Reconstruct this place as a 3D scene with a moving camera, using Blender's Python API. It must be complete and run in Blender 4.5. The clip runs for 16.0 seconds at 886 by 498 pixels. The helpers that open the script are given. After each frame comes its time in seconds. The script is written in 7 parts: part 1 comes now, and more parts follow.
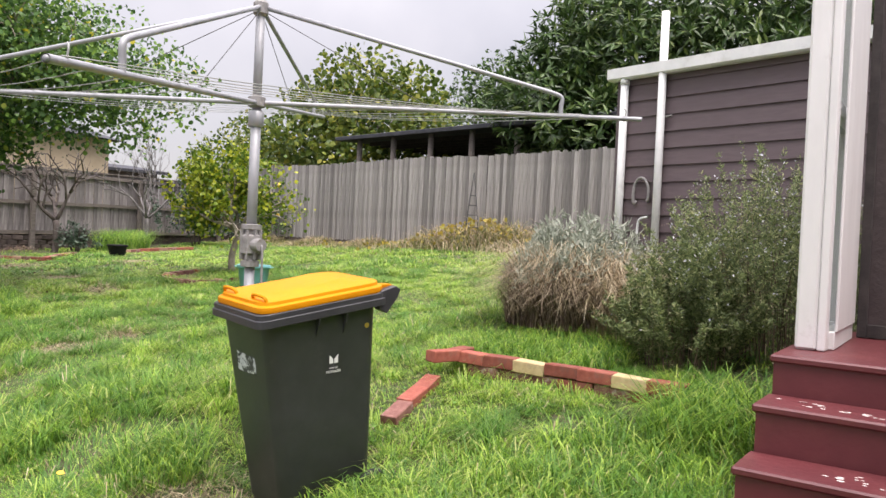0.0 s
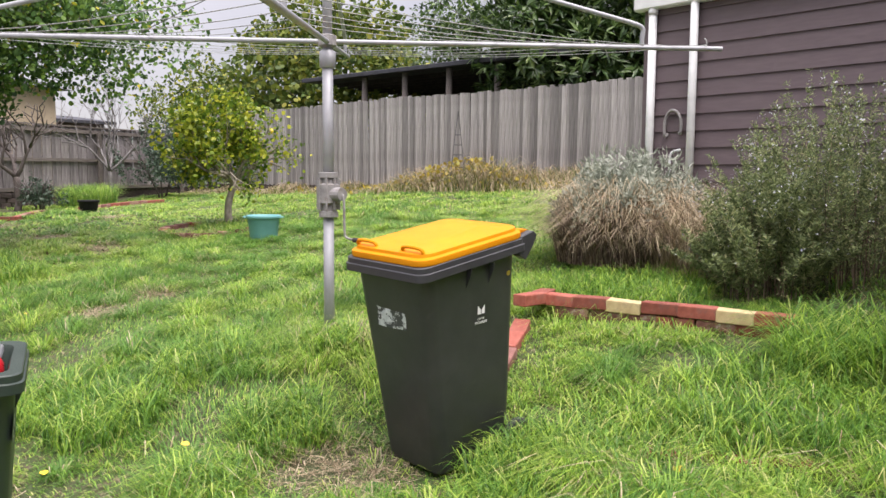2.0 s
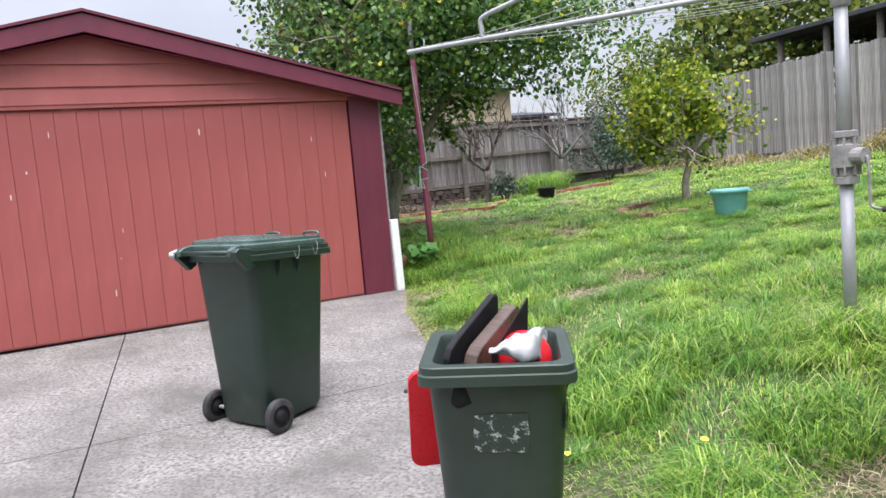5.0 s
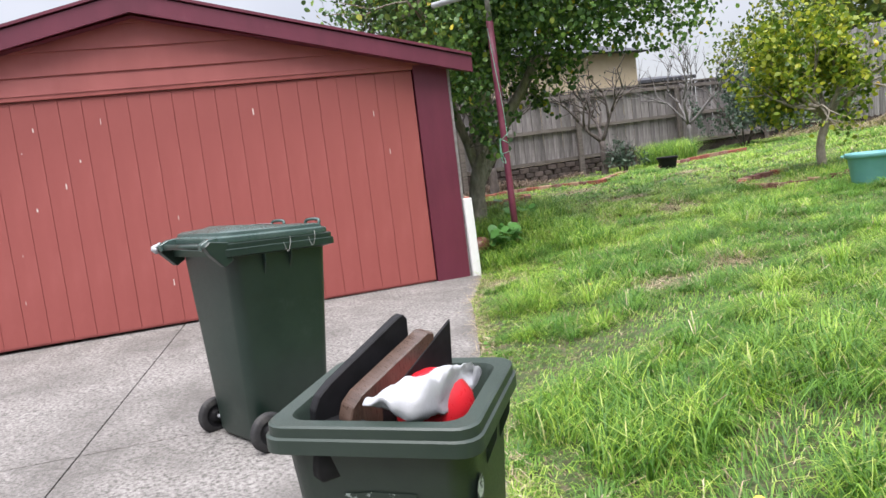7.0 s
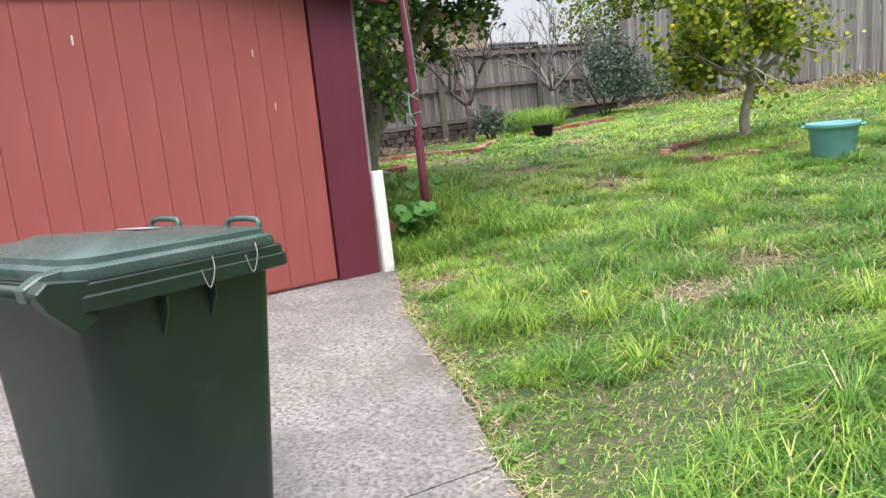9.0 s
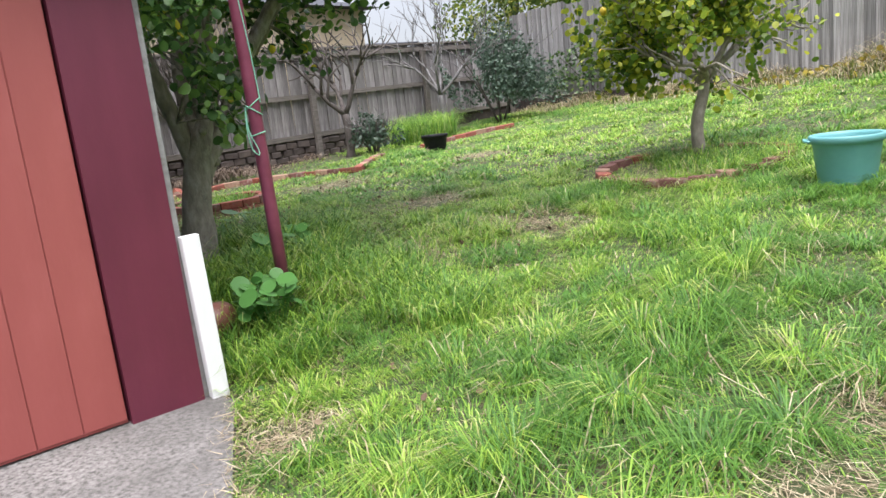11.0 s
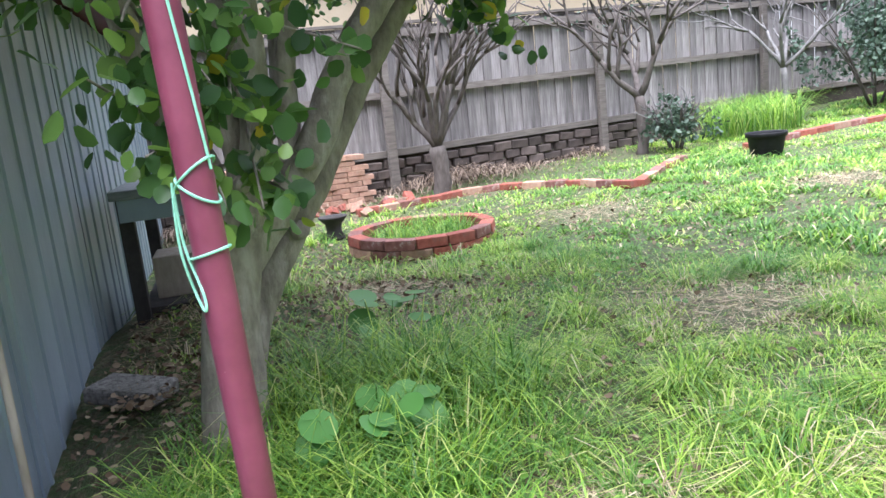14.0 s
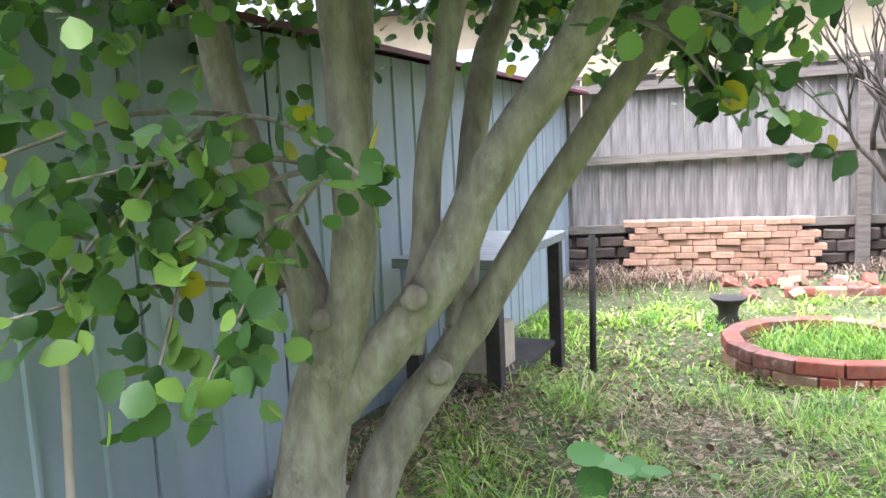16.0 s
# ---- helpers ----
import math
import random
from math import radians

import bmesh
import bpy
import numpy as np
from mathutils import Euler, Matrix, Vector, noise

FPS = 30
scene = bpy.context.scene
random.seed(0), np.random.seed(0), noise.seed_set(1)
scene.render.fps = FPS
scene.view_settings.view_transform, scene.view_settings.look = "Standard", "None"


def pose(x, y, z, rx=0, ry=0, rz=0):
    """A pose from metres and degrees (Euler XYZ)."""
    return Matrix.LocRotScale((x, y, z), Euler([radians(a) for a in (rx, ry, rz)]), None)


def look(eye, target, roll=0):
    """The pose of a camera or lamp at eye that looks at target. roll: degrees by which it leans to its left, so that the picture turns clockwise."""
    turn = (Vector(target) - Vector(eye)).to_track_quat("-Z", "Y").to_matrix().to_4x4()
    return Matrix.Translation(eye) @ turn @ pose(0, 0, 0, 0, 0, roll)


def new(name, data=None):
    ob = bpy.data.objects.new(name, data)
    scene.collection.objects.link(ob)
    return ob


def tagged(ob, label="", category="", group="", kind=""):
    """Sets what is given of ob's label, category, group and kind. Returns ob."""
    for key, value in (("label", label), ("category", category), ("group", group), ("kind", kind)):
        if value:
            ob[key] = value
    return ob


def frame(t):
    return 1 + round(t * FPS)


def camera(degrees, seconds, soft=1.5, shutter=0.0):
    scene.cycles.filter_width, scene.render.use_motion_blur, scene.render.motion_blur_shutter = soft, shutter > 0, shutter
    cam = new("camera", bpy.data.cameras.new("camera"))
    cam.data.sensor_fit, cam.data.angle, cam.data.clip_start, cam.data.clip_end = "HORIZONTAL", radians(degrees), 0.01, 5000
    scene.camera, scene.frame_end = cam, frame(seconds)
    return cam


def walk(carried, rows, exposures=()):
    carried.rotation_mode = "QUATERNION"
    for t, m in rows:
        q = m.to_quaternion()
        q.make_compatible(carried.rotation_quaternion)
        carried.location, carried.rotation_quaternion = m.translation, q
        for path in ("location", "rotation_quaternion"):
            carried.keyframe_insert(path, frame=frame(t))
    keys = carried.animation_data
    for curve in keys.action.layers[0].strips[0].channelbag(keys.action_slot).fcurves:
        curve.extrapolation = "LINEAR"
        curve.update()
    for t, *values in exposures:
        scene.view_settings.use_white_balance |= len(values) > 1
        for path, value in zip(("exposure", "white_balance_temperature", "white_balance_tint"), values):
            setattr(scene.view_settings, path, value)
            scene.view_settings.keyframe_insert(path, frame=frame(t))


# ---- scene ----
cam = camera(61.2, 16.0)

PATH = [
    (0, (-0.085, 1.401, 1.528), (-0.271, 3.392, 1.502), 2.7),
    (0.5, (-0.322, 1.393, 1.510), (-0.435, 3.390, 1.516), 3.7),
    (1, (-0.608, 1.411, 1.487), (-0.676, 3.410, 1.491), 3.2),
    (1.5, (-0.837, 1.521, 1.517), (-0.878, 3.520, 1.464), 1.8),
    (2, (-1.052, 1.510, 1.517), (-1.076, 3.501, 1.337), 0.4),
    (2.5, (-1.115, 1.489, 1.494), (-1.151, 3.461, 1.160), -0.3),
    (3, (-1.122, 1.513, 1.461), (-1.280, 3.455, 1.010), -0.5),
    (3.5, (-1.241, 1.568, 1.497), (-1.708, 3.477, 1.126), -1.7),
    (4, (-1.468, 1.599, 1.522), (-2.331, 3.386, 1.279), -2.8),
    (4.2, (-1.534, 1.602, 1.534), (-2.562, 3.306, 1.332), -3.0),
    (6.3, (-1.362, 2.282, 1.440), (-2.517, 3.902, 1.234), -7.2),
    (6.5, (-1.370, 2.420, 1.437), (-2.595, 3.986, 1.224), -8.2),
    (7, (-1.381, 2.708, 1.443), (-2.766, 4.135, 1.223), -6.9),
    (7.5, (-1.652, 2.897, 1.432), (-3.120, 4.230, 1.170), -5.9),
    (8, (-2.114, 3.096, 1.447), (-3.493, 4.513, 1.146), -5.6),
    (8.5, (-2.674, 3.343, 1.461), (-3.832, 4.938, 1.119), -5.0),
    (9, (-3.102, 3.564, 1.488), (-4.097, 5.262, 1.129), -5.6),
    (9.5, (-3.452, 3.982, 1.513), (-4.347, 5.735, 1.159), -6.5),
    (10, (-3.703, 4.430, 1.526), (-4.517, 6.224, 1.179), -6.4),
    (10.2, (-3.762, 4.658, 1.541), (-4.558, 6.460, 1.196), -6.7),
    (12.3, (-4.630, 6.913, 1.565), (-5.273, 8.745, 1.088), -5.3),
    (12.5, (-4.681, 7.105, 1.610), (-5.399, 8.909, 1.128), -5.0),
    (13, (-4.782, 7.574, 1.645), (-5.734, 9.271, 1.183), -5.8),
    (13.5, (-4.931, 8.034, 1.661), (-6.106, 9.594, 1.232), -6.6),
    (14, (-5.096, 8.437, 1.756), (-6.503, 9.804, 1.367), -6.1),
    (14.5, (-5.218, 8.744, 1.815), (-6.802, 9.915, 1.470), -4.8),
    (15, (-5.226, 9.135, 1.836), (-6.969, 10.030, 1.437), -4.0),
    (15.5, (-5.329, 9.501, 1.904), (-7.199, 10.108, 1.536), -2.8),
    (16, (-5.347, 9.875, 1.966), (-7.325, 10.037, 1.717), -2.8),
]
walk(cam, [(t, look(eye, target, roll)) for t, eye, target, roll in PATH], [(0, 1.68, 7000, 19), (3, 1.72, 6750, 21), (4, 1.8, 6350, 16), (7, 1.75, 6600, 14), (10, 1.82, 6700, 14), (12.5, 2.05, 6000, 13), (14, 2.65, 5950, 16), (15, 3.05, 6050, 16), (16, 3.32, 6150, 16)])


# ---- light ----
world = bpy.data.worlds.new("world")
scene.world = world
world.use_nodes = True
wn, wl = world.node_tree.nodes, world.node_tree.links
sky = wn.new("ShaderNodeTexSky")
sky.sky_type = 'NISHITA'
sky.sun_disc = False
sky.sun_elevation, sky.sun_rotation = radians(68), radians(145)
# overcast: the blue of the clear sky is mostly covered by a grey cloud layer
w_tex = wn.new("ShaderNodeTexCoord")
w_noise = wn.new("ShaderNodeTexNoise")
w_noise.inputs["Scale"].default_value = 2.2
w_noise.inputs["Detail"].default_value = 7
w_ramp = wn.new("ShaderNodeValToRGB")
w_ramp.color_ramp.elements[0].position, w_ramp.color_ramp.elements[0].color = 0.3, (2.0, 2.1, 2.3, 1)
w_ramp.color_ramp.elements[1].position, w_ramp.color_ramp.elements[1].color = 0.72, (3.3, 3.35, 3.5, 1)
w_mix = wn.new("ShaderNodeMixRGB")
w_mix.inputs[0].default_value = 0.86
wl.new(w_tex.outputs["Generated"], w_noise.inputs["Vector"])
wl.new(w_noise.outputs["Fac"], w_ramp.inputs["Fac"])
wl.new(sky.outputs["Color"], w_mix.inputs[1])
wl.new(w_ramp.outputs["Color"], w_mix.inputs[2])
# an overcast sky grows brighter from the horizon to the zenith
w_sep = wn.new("ShaderNodeSeparateXYZ")
w_sq = wn.new("ShaderNodeMath")
w_sq.operation = 'MULTIPLY'
w_grad = wn.new("ShaderNodeMapRange")
w_grad.inputs["To Min"].default_value, w_grad.inputs["To Max"].default_value = 0.74, 3.7
w_mul = wn.new("ShaderNodeVectorMath")
w_mul.operation = 'SCALE'
wl.new(w_tex.outputs["Generated"], w_sep.inputs["Vector"])
wl.new(w_sep.outputs["Z"], w_sq.inputs[0])
wl.new(w_sep.outputs["Z"], w_sq.inputs[1])
wl.new(w_sq.outputs["Value"], w_grad.inputs["Value"])
wl.new(w_mix.outputs["Color"], w_mul.inputs[0])
wl.new(w_grad.outputs["Result"], w_mul.inputs["Scale"])
wl.new(w_mul.outputs["Vector"], wn["Background"].inputs["Color"])
wn["Background"].inputs["Strength"].default_value = 0.1
sun = new("sun", bpy.data.lights.new("sun", 'SUN'))
sun.data.energy, sun.data.angle, sun.data.color = 1.5, radians(50), (1.0, 0.985, 0.96)
sun.matrix_world = look((0, 0, 30), (-7, 10, 0))


# ---- materials ----
def node_mat(name, rough=0.7, metal=0.0, spec=0.5):
    m = bpy.data.materials.new(name)
    m.use_nodes = True
    b = m.node_tree.nodes["Principled BSDF"]
    b.inputs["Roughness"].default_value = rough
    b.inputs["Metallic"].default_value = metal
    b.inputs["Specular IOR Level"].default_value = spec
    return m, m.node_tree.nodes, m.node_tree.links, b


def ramp(n, stops):
    r = n.new("ShaderNodeValToRGB")
    e = r.color_ramp.elements
    while len(e) < len(stops):
        e.new(0.5)
    for el, (p, c) in zip(e, stops):
        el.position, el.color = p, (*c, 1)
    return r


def noise_node(n, l, scale, detail=5, stretch=(1, 1, 1), coord="Object", rough=0.6):
    tc = n.new("ShaderNodeTexCoord")
    mp = n.new("ShaderNodeMapping")
    mp.inputs["Scale"].default_value = stretch
    tx = n.new("ShaderNodeTexNoise")
    tx.inputs["Scale"].default_value = scale
    tx.inputs["Detail"].default_value = detail
    tx.inputs["Roughness"].default_value = rough
    l.new(tc.outputs[coord], mp.inputs["Vector"])
    l.new(mp.outputs["Vector"], tx.inputs["Vector"])
    return tx


def surface(name, stops, scale=6, stretch=(1, 1, 1), rough=0.7, metal=0.0, bump=0.15, bump_scale=60, stain=None, stain_scale=1.5, stain_at=(0.5, 0.62), random=0.0, spec=0.5, depth=0.01, stain_stretch=(1, 1, 1)):
    """A worn surface: colour ramp over fine noise, a second larger stain layer, relief, and piece-to-piece change."""
    m, n, l, b = node_mat(name, rough, metal, spec)
    tx = noise_node(n, l, scale, 6, stretch)
    rp = ramp(n, stops)
    l.new(tx.outputs["Fac"], rp.inputs["Fac"])
    col = rp.outputs["Color"]
    if stain:
        st = noise_node(n, l, stain_scale, 6, stain_stretch, rough=0.7)
        sr = ramp(n, [(stain_at[0], (0, 0, 0)), (stain_at[1], (1, 1, 1))])
        l.new(st.outputs["Fac"], sr.inputs["Fac"])
        mx = n.new("ShaderNodeMixRGB")
        mx.inputs[2].default_value = (*stain, 1)
        l.new(sr.outputs["Color"], mx.inputs[0])
        l.new(col, mx.inputs[1])
        col = mx.outputs["Color"]
    if random:
        oi = n.new("ShaderNodeObjectInfo")
        mr = n.new("ShaderNodeMapRange")
        mr.inputs["To Min"].default_value, mr.inputs["To Max"].default_value = 1 - random, 1 + random
        l.new(oi.outputs["Random"], mr.inputs["Value"])
        hs = n.new("ShaderNodeHueSaturation")
        l.new(mr.outputs["Result"], hs.inputs["Value"])
        l.new(col, hs.inputs["Color"])
        col = hs.outputs["Color"]
    l.new(col, b.inputs["Base Color"])
    if bump:
        bt = noise_node(n, l, bump_scale, 5, stretch)
        bp = n.new("ShaderNodeBump")
        bp.inputs["Strength"].default_value, bp.inputs["Distance"].default_value = bump, depth
        l.new(bt.outputs["Fac"], bp.inputs["Height"])
        l.new(bp.outputs["Normal"], b.inputs["Normal"])
        rr = n.new("ShaderNodeMapRange")
        rr.inputs["To Min"].default_value, rr.inputs["To Max"].default_value = max(0.05, rough - 0.12), min(1, rough + 0.12)
        l.new(bt.outputs["Fac"], rr.inputs["Value"])
        l.new(rr.outputs["Result"], b.inputs["Roughness"])
    return m


def leaf_mat(name, stops, rough=0.45, trans=0.35):
    """Leaves and blades: each island its own colour, light passing through."""
    m, n, l, b = node_mat(name, rough, 0, 0.4)
    g = n.new("ShaderNodeNewGeometry")
    rp = ramp(n, stops)
    l.new(g.outputs["Random Per Island"], rp.inputs["Fac"])
    l.new(rp.outputs["Color"], b.inputs["Base Color"])
    t = n.new("ShaderNodeBsdfTranslucent")
    l.new(rp.outputs["Color"], t.inputs["Color"])
    mx = n.new("ShaderNodeMixShader")
    mx.inputs[0].default_value = trans
    l.new(b.outputs["BSDF"], mx.inputs[1])
    l.new(t.outputs["BSDF"], mx.inputs[2])
    l.new(mx.outputs["Shader"], n["Material Output"].inputs["Surface"])
    return m


M_BIN_GREY = surface("bin_grey_plastic", [(0.3, (0.028, 0.029, 0.033)), (0.7, (0.042, 0.043, 0.048))], 8, rough=0.42, bump=0.05, bump_scale=180, stain=(0.075, 0.075, 0.078), stain_scale=3, stain_at=(0.6, 0.85))
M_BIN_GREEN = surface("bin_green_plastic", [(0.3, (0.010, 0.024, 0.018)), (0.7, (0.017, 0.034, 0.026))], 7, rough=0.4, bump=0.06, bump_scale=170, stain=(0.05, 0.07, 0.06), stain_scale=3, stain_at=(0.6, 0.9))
# lid plastic lightened and blued from the body: sky reflection put into its colour
M_BIN_GREEN_LID_SHEEN = surface("bin_lid_green_plastic_sky_sheen", [(0.3, (0.042, 0.075, 0.067)), (0.7, (0.06, 0.098, 0.088))], 9, rough=0.26, bump=0.05, bump_scale=170, stain=(0.13, 0.16, 0.15), stain_scale=4, stain_at=(0.55, 0.85))
M_BIN_OLIVE = surface("bin_olive_plastic", [(0.3, (0.02, 0.034, 0.027)), (0.7, (0.03, 0.046, 0.037))], 7, rough=0.45, bump=0.06, bump_scale=170, stain=(0.085, 0.1, 0.08), stain_scale=3, stain_at=(0.6, 0.9))
M_YELLOW = surface("yellow_lid_plastic", [(0.3, (0.6, 0.215, 0.004)), (0.7, (0.68, 0.26, 0.006))], 5, rough=0.5, bump=0.04, bump_scale=150, spec=0.15)
M_RED_PLASTIC = surface("red_plastic", [(0.3, (0.5, 0.012, 0.02)), (0.7, (0.6, 0.02, 0.03))], 5, rough=0.3, bump=0.03)
M_RUBBER = surface("black_rubber", [(0.3, (0.014, 0.014, 0.015)), (0.7, (0.03, 0.03, 0.031))], 20, rough=0.75, bump=0.2, stain=(0.09, 0.085, 0.08), stain_scale=9, stain_at=(0.5, 0.8))
M_BLACK = surface("black_plastic", [(0.3, (0.008, 0.008, 0.009)), (0.7, (0.016, 0.016, 0.018))], 20, rough=0.6, bump=0.05, spec=0.2)
M_BROWN_BOX = surface("brown_laminate", [(0.3, (0.05, 0.03, 0.022)), (0.7, (0.1, 0.065, 0.05))], 14, (1, 8, 1), rough=0.3, bump=0.05)
M_BAG = surface("white_plastic_bag", [(0.3, (0.33, 0.34, 0.36)), (0.7, (0.43, 0.44, 0.46))], 6, rough=0.35, bump=0.25, bump_scale=14, depth=0.02)
M_STICKER = surface("white_print", [(0.42, (0.75, 0.76, 0.76)), (0.6, (0.6, 0.62, 0.62))], 30, rough=0.6, bump=0.1)
M_WORN_STICKER = surface("worn_sticker", [(0.3, (0.62, 0.66, 0.66)), (0.6, (0.45, 0.5, 0.5))], 40, rough=0.7, bump=0.1, stain=(0.05, 0.06, 0.055), stain_scale=26, stain_at=(0.47, 0.52))
M_LABEL_REMAINS = surface("label_remains", [(0.3, (0.42, 0.46, 0.45)), (0.6, (0.3, 0.35, 0.34))], 40, rough=0.7, bump=0.1, stain=(0.024, 0.038, 0.03), stain_scale=34, stain_at=(0.4, 0.46))
M_GALV = surface("galvanised_steel", [(0.3, (0.27, 0.28, 0.295)), (0.7, (0.38, 0.39, 0.405))], 14, (1, 1, 0.3), rough=0.5, metal=0.25, bump=0.08, stain=(0.2, 0.14, 0.1), stain_scale=7, stain_at=(0.64, 0.78))
M_GALV_DULL = surface("weathered_zinc_casting", [(0.3, (0.22, 0.215, 0.21)), (0.7, (0.36, 0.35, 0.34))], 22, rough=0.7, metal=0.35, bump=0.25, stain=(0.16, 0.11, 0.08), stain_scale=12, stain_at=(0.58, 0.75))
M_WIRE = surface("line_wire", [(0.3, (0.22, 0.23, 0.22)), (0.7, (0.34, 0.35, 0.33))], 10, rough=0.5, bump=0)
M_DARK_WIRE = surface("stay_wire", [(0.3, (0.05, 0.05, 0.055)), (0.7, (0.09, 0.09, 0.09))], 10, rough=0.6, bump=0)
M_DOOR = surface("garage_door_red_paint", [(0.3, (0.27, 0.064, 0.056)), (0.7, (0.325, 0.083, 0.073))], 3, (1, 1, 0.25), rough=0.55, bump=0.1, bump_scale=90, stain=(0.38, 0.11, 0.1), stain_scale=1.6, stain_at=(0.5, 0.95), stain_stretch=(1, 1, 0.4))
M_MAROON = surface("maroon_paint", [(0.3, (0.1, 0.014, 0.03)), (0.7, (0.14, 0.022, 0.043))], 4, (1, 1, 0.3), rough=0.5, bump=0.1, bump_scale=80, stain=(0.17, 0.045, 0.065), stain_scale=3, stain_at=(0.6, 0.9))
M_PEELED = surface("peeled_paint", [(0.3, (0.6, 0.5, 0.46)), (0.7, (0.75, 0.68, 0.64))], 30, rough=0.8, bump=0.1)
M_WHITE = surface("white_paint", [(0.3, (0.70, 0.70, 0.69)), (0.7, (0.80, 0.80, 0.79))], 5, (1, 1, 0.3), rough=0.5, bump=0.06, stain=(0.52, 0.5, 0.46), stain_scale=4, stain_at=(0.62, 0.85))
M_OLD_WHITE = surface("weathered_white_gutter", [(0.3, (0.64, 0.66, 0.65)), (0.7, (0.76, 0.78, 0.77))], 6, rough=0.6, bump=0.08, stain=(0.5, 0.51, 0.48), stain_scale=4, stain_at=(0.55, 0.8))
M_BOARD = surface("mauve_grey_weatherboard_paint", [(0.3, (0.105, 0.078, 0.084)), (0.7, (0.132, 0.1, 0.106))], 5, (1, 1, 6), rough=0.65, bump=0.1, bump_scale=60, stain=(0.16, 0.13, 0.13), stain_scale=2, stain_at=(0.6, 0.9))
M_STEP = surface("oxblood_step_paint", [(0.3, (0.105, 0.022, 0.026)), (0.7, (0.14, 0.032, 0.035))], 6, rough=0.42, bump=0.12, bump_scale=40, stain=(0.17, 0.06, 0.055), stain_scale=3, stain_at=(0.58, 0.85))
M_CONC = surface("old_concrete", [(0.36, (0.095, 0.089, 0.083)), (0.47, (0.2, 0.189, 0.178)), (0.63, (0.31, 0.294, 0.278))], 48, rough=0.9, bump=0.75, bump_scale=90, stain=(0.105, 0.098, 0.09), stain_scale=1.6, stain_at=(0.4, 0.72), depth=0.014)
M_SOIL = surface("soil_and_thatch", [(0.34, (0.055, 0.045, 0.026)), (0.5, (0.11, 0.092, 0.05)), (0.66, (0.21, 0.178, 0.105))], 26, rough=0.95, bump=0.9, bump_scale=55, stain=(0.058, 0.088, 0.028), stain_scale=14, stain_at=(0.4, 0.56), depth=0.03)
M_SHEET = surface("blue_grey_steel_sheet", [(0.3, (0.25, 0.305, 0.36)), (0.7, (0.33, 0.395, 0.455))], 4, (1, 1, 0.3), rough=0.42, metal=0.1, bump=0.05, stain=(0.42, 0.46, 0.5), stain_scale=2.2, stain_at=(0.56, 0.85), stain_stretch=(1, 1, 0.5))
M_PALING = surface("grey_weathered_paling", [(0.3, (0.15, 0.141, 0.136)), (0.55, (0.28, 0.266, 0.256)), (0.75, (0.41, 0.393, 0.378))], 7, (7, 7, 0.3), rough=0.9, bump=0.5, bump_scale=30, random=0.42, stain=(0.09, 0.083, 0.077), stain_scale=2.5, stain_at=(0.54, 0.68), stain_stretch=(6, 6, 0.25))
M_PALING_B = surface("brown_grey_paling", [(0.3, (0.125, 0.113, 0.11)), (0.55, (0.225, 0.206, 0.203)), (0.75, (0.32, 0.297, 0.293))], 7, (6, 6, 0.5), rough=0.9, bump=0.5, bump_scale=30, random=0.3, stain=(0.085, 0.072, 0.063), stain_scale=2.5, stain_at=(0.55, 0.74), stain_stretch=(4, 4, 0.4))
M_RAIL = surface("fence_rail_timber", [(0.3, (0.10, 0.085, 0.075)), (0.7, (0.2, 0.175, 0.155))], 7, (0.6, 6, 6), rough=0.9, bump=0.4, bump_scale=30, random=0.1)
M_PLINTH = surface("dark_plinth_block", [(0.3, (0.042, 0.032, 0.028)), (0.7, (0.1, 0.077, 0.067))], 9, rough=0.95, bump=0.6, bump_scale=30, random=0.35)
M_BRICK_RED = surface("red_brick", [(0.3, (0.22, 0.055, 0.038)), (0.7, (0.36, 0.11, 0.075))], 16, rough=0.9, bump=0.4, bump_scale=90, random=0.25, stain=(0.16, 0.1, 0.085), stain_scale=11, stain_at=(0.55, 0.75))
M_BRICK_CREAM = surface("cream_brick", [(0.3, (0.42, 0.31, 0.16)), (0.7, (0.56, 0.45, 0.25))], 16, rough=0.9, bump=0.4, bump_scale=90, random=0.12, stain=(0.3, 0.23, 0.15), stain_scale=11, stain_at=(0.55, 0.75))
M_BRICK_TAN = surface("tan_brick", [(0.3, (0.27, 0.15, 0.105)), (0.7, (0.41, 0.255, 0.18))], 16, rough=0.9, bump=0.4, bump_scale=90, random=0.25, stain=(0.2, 0.15, 0.12), stain_scale=11, stain_at=(0.55, 0.75))
M_BRICK_DARK = surface("burnt_brick", [(0.3, (0.13, 0.05, 0.04)), (0.7, (0.25, 0.12, 0.1))], 16, rough=0.9, bump=0.4, bump_scale=90, random=0.25, stain=(0.42, 0.38, 0.35), stain_scale=9, stain_at=(0.58, 0.72))
M_TUB = surface("teal_plastic_tub", [(0.3, (0.12, 0.33, 0.34)), (0.7, (0.16, 0.4, 0.41))], 5, rough=0.5, bump=0.04, stain=(0.23, 0.45, 0.46), stain_scale=5, stain_at=(0.6, 0.9))
M_TERRACOTTA = surface("terracotta", [(0.3, (0.15, 0.055, 0.042)), (0.7, (0.24, 0.095, 0.07))], 10, rough=0.4, bump=0.15, stain=(0.14, 0.06, 0.05), stain_scale=5, stain_at=(0.5, 0.75))
M_POLE = surface("maroon_pole_paint", [(0.3, (0.17, 0.035, 0.065)), (0.7, (0.235, 0.055, 0.095))], 9, rough=0.4, bump=0.06, stain=(0.4, 0.22, 0.26), stain_scale=24, stain_at=(0.68, 0.74))
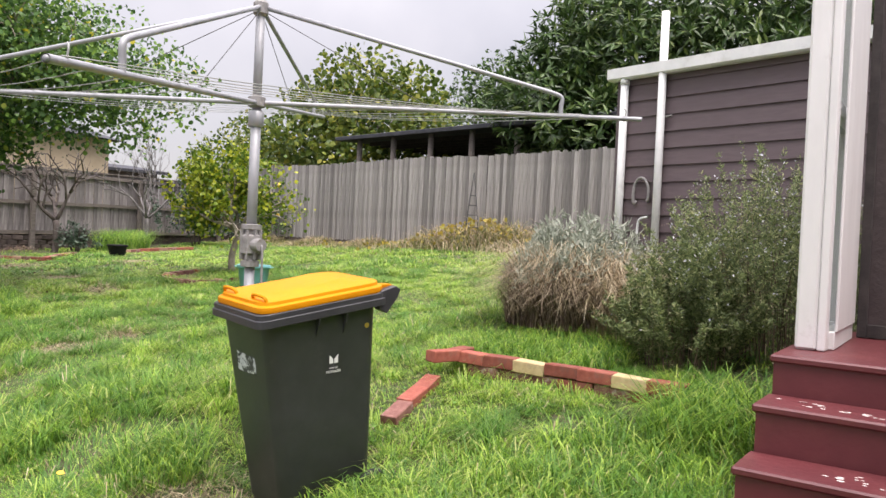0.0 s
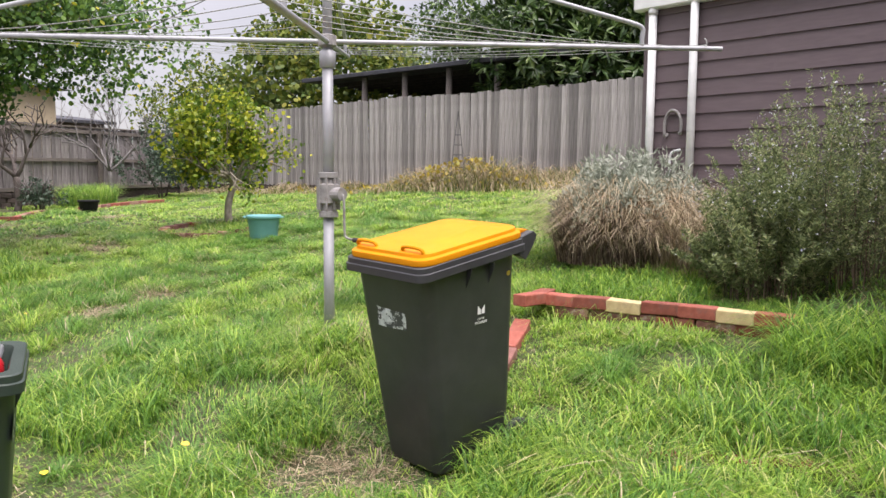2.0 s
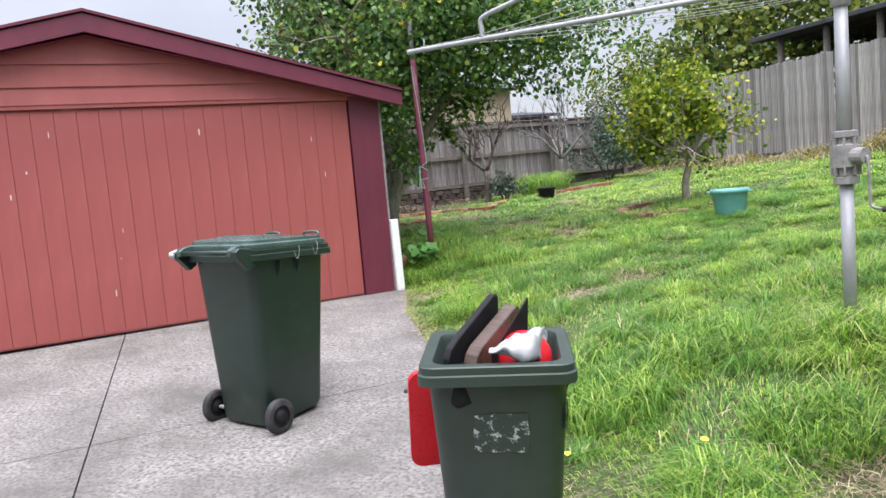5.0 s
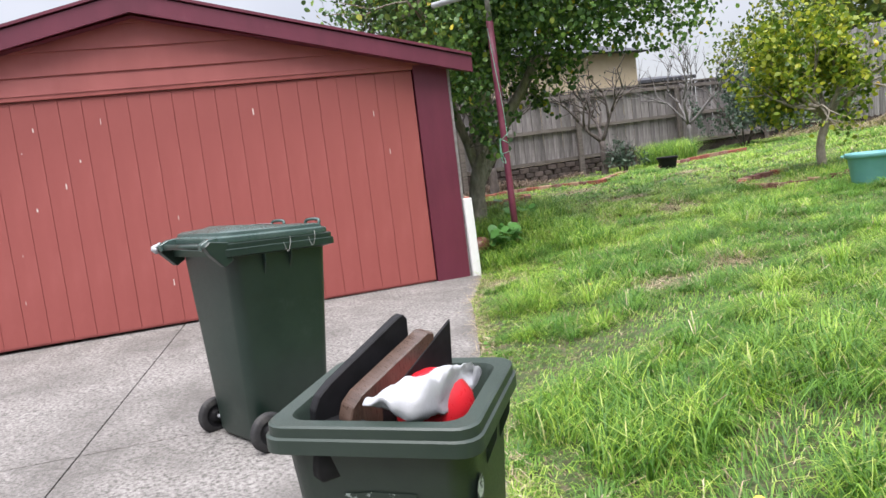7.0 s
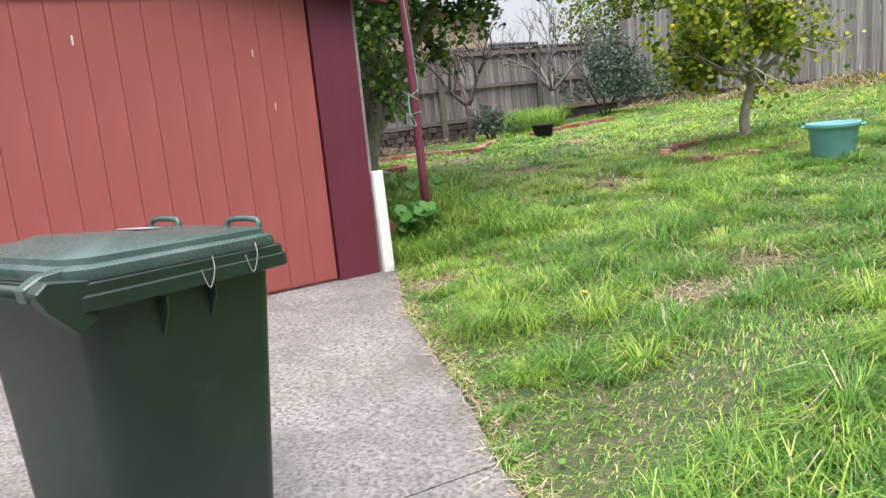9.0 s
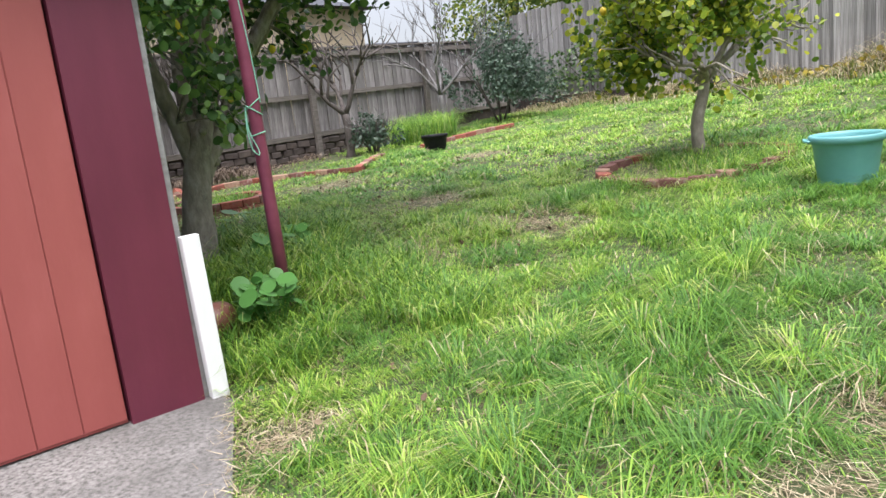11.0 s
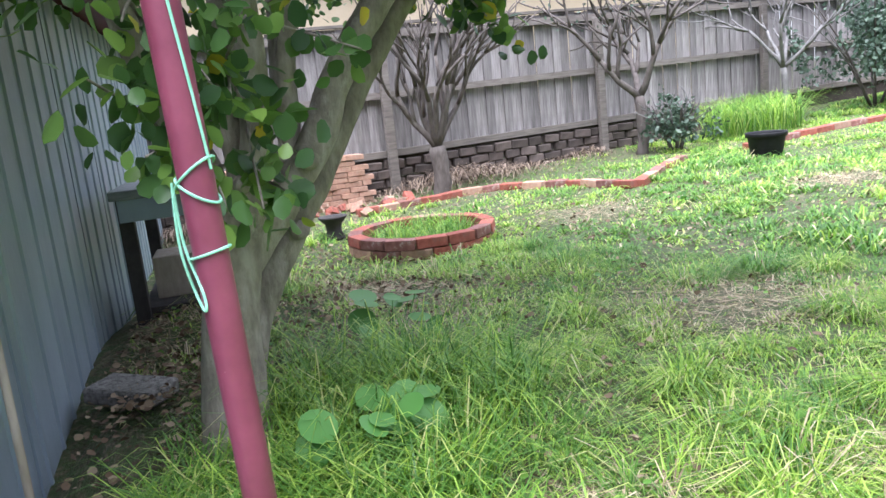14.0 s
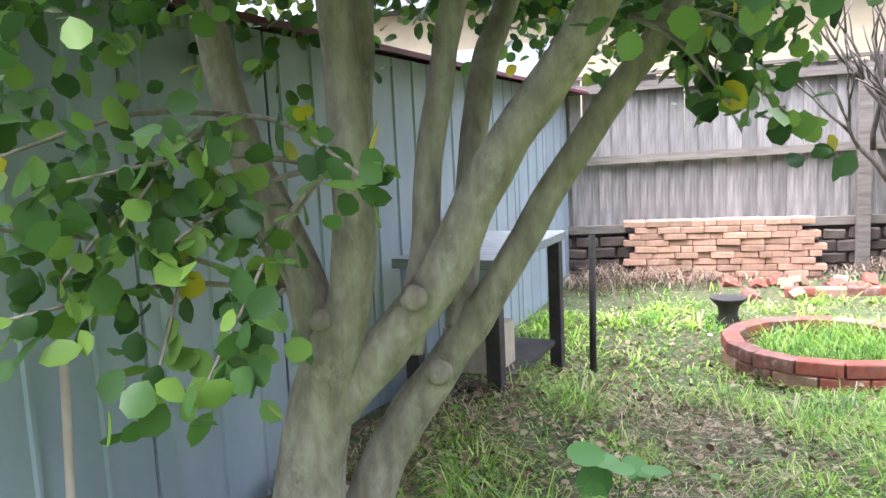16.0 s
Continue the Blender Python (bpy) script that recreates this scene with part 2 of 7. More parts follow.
M_CORD = surface("pale_green_cord", [(0.3, (0.2, 0.52, 0.36)), (0.7, (0.32, 0.66, 0.5))], 60, rough=0.8, bump=0.2)
M_TRUNK = surface("smooth_grey_bark", [(0.3, (0.16, 0.138, 0.11)), (0.5, (0.26, 0.228, 0.186)), (0.68, (0.37, 0.332, 0.28))], 9, (2, 2, 0.9), rough=0.88, bump=0.5, bump_scale=26, stain=(0.36, 0.34, 0.29), stain_scale=7, stain_at=(0.56, 0.72), depth=0.02, stain_stretch=(1.3, 1.3, 1))
M_TWIG = surface("twig_bark", [(0.3, (0.06, 0.048, 0.042)), (0.7, (0.13, 0.11, 0.1))], 8, (3, 3, 1), rough=0.9, bump=0.3, bump_scale=30)
M_LICHEN = surface("lichened_twig_bark", [(0.3, (0.10, 0.092, 0.088)), (0.7, (0.2, 0.19, 0.185))], 8, (3, 3, 1), rough=0.9, bump=0.3, bump_scale=30)
M_BENCH = surface("weathered_blue_grey_timber", [(0.3, (0.16, 0.175, 0.18)), (0.7, (0.28, 0.3, 0.31))], 7, (1, 5, 5), rough=0.85, bump=0.3, bump_scale=30)
M_DARK_TIMBER = surface("dark_timber", [(0.3, (0.025, 0.022, 0.022)), (0.7, (0.06, 0.052, 0.05))], 8, rough=0.9, bump=0.3)
M_ROOF = surface("dark_roof", [(0.3, (0.03, 0.032, 0.04)), (0.7, (0.06, 0.062, 0.075))], 8, rough=0.8, bump=0.2)
M_RENDER = surface("cream_render_wall", [(0.3, (0.44, 0.35, 0.24)), (0.7, (0.5, 0.41, 0.29))], 4, rough=0.9, bump=0.1)
M_STICK = surface("pale_stick", [(0.3, (0.36, 0.3, 0.24)), (0.7, (0.5, 0.43, 0.36))], 9, (3, 3, 1), rough=0.8, bump=0.2)
M_SCREEN = surface("dark_screen_door", [(0.3, (0.035, 0.026, 0.026)), (0.7, (0.06, 0.046, 0.045))], 12, rough=0.6, bump=0.4, bump_scale=45)
M_GRASS = leaf_mat("grass_blades", [(0.0, (0.085, 0.19, 0.025)), (0.25, (0.175, 0.33, 0.042)), (0.55, (0.29, 0.475, 0.062)), (0.86, (0.45, 0.6, 0.11)), (1.0, (0.6, 0.58, 0.26))], 0.42, 0.4)
M_GRASS_DARK = leaf_mat("shaded_long_grass", [(0.0, (0.05, 0.14, 0.025)), (0.5, (0.115, 0.26, 0.045)), (1.0, (0.2, 0.38, 0.065))], 0.4, 0.4)
M_STRAW = leaf_mat("dry_straw", [(0.0, (0.2, 0.15, 0.09)), (0.45, (0.4, 0.315, 0.2)), (1.0, (0.62, 0.53, 0.37))], 0.7, 0.2)
M_LEAF_LEMON = leaf_mat("citrus_leaves", [(0.0, (0.045, 0.095, 0.014)), (0.35, (0.125, 0.215, 0.022)), (0.7, (0.3, 0.37, 0.035)), (1.0, (0.5, 0.5, 0.05))], 0.35, 0.4)
M_LEAF_ROUND = leaf_mat("round_green_leaves", [(0.0, (0.036, 0.085, 0.028)), (0.5, (0.09, 0.19, 0.05)), (0.97, (0.22, 0.36, 0.07)), (0.99, (0.5, 0.43, 0.03)), (1.0, (0.55, 0.48, 0.04))], 0.38, 0.3)
M_LEAF_DARK = leaf_mat("dark_glossy_leaves", [(0.0, (0.022, 0.05, 0.016)), (0.5, (0.055, 0.11, 0.03)), (0.9, (0.11, 0.18, 0.045)), (1.0, (0.19, 0.25, 0.075))], 0.35, 0.2)
M_LEAF_MID = leaf_mat("yellow_green_leaves", [(0.0, (0.035, 0.07, 0.015)), (0.5, (0.1, 0.155, 0.025)), (0.85, (0.2, 0.24, 0.038)), (1.0, (0.38, 0.36, 0.06))], 0.5, 0.3)
M_LEAF_BUSH = leaf_mat("blue_green_bush_leaves", [(0.0, (0.03, 0.055, 0.035)), (0.6, (0.06, 0.1, 0.065)), (1.0, (0.12, 0.17, 0.12))], 0.5, 0.2)
M_LEAF_ROSE = leaf_mat("rosemary_needles", [(0.0, (0.06, 0.085, 0.035)), (0.5, (0.15, 0.2, 0.08)), (0.85, (0.28, 0.35, 0.14)), (1.0, (0.5, 0.5, 0.26))], 0.5, 0.35)
M_LEAF_SILVER = leaf_mat("silver_lavender_leaves", [(0.0, (0.17, 0.2, 0.15)), (0.5, (0.3, 0.34, 0.27)), (1.0, (0.46, 0.48, 0.4))], 0.7, 0.3)
M_DEADWOOD = leaf_mat("dead_lavender_stems", [(0.0, (0.06, 0.042, 0.032)), (0.5, (0.19, 0.135, 0.1)), (1.0, (0.48, 0.38, 0.29))], 0.9, 0.05)
M_NASTURTIUM = leaf_mat("nasturtium_leaves", [(0.0, (0.05, 0.16, 0.04)), (0.6, (0.1, 0.26, 0.06)), (1.0, (0.2, 0.4, 0.07))], 0.45, 0.3)
M_YELLOW_LEAF = leaf_mat("yellow_autumn_leaves", [(0.0, (0.3, 0.22, 0.04)), (0.6, (0.46, 0.36, 0.05)), (1.0, (0.34, 0.33, 0.08))], 0.6, 0.3)
M_FLOWER = leaf_mat("pale_lilac_flowers", [(0.0, (0.42, 0.43, 0.5)), (1.0, (0.65, 0.66, 0.7))], 0.7, 0.3)
M_LEMON = surface("lemon_skin", [(0.3, (0.68, 0.46, 0.03)), (0.7, (0.78, 0.56, 0.05))], 14, rough=0.4, bump=0.15)
M_LITTER = leaf_mat("dead_leaf_litter", [(0.0, (0.07, 0.044, 0.028)), (0.5, (0.17, 0.115, 0.072)), (1.0, (0.36, 0.28, 0.19))], 0.9, 0.1)

m_glass, gn, gl, gb = node_mat("window_glass", 0.05)
gb.inputs["Transmission Weight"].default_value = 1.0
gb.inputs["Base Color"].default_value = (0.85, 0.9, 0.88, 1)
M_GLASS = m_glass


# ---- mesh helpers ----
def mesh_of(name, bm, smooth=False):
    me = bpy.data.meshes.new(name)
    bm.normal_update()
    bm.to_mesh(me)
    bm.free()
    if smooth:
        me.polygons.foreach_set("use_smooth", [True] * len(me.polygons))
    return me


def part(name, bm, material, parent=None, label="", smooth=False, m=None):
    """One mesh object of its own, under a thing or a part."""
    me = mesh_of(name, bm, smooth)
    me.materials.append(material)
    ob = new(name, me)
    if parent:
        ob.parent = parent
    if m is not None:
        ob.matrix_local = m
    if label:
        ob["label"] = label
    return ob


def thing(name, m, label, category, group="", kind=""):
    ob = new(name)
    ob.matrix_world = m
    return tagged(ob, label, category, group, kind)


def arrays_mesh(name, verts, faces, material, smooth=False):
    """A mesh from numpy arrays: verts (n, 3), faces (m, k)."""
    me = bpy.data.meshes.new(name)
    verts, faces = np.asarray(verts, np.float32), np.asarray(faces, np.int32)
    k = faces.shape[1]
    me.vertices.add(len(verts))
    me.vertices.foreach_set("co", verts.ravel())
    me.loops.add(faces.size)
    me.loops.foreach_set("vertex_index", faces.ravel())
    me.polygons.add(len(faces))
    me.polygons.foreach_set("loop_start", np.arange(0, faces.size, k, dtype=np.int32))
    if smooth:
        me.polygons.foreach_set("use_smooth", np.ones(len(faces), dtype=bool))
    me.update(calc_edges=True)
    me.materials.append(material)
    return me


def box(bm, size, centre=(0, 0, 0), bevel=0.0, rot=None, segs=1):
    g = bmesh.ops.create_cube(bm, size=1)["verts"]
    m = Matrix.Translation(centre) @ (rot or Matrix()) @ Matrix.Diagonal((*size, 1))
    bmesh.ops.transform(bm, matrix=m, verts=g)
    if bevel:
        edges = list({e for v in g for e in v.link_edges})
        bmesh.ops.bevel(bm, geom=edges, offset=bevel, segments=segs, affect='EDGES', profile=0.5)
    return bm


def span_box(bm, x0, x1, y0, y1, z0, z1, bevel=0.0):
    return box(bm, (x1 - x0, y1 - y0, z1 - z0), ((x0 + x1) / 2, (y0 + y1) / 2, (z0 + z1) / 2), bevel)


def tube(bm, pts, radii, segs=8, cap=True):
    """A tube along points; radii: a number or one for each point."""
    pts = [Vector(p) for p in pts]
    if not hasattr(radii, "__len__"):
        radii = [radii] * len(pts)
    rings, side = [], None
    for i, p in enumerate(pts):
        d = (pts[min(i + 1, len(pts) - 1)] - pts[max(i - 1, 0)]).normalized()
        if side is None:
            side = d.cross(Vector((0.31, 0.2, 0.93)) if abs(d.z) < 0.9 else Vector((1, 0.1, 0))).normalized()
        side = (side - d * side.dot(d)).normalized()
        up = d.cross(side)
        rings.append([bm.verts.new(p + (side * math.cos(a) + up * math.sin(a)) * radii[i]) for a in (2 * math.pi * k / segs for k in range(segs))])
    for a, b in zip(rings, rings[1:]):
        for k in range(segs):
            bm.faces.new((a[k], a[(k + 1) % segs], b[(k + 1) % segs], b[k]))
    if cap:
        bm.faces.new(rings[0][::-1])
        bm.faces.new(rings[-1])
    return bm


def lathe(bm, profile, segs=24, closed=False):
    """Turn a profile of (radius, z) about the z axis."""
    rings = [[bm.verts.new((r * math.cos(2 * math.pi * k / segs), r * math.sin(2 * math.pi * k / segs), z)) for k in range(segs)] for r, z in profile]
    for a, b in zip(rings, rings[1:]):
        for k in range(segs):
            bm.faces.new((a[k], a[(k + 1) % segs], b[(k + 1) % segs], b[k]))
    if closed:
        bm.faces.new(rings[0][::-1])
        bm.faces.new(rings[-1])
    return bm


def rounded(w, d, r, n=4):
    """Corners of a rounded rectangle, counter-clockwise."""
    out = []
    for cx, cy, a0 in ((w / 2 - r, d / 2 - r, 0), (-w / 2 + r, d / 2 - r, 90), (-w / 2 + r, -d / 2 + r, 180), (w / 2 - r, -d / 2 + r, 270)):
        for k in range(n + 1):
            a = radians(a0 + 90 * k / n)
            out.append((cx + r * math.cos(a), cy + r * math.sin(a)))
    return out


def loft(bm, layers, cap_low=True, cap_high=True):
    """Skin through layers; each a list of points of the same number."""
    rings = [[bm.verts.new(p) for p in layer] for layer in layers]
    n = len(rings[0])
    for a, b in zip(rings, rings[1:]):
        for k in range(n):
            bm.faces.new((a[k], a[(k + 1) % n], b[(k + 1) % n], b[k]))
    if cap_low:
        bm.faces.new(rings[0][::-1])
    if cap_high:
        bm.faces.new(rings[-1])
    return bm


def catmull(pts, n=6):
    pts = [Vector(p) for p in pts]
    out = []
    for i in range(len(pts) - 1):
        p0, p1, p2, p3 = pts[max(i - 1, 0)], pts[i], pts[i + 1], pts[min(i + 2, len(pts) - 1)]
        for k in range(n):
            t = k / n
            out.append(0.5 * ((2 * p1) + (p2 - p0) * t + (2 * p0 - 5 * p1 + 4 * p2 - p3) * t * t + (3 * p1 - p0 - 3 * p2 + p3) * t ** 3))
    return out + [pts[-1]]


# ---- the lie of the land ----
GARAGE_AT, GARAGE_DIR = Vector((-6.6, 8.02)), Vector((0.493, 0.87))
GARAGE_OUT = Vector((0.87, -0.493))
DRIVE_EDGE = [(-6.3, 8.3), (-5.67, 7.4), (-5.13, 6.83), (-4.64, 6.3), (-4.33, 5.9), (-3.8, 5.4), (-2.75, 4.35), (-2.45, 3.9), (-2.25, 3.3), (-2.0, 2.0), (-1.8, 0.0), (-1.7, -4.0)]
DRIVE = DRIVE_EDGE + [(-14.0, -4.0), (-11.0, 1.0), (-6.62, 8.42)]


def slope(x, y):
    """Height of the yard: rises from the house to the back fence."""
    u, v = (np.clip(x, -13, 3.5) + 4) / 8, (np.clip(y, 0.5, 24) - 9) / 8
    return 0.574 + 0.4635 * u + 0.7392 * v + 0.3185 * u * u + 0.1416 * u * v - 0.2141 * v * v - 0.1005 * u ** 3 - 0.1867 * u * u * v - 0.0865 * u * v * v + 0.0324 * v ** 3


def paving(x, y):
    """Height of the concrete, which falls away from the garage door."""
    return 0.30 - 0.042 * ((x + 6.6) * 0.79 - (y - 8.0) * 0.613)


def in_poly(x, y, poly):
    x, y = np.asarray(x, float), np.asarray(y, float)
    inside = np.zeros(x.shape, bool)
    for (x0, y0), (x1, y1) in zip(poly, poly[1:] + poly[:1]):
        cut = ((y0 > y) != (y1 > y)) & (x < (x1 - x0) * (y - y0) / ((y1 - y0) or 1e-9) + x0)
        inside ^= cut
    return inside


def edge_gap(x, y):
    """Distance to the lawn edge of the concrete."""
    x, y = np.asarray(x, float), np.asarray(y, float)
    best = np.full(x.shape, 99.0)
    for (x0, y0), (x1, y1) in zip(DRIVE_EDGE, DRIVE_EDGE[1:]):
        dx, dy = x1 - x0, y1 - y0
        t = np.clip(((x - x0) * dx + (y - y0) * dy) / (dx * dx + dy * dy), 0, 1)
        best = np.minimum(best, np.hypot(x - x0 - t * dx, y - y0 - t * dy))
    return best


def land(x, y):
    """Height of the soil: the slope, eased down to the concrete along its edge."""
    x, y = np.asarray(x, float), np.asarray(y, float)
    s, p, e = slope(x, y), paving(x, y), edge_gap(x, y)
    k = np.clip(e / 1.3, 0, 1)
    k = k * k * (3 - 2 * k)
    for cx, cy, dz, r in ((-1.05, 4.95, -0.2, 0.8), (-6.5, 9.05, 0.07, 0.5), (-8.95, 10.4, 0.2, 0.75), (-1.85, 6.3, 0.08, 0.7), (-8.4, 9.4, 0.13, 1.2), (-6.1, 11.2, 0.06, 1.2)):
        s = s + dz * np.exp(-((x - cx) ** 2 + (y - cy) ** 2) / r ** 2)
    z = (p + 0.005) * (1 - k) + s * k
    z = z + 0.018 * np.sin(2.1 * x + 0.7 * y) * np.sin(1.7 * y - 0.4 * x) * k
    return np.where(in_poly(x, y, DRIVE), p - 0.12, z)


def ground_z(x, y):
    return float(land(np.array([x]), np.array([y]))[0])


def grid_lines(lo, hi, a, b, step):
    inner = np.arange(a, b + 1e-6, step)
    far = np.array([2, 5, 10, 20, 45, 100, 220, 500, 1200])
    return np.concatenate([(a - far)[::-1], inner, b + far])


gx, gy = grid_lines(0, 0, -15, 6, 0.2), grid_lines(0, 0, -4, 27, 0.2)
GX, GY = np.meshgrid(gx, gy)
GZ = land(GX, GY)
idx = np.arange(GX.size).reshape(GX.shape)
quads = np.stack([idx[:-1, :-1], idx[:-1, 1:], idx[1:, 1:], idx[1:, :-1]], -1).reshape(-1, 4)
ground = new("ground", arrays_mesh("ground", np.stack([GX, GY, GZ], -1).reshape(-1, 3), quads, M_SOIL, True))
tagged(ground, "sloping back yard soil under rough green lawn", "ground", kind="structure")


# ---- driveway ----
def driveway():
    d = tagged(new("driveway"), "old grey concrete driveway in front of the garage, cracked and stained", "driveway", kind="structure")
    cuts = [(Vector((-4.33, 5.87, 0)), Vector((0.843, -0.54, 0))), (Vector((-5.07, 3.69, 0)), Vector((0.62, 0.787, 0)))]
    for sa in (1, -1):
        for sb in (1, -1):
            bm = bmesh.new()
            top = [bm.verts.new((x, y, paving(x, y))) for x, y in DRIVE]
            low = [bm.verts.new((x, y, paving(x, y) - 0.1)) for x, y in DRIVE]
            bm.faces.new(top[::-1])
            bm.faces.new(low)
            for i in range(len(top)):
                j = (i + 1) % len(top)
                bm.faces.new((top[i], top[j], low[j], low[i]))
            bmesh.ops.triangulate(bm, faces=bm.faces[:])
            for (co, no), s in zip(cuts, (sa, sb)):
                r = bmesh.ops.bisect_plane(bm, geom=bm.verts[:] + bm.edges[:] + bm.faces[:], plane_co=co - no * s * 0.005 * -1, plane_no=no * s, clear_inner=True)
                bmesh.ops.holes_fill(bm, edges=[e for e in r["geom_cut"] if isinstance(e, bmesh.types.BMEdge)])
            bmesh.ops.recalc_face_normals(bm, faces=bm.faces[:])
            part("slab", bm, M_CONC, d)


driveway()


# ---- garage ----
def garage():
    m = pose(GARAGE_AT.x, GARAGE_AT.y, 0, 0, 0, math.degrees(math.atan2(GARAGE_DIR.y, GARAGE_DIR.x)))
    g = thing("garage", m, "red painted garage with maroon trim and a wide board door", "garage")
    left, right, mid = -5.32, 0.30, -2.51
    long = 7.0
    # door of vertical boards
    door = new("garage_door")
    door.parent = g
    door["label"] = "faded red tilt door of grooved vertical boards"
    bm = bmesh.new()
    span_box(bm, -5.07, -0.05, 0.029, 0.09, 0.31, 2.395)
    part("backing", bm, M_DOOR, door)
    n = 27
    w = 5.02 / n
    bm = bmesh.new()
    span_box(bm, 0.0015, w - 0.0015, 0.022, 0.0285, 0.322, 2.385, 0.0028)
    board = part("board", bm, M_DOOR, door)
    for i in range(n):
        b = board if i == 0 else new("board", board.data)
        b.parent = door
        b.location = (-5.07 + i * w, 0, 0)
    # flakes of lost paint on the door
    rnd = random.Random(4)
    for _ in range(18):
        x, z, h = rnd.uniform(-4.8, -0.1), rnd.uniform(0.5, 2.3), rnd.uniform(0.006, 0.06)
        x = -5.07 + (int((x + 5.02) / w) + rnd.uniform(0.1, 0.85)) * w
        bm = bmesh.new()
        span_box(bm, x, x + rnd.uniform(0.004, 0.011), 0.0195, 0.0225, z, z + h)
        part("paint_chip", bm, M_PEELED, door)
    # walls
    bm = bmesh.new()
    span_box(bm, -0.038, right, 0.0, 0.1, 0.24, 2.46)
    part("corner_board", bm, M_MAROON, g, "maroon painted corner board")
    bm = bmesh.new()
    span_box(bm, left, -5.082, 0.0, 0.1, 0.2, 2.46)
    part("corner_board", bm, M_MAROON, g)
    bm = bmesh.new()
    span_box(bm, -5.08, -0.04, -0.004, 0.06, 2.4, 2.452, 0.004)
    part("door_head", bm, M_DOOR, g)
    # gable weatherboards, lapped
    rise = 0.275
    for z, z1 in ((2.44, 2.595), (2.595, 2.795), (2.795, 2.995), (2.995, 3.13)):
        half0, half1 = (3.2 - z) / rise, (3.2 - z1) / rise
        bm = bmesh.new()
        x0, x1 = max(left, mid - half0), min(right, mid + half0)
        x2, x3 = max(left, mid - half1), min(right, mid + half1)
        f = [bm.verts.new(p) for p in ((x0, -0.012, z), (x1, -0.012, z), (x3, 0.006, z1 + 0.01), (x2, 0.006, z1 + 0.01))]
        k = [bm.verts.new(p) for p in ((x0, 0.06, z), (x1, 0.06, z), (x3, 0.06, z1 + 0.01), (x2, 0.06, z1 + 0.01))]
        bm.faces.new(f)
        bm.faces.new(k[::-1])
        for i in range(4):
            j = (i + 1) % 4
            bm.faces.new((f[j], f[i], k[i], k[j]))
        part("gable_board", bm, M_DOOR, g)
    for s in (-1, 1):
        end = 0.515 if s > 0 else 2 * mid - 0.515
        bm = bmesh.new()
        for y in (-0.17, -0.135):
            for x, zz in ((mid, 3.21), (end, 2.45), (end, 2.31), (mid, 3.05)):
                bm.verts.new((x, y, zz))
        bm.verts.ensure_lookup_table()
        v = bm.verts
        bm.faces.new([v[i] for i in (0, 1, 2, 3)])
        bm.faces.new([v[i] for i in (7, 6, 5, 4)])
        for i in range(4):
            j = (i + 1) % 4
            bm.faces.new((v[j], v[i], v[i + 4], v[j + 4]))
        bmesh.ops.recalc_face_normals(bm, faces=bm.faces[:])
        part("barge_board", bm, M_MAROON, g)
        bm = bmesh.new()
        pts = [(mid, 3.225), (end, 2.465)]
        a = [bm.verts.new((x, y, zz + o)) for y in (-0.19, long) for x, zz in pts for o in (0, 0.025)]
        for q in ((0, 2, 3, 1), (4, 5, 7, 6), (0, 4, 6, 2), (1, 3, 7, 5), (2, 6, 7, 3), (0, 1, 5, 4)):
            bm.faces.new([a[i] for i in q])
        bmesh.ops.recalc_face_normals(bm, faces=bm.faces[:])
        part("roof", bm, M_MAROON, g)
        bm = bmesh.new()
        a = [bm.verts.new(p) for p in ((mid, -0.13, 3.03), (end, -0.13, 2.33), (end, 0.0, 2.33), (mid, 0.0, 3.03))]
        bm.faces.new(a)
        part("soffit", bm, M_MAROON, g)
    # steel sheet side wall, sheets with upright ribs
    y, k = 0.1, 0
    while y < long:
        y1 = min(y + 0.76, long)
        lift = 0.0 if k < 2 else 0.004 * (k % 3)
        bm = bmesh.new()
        outer = [(y + 0.004, 0.0)]
        c = y + 0.09
        while c < y1 - 0.03:
            outer += [(c - 0.014, 0.0), (c - 0.007, 0.011), (c + 0.007, 0.011), (c + 0.014, 0.0)]
            c += 0.24
        outer.append((y1 - (0.022 if k == 2 else 0.004), 0.0))
        loop = [(right - 0.015 + lift + o, q) for q, o in outer] + [(right - 0.03 + lift, outer[-1][0]), (right - 0.03 + lift, outer[0][0])]
        lo, hi = [bm.verts.new((a, q, 0.3)) for a, q in loop], [bm.verts.new((a, q, 2.5)) for a, q in loop]
        for i in range(len(loop)):
            j = (i + 1) % len(loop)
            bm.faces.new((lo[i], lo[j], hi[j], hi[i]))
        bm.faces.new(hi)
        bm.faces.new(lo[::-1])
        bmesh.ops.recalc_face_normals(bm, faces=bm.faces[:])
        part("wall_sheet", bm, M_SHEET, g, "blue-grey ribbed steel sheet")
        y, k = y1, k + 1
    bm = bmesh.new()
    span_box(bm, right - 0.075, right - 0.045, 0.12, long, 0.2, 2.45)
    part("frame_wall", bm, M_DARK_TIMBER, g)
    bm = bmesh.new()
    span_box(bm, left, left + 0.03, 0.1, long, 0.2, 2.45)
    part("wall_sheet", bm, M_SHEET, g)
    bm = bmesh.new()
    span_box(bm, left, right - 0.03, long - 0.03, long, 0.2, 3.0)
    part("back_wall", bm, M_SHEET, g)
    # corner flashing
    bm = bmesh.new()
    span_box(bm, right + 0.002, right + 0.035, 0.02, 0.075, 0.3, 2.42, 0.006)
    part("corner_flashing", bm, M_GALV_DULL, g, "grey metal corner strip")
    return m


GARAGE_M = garage()

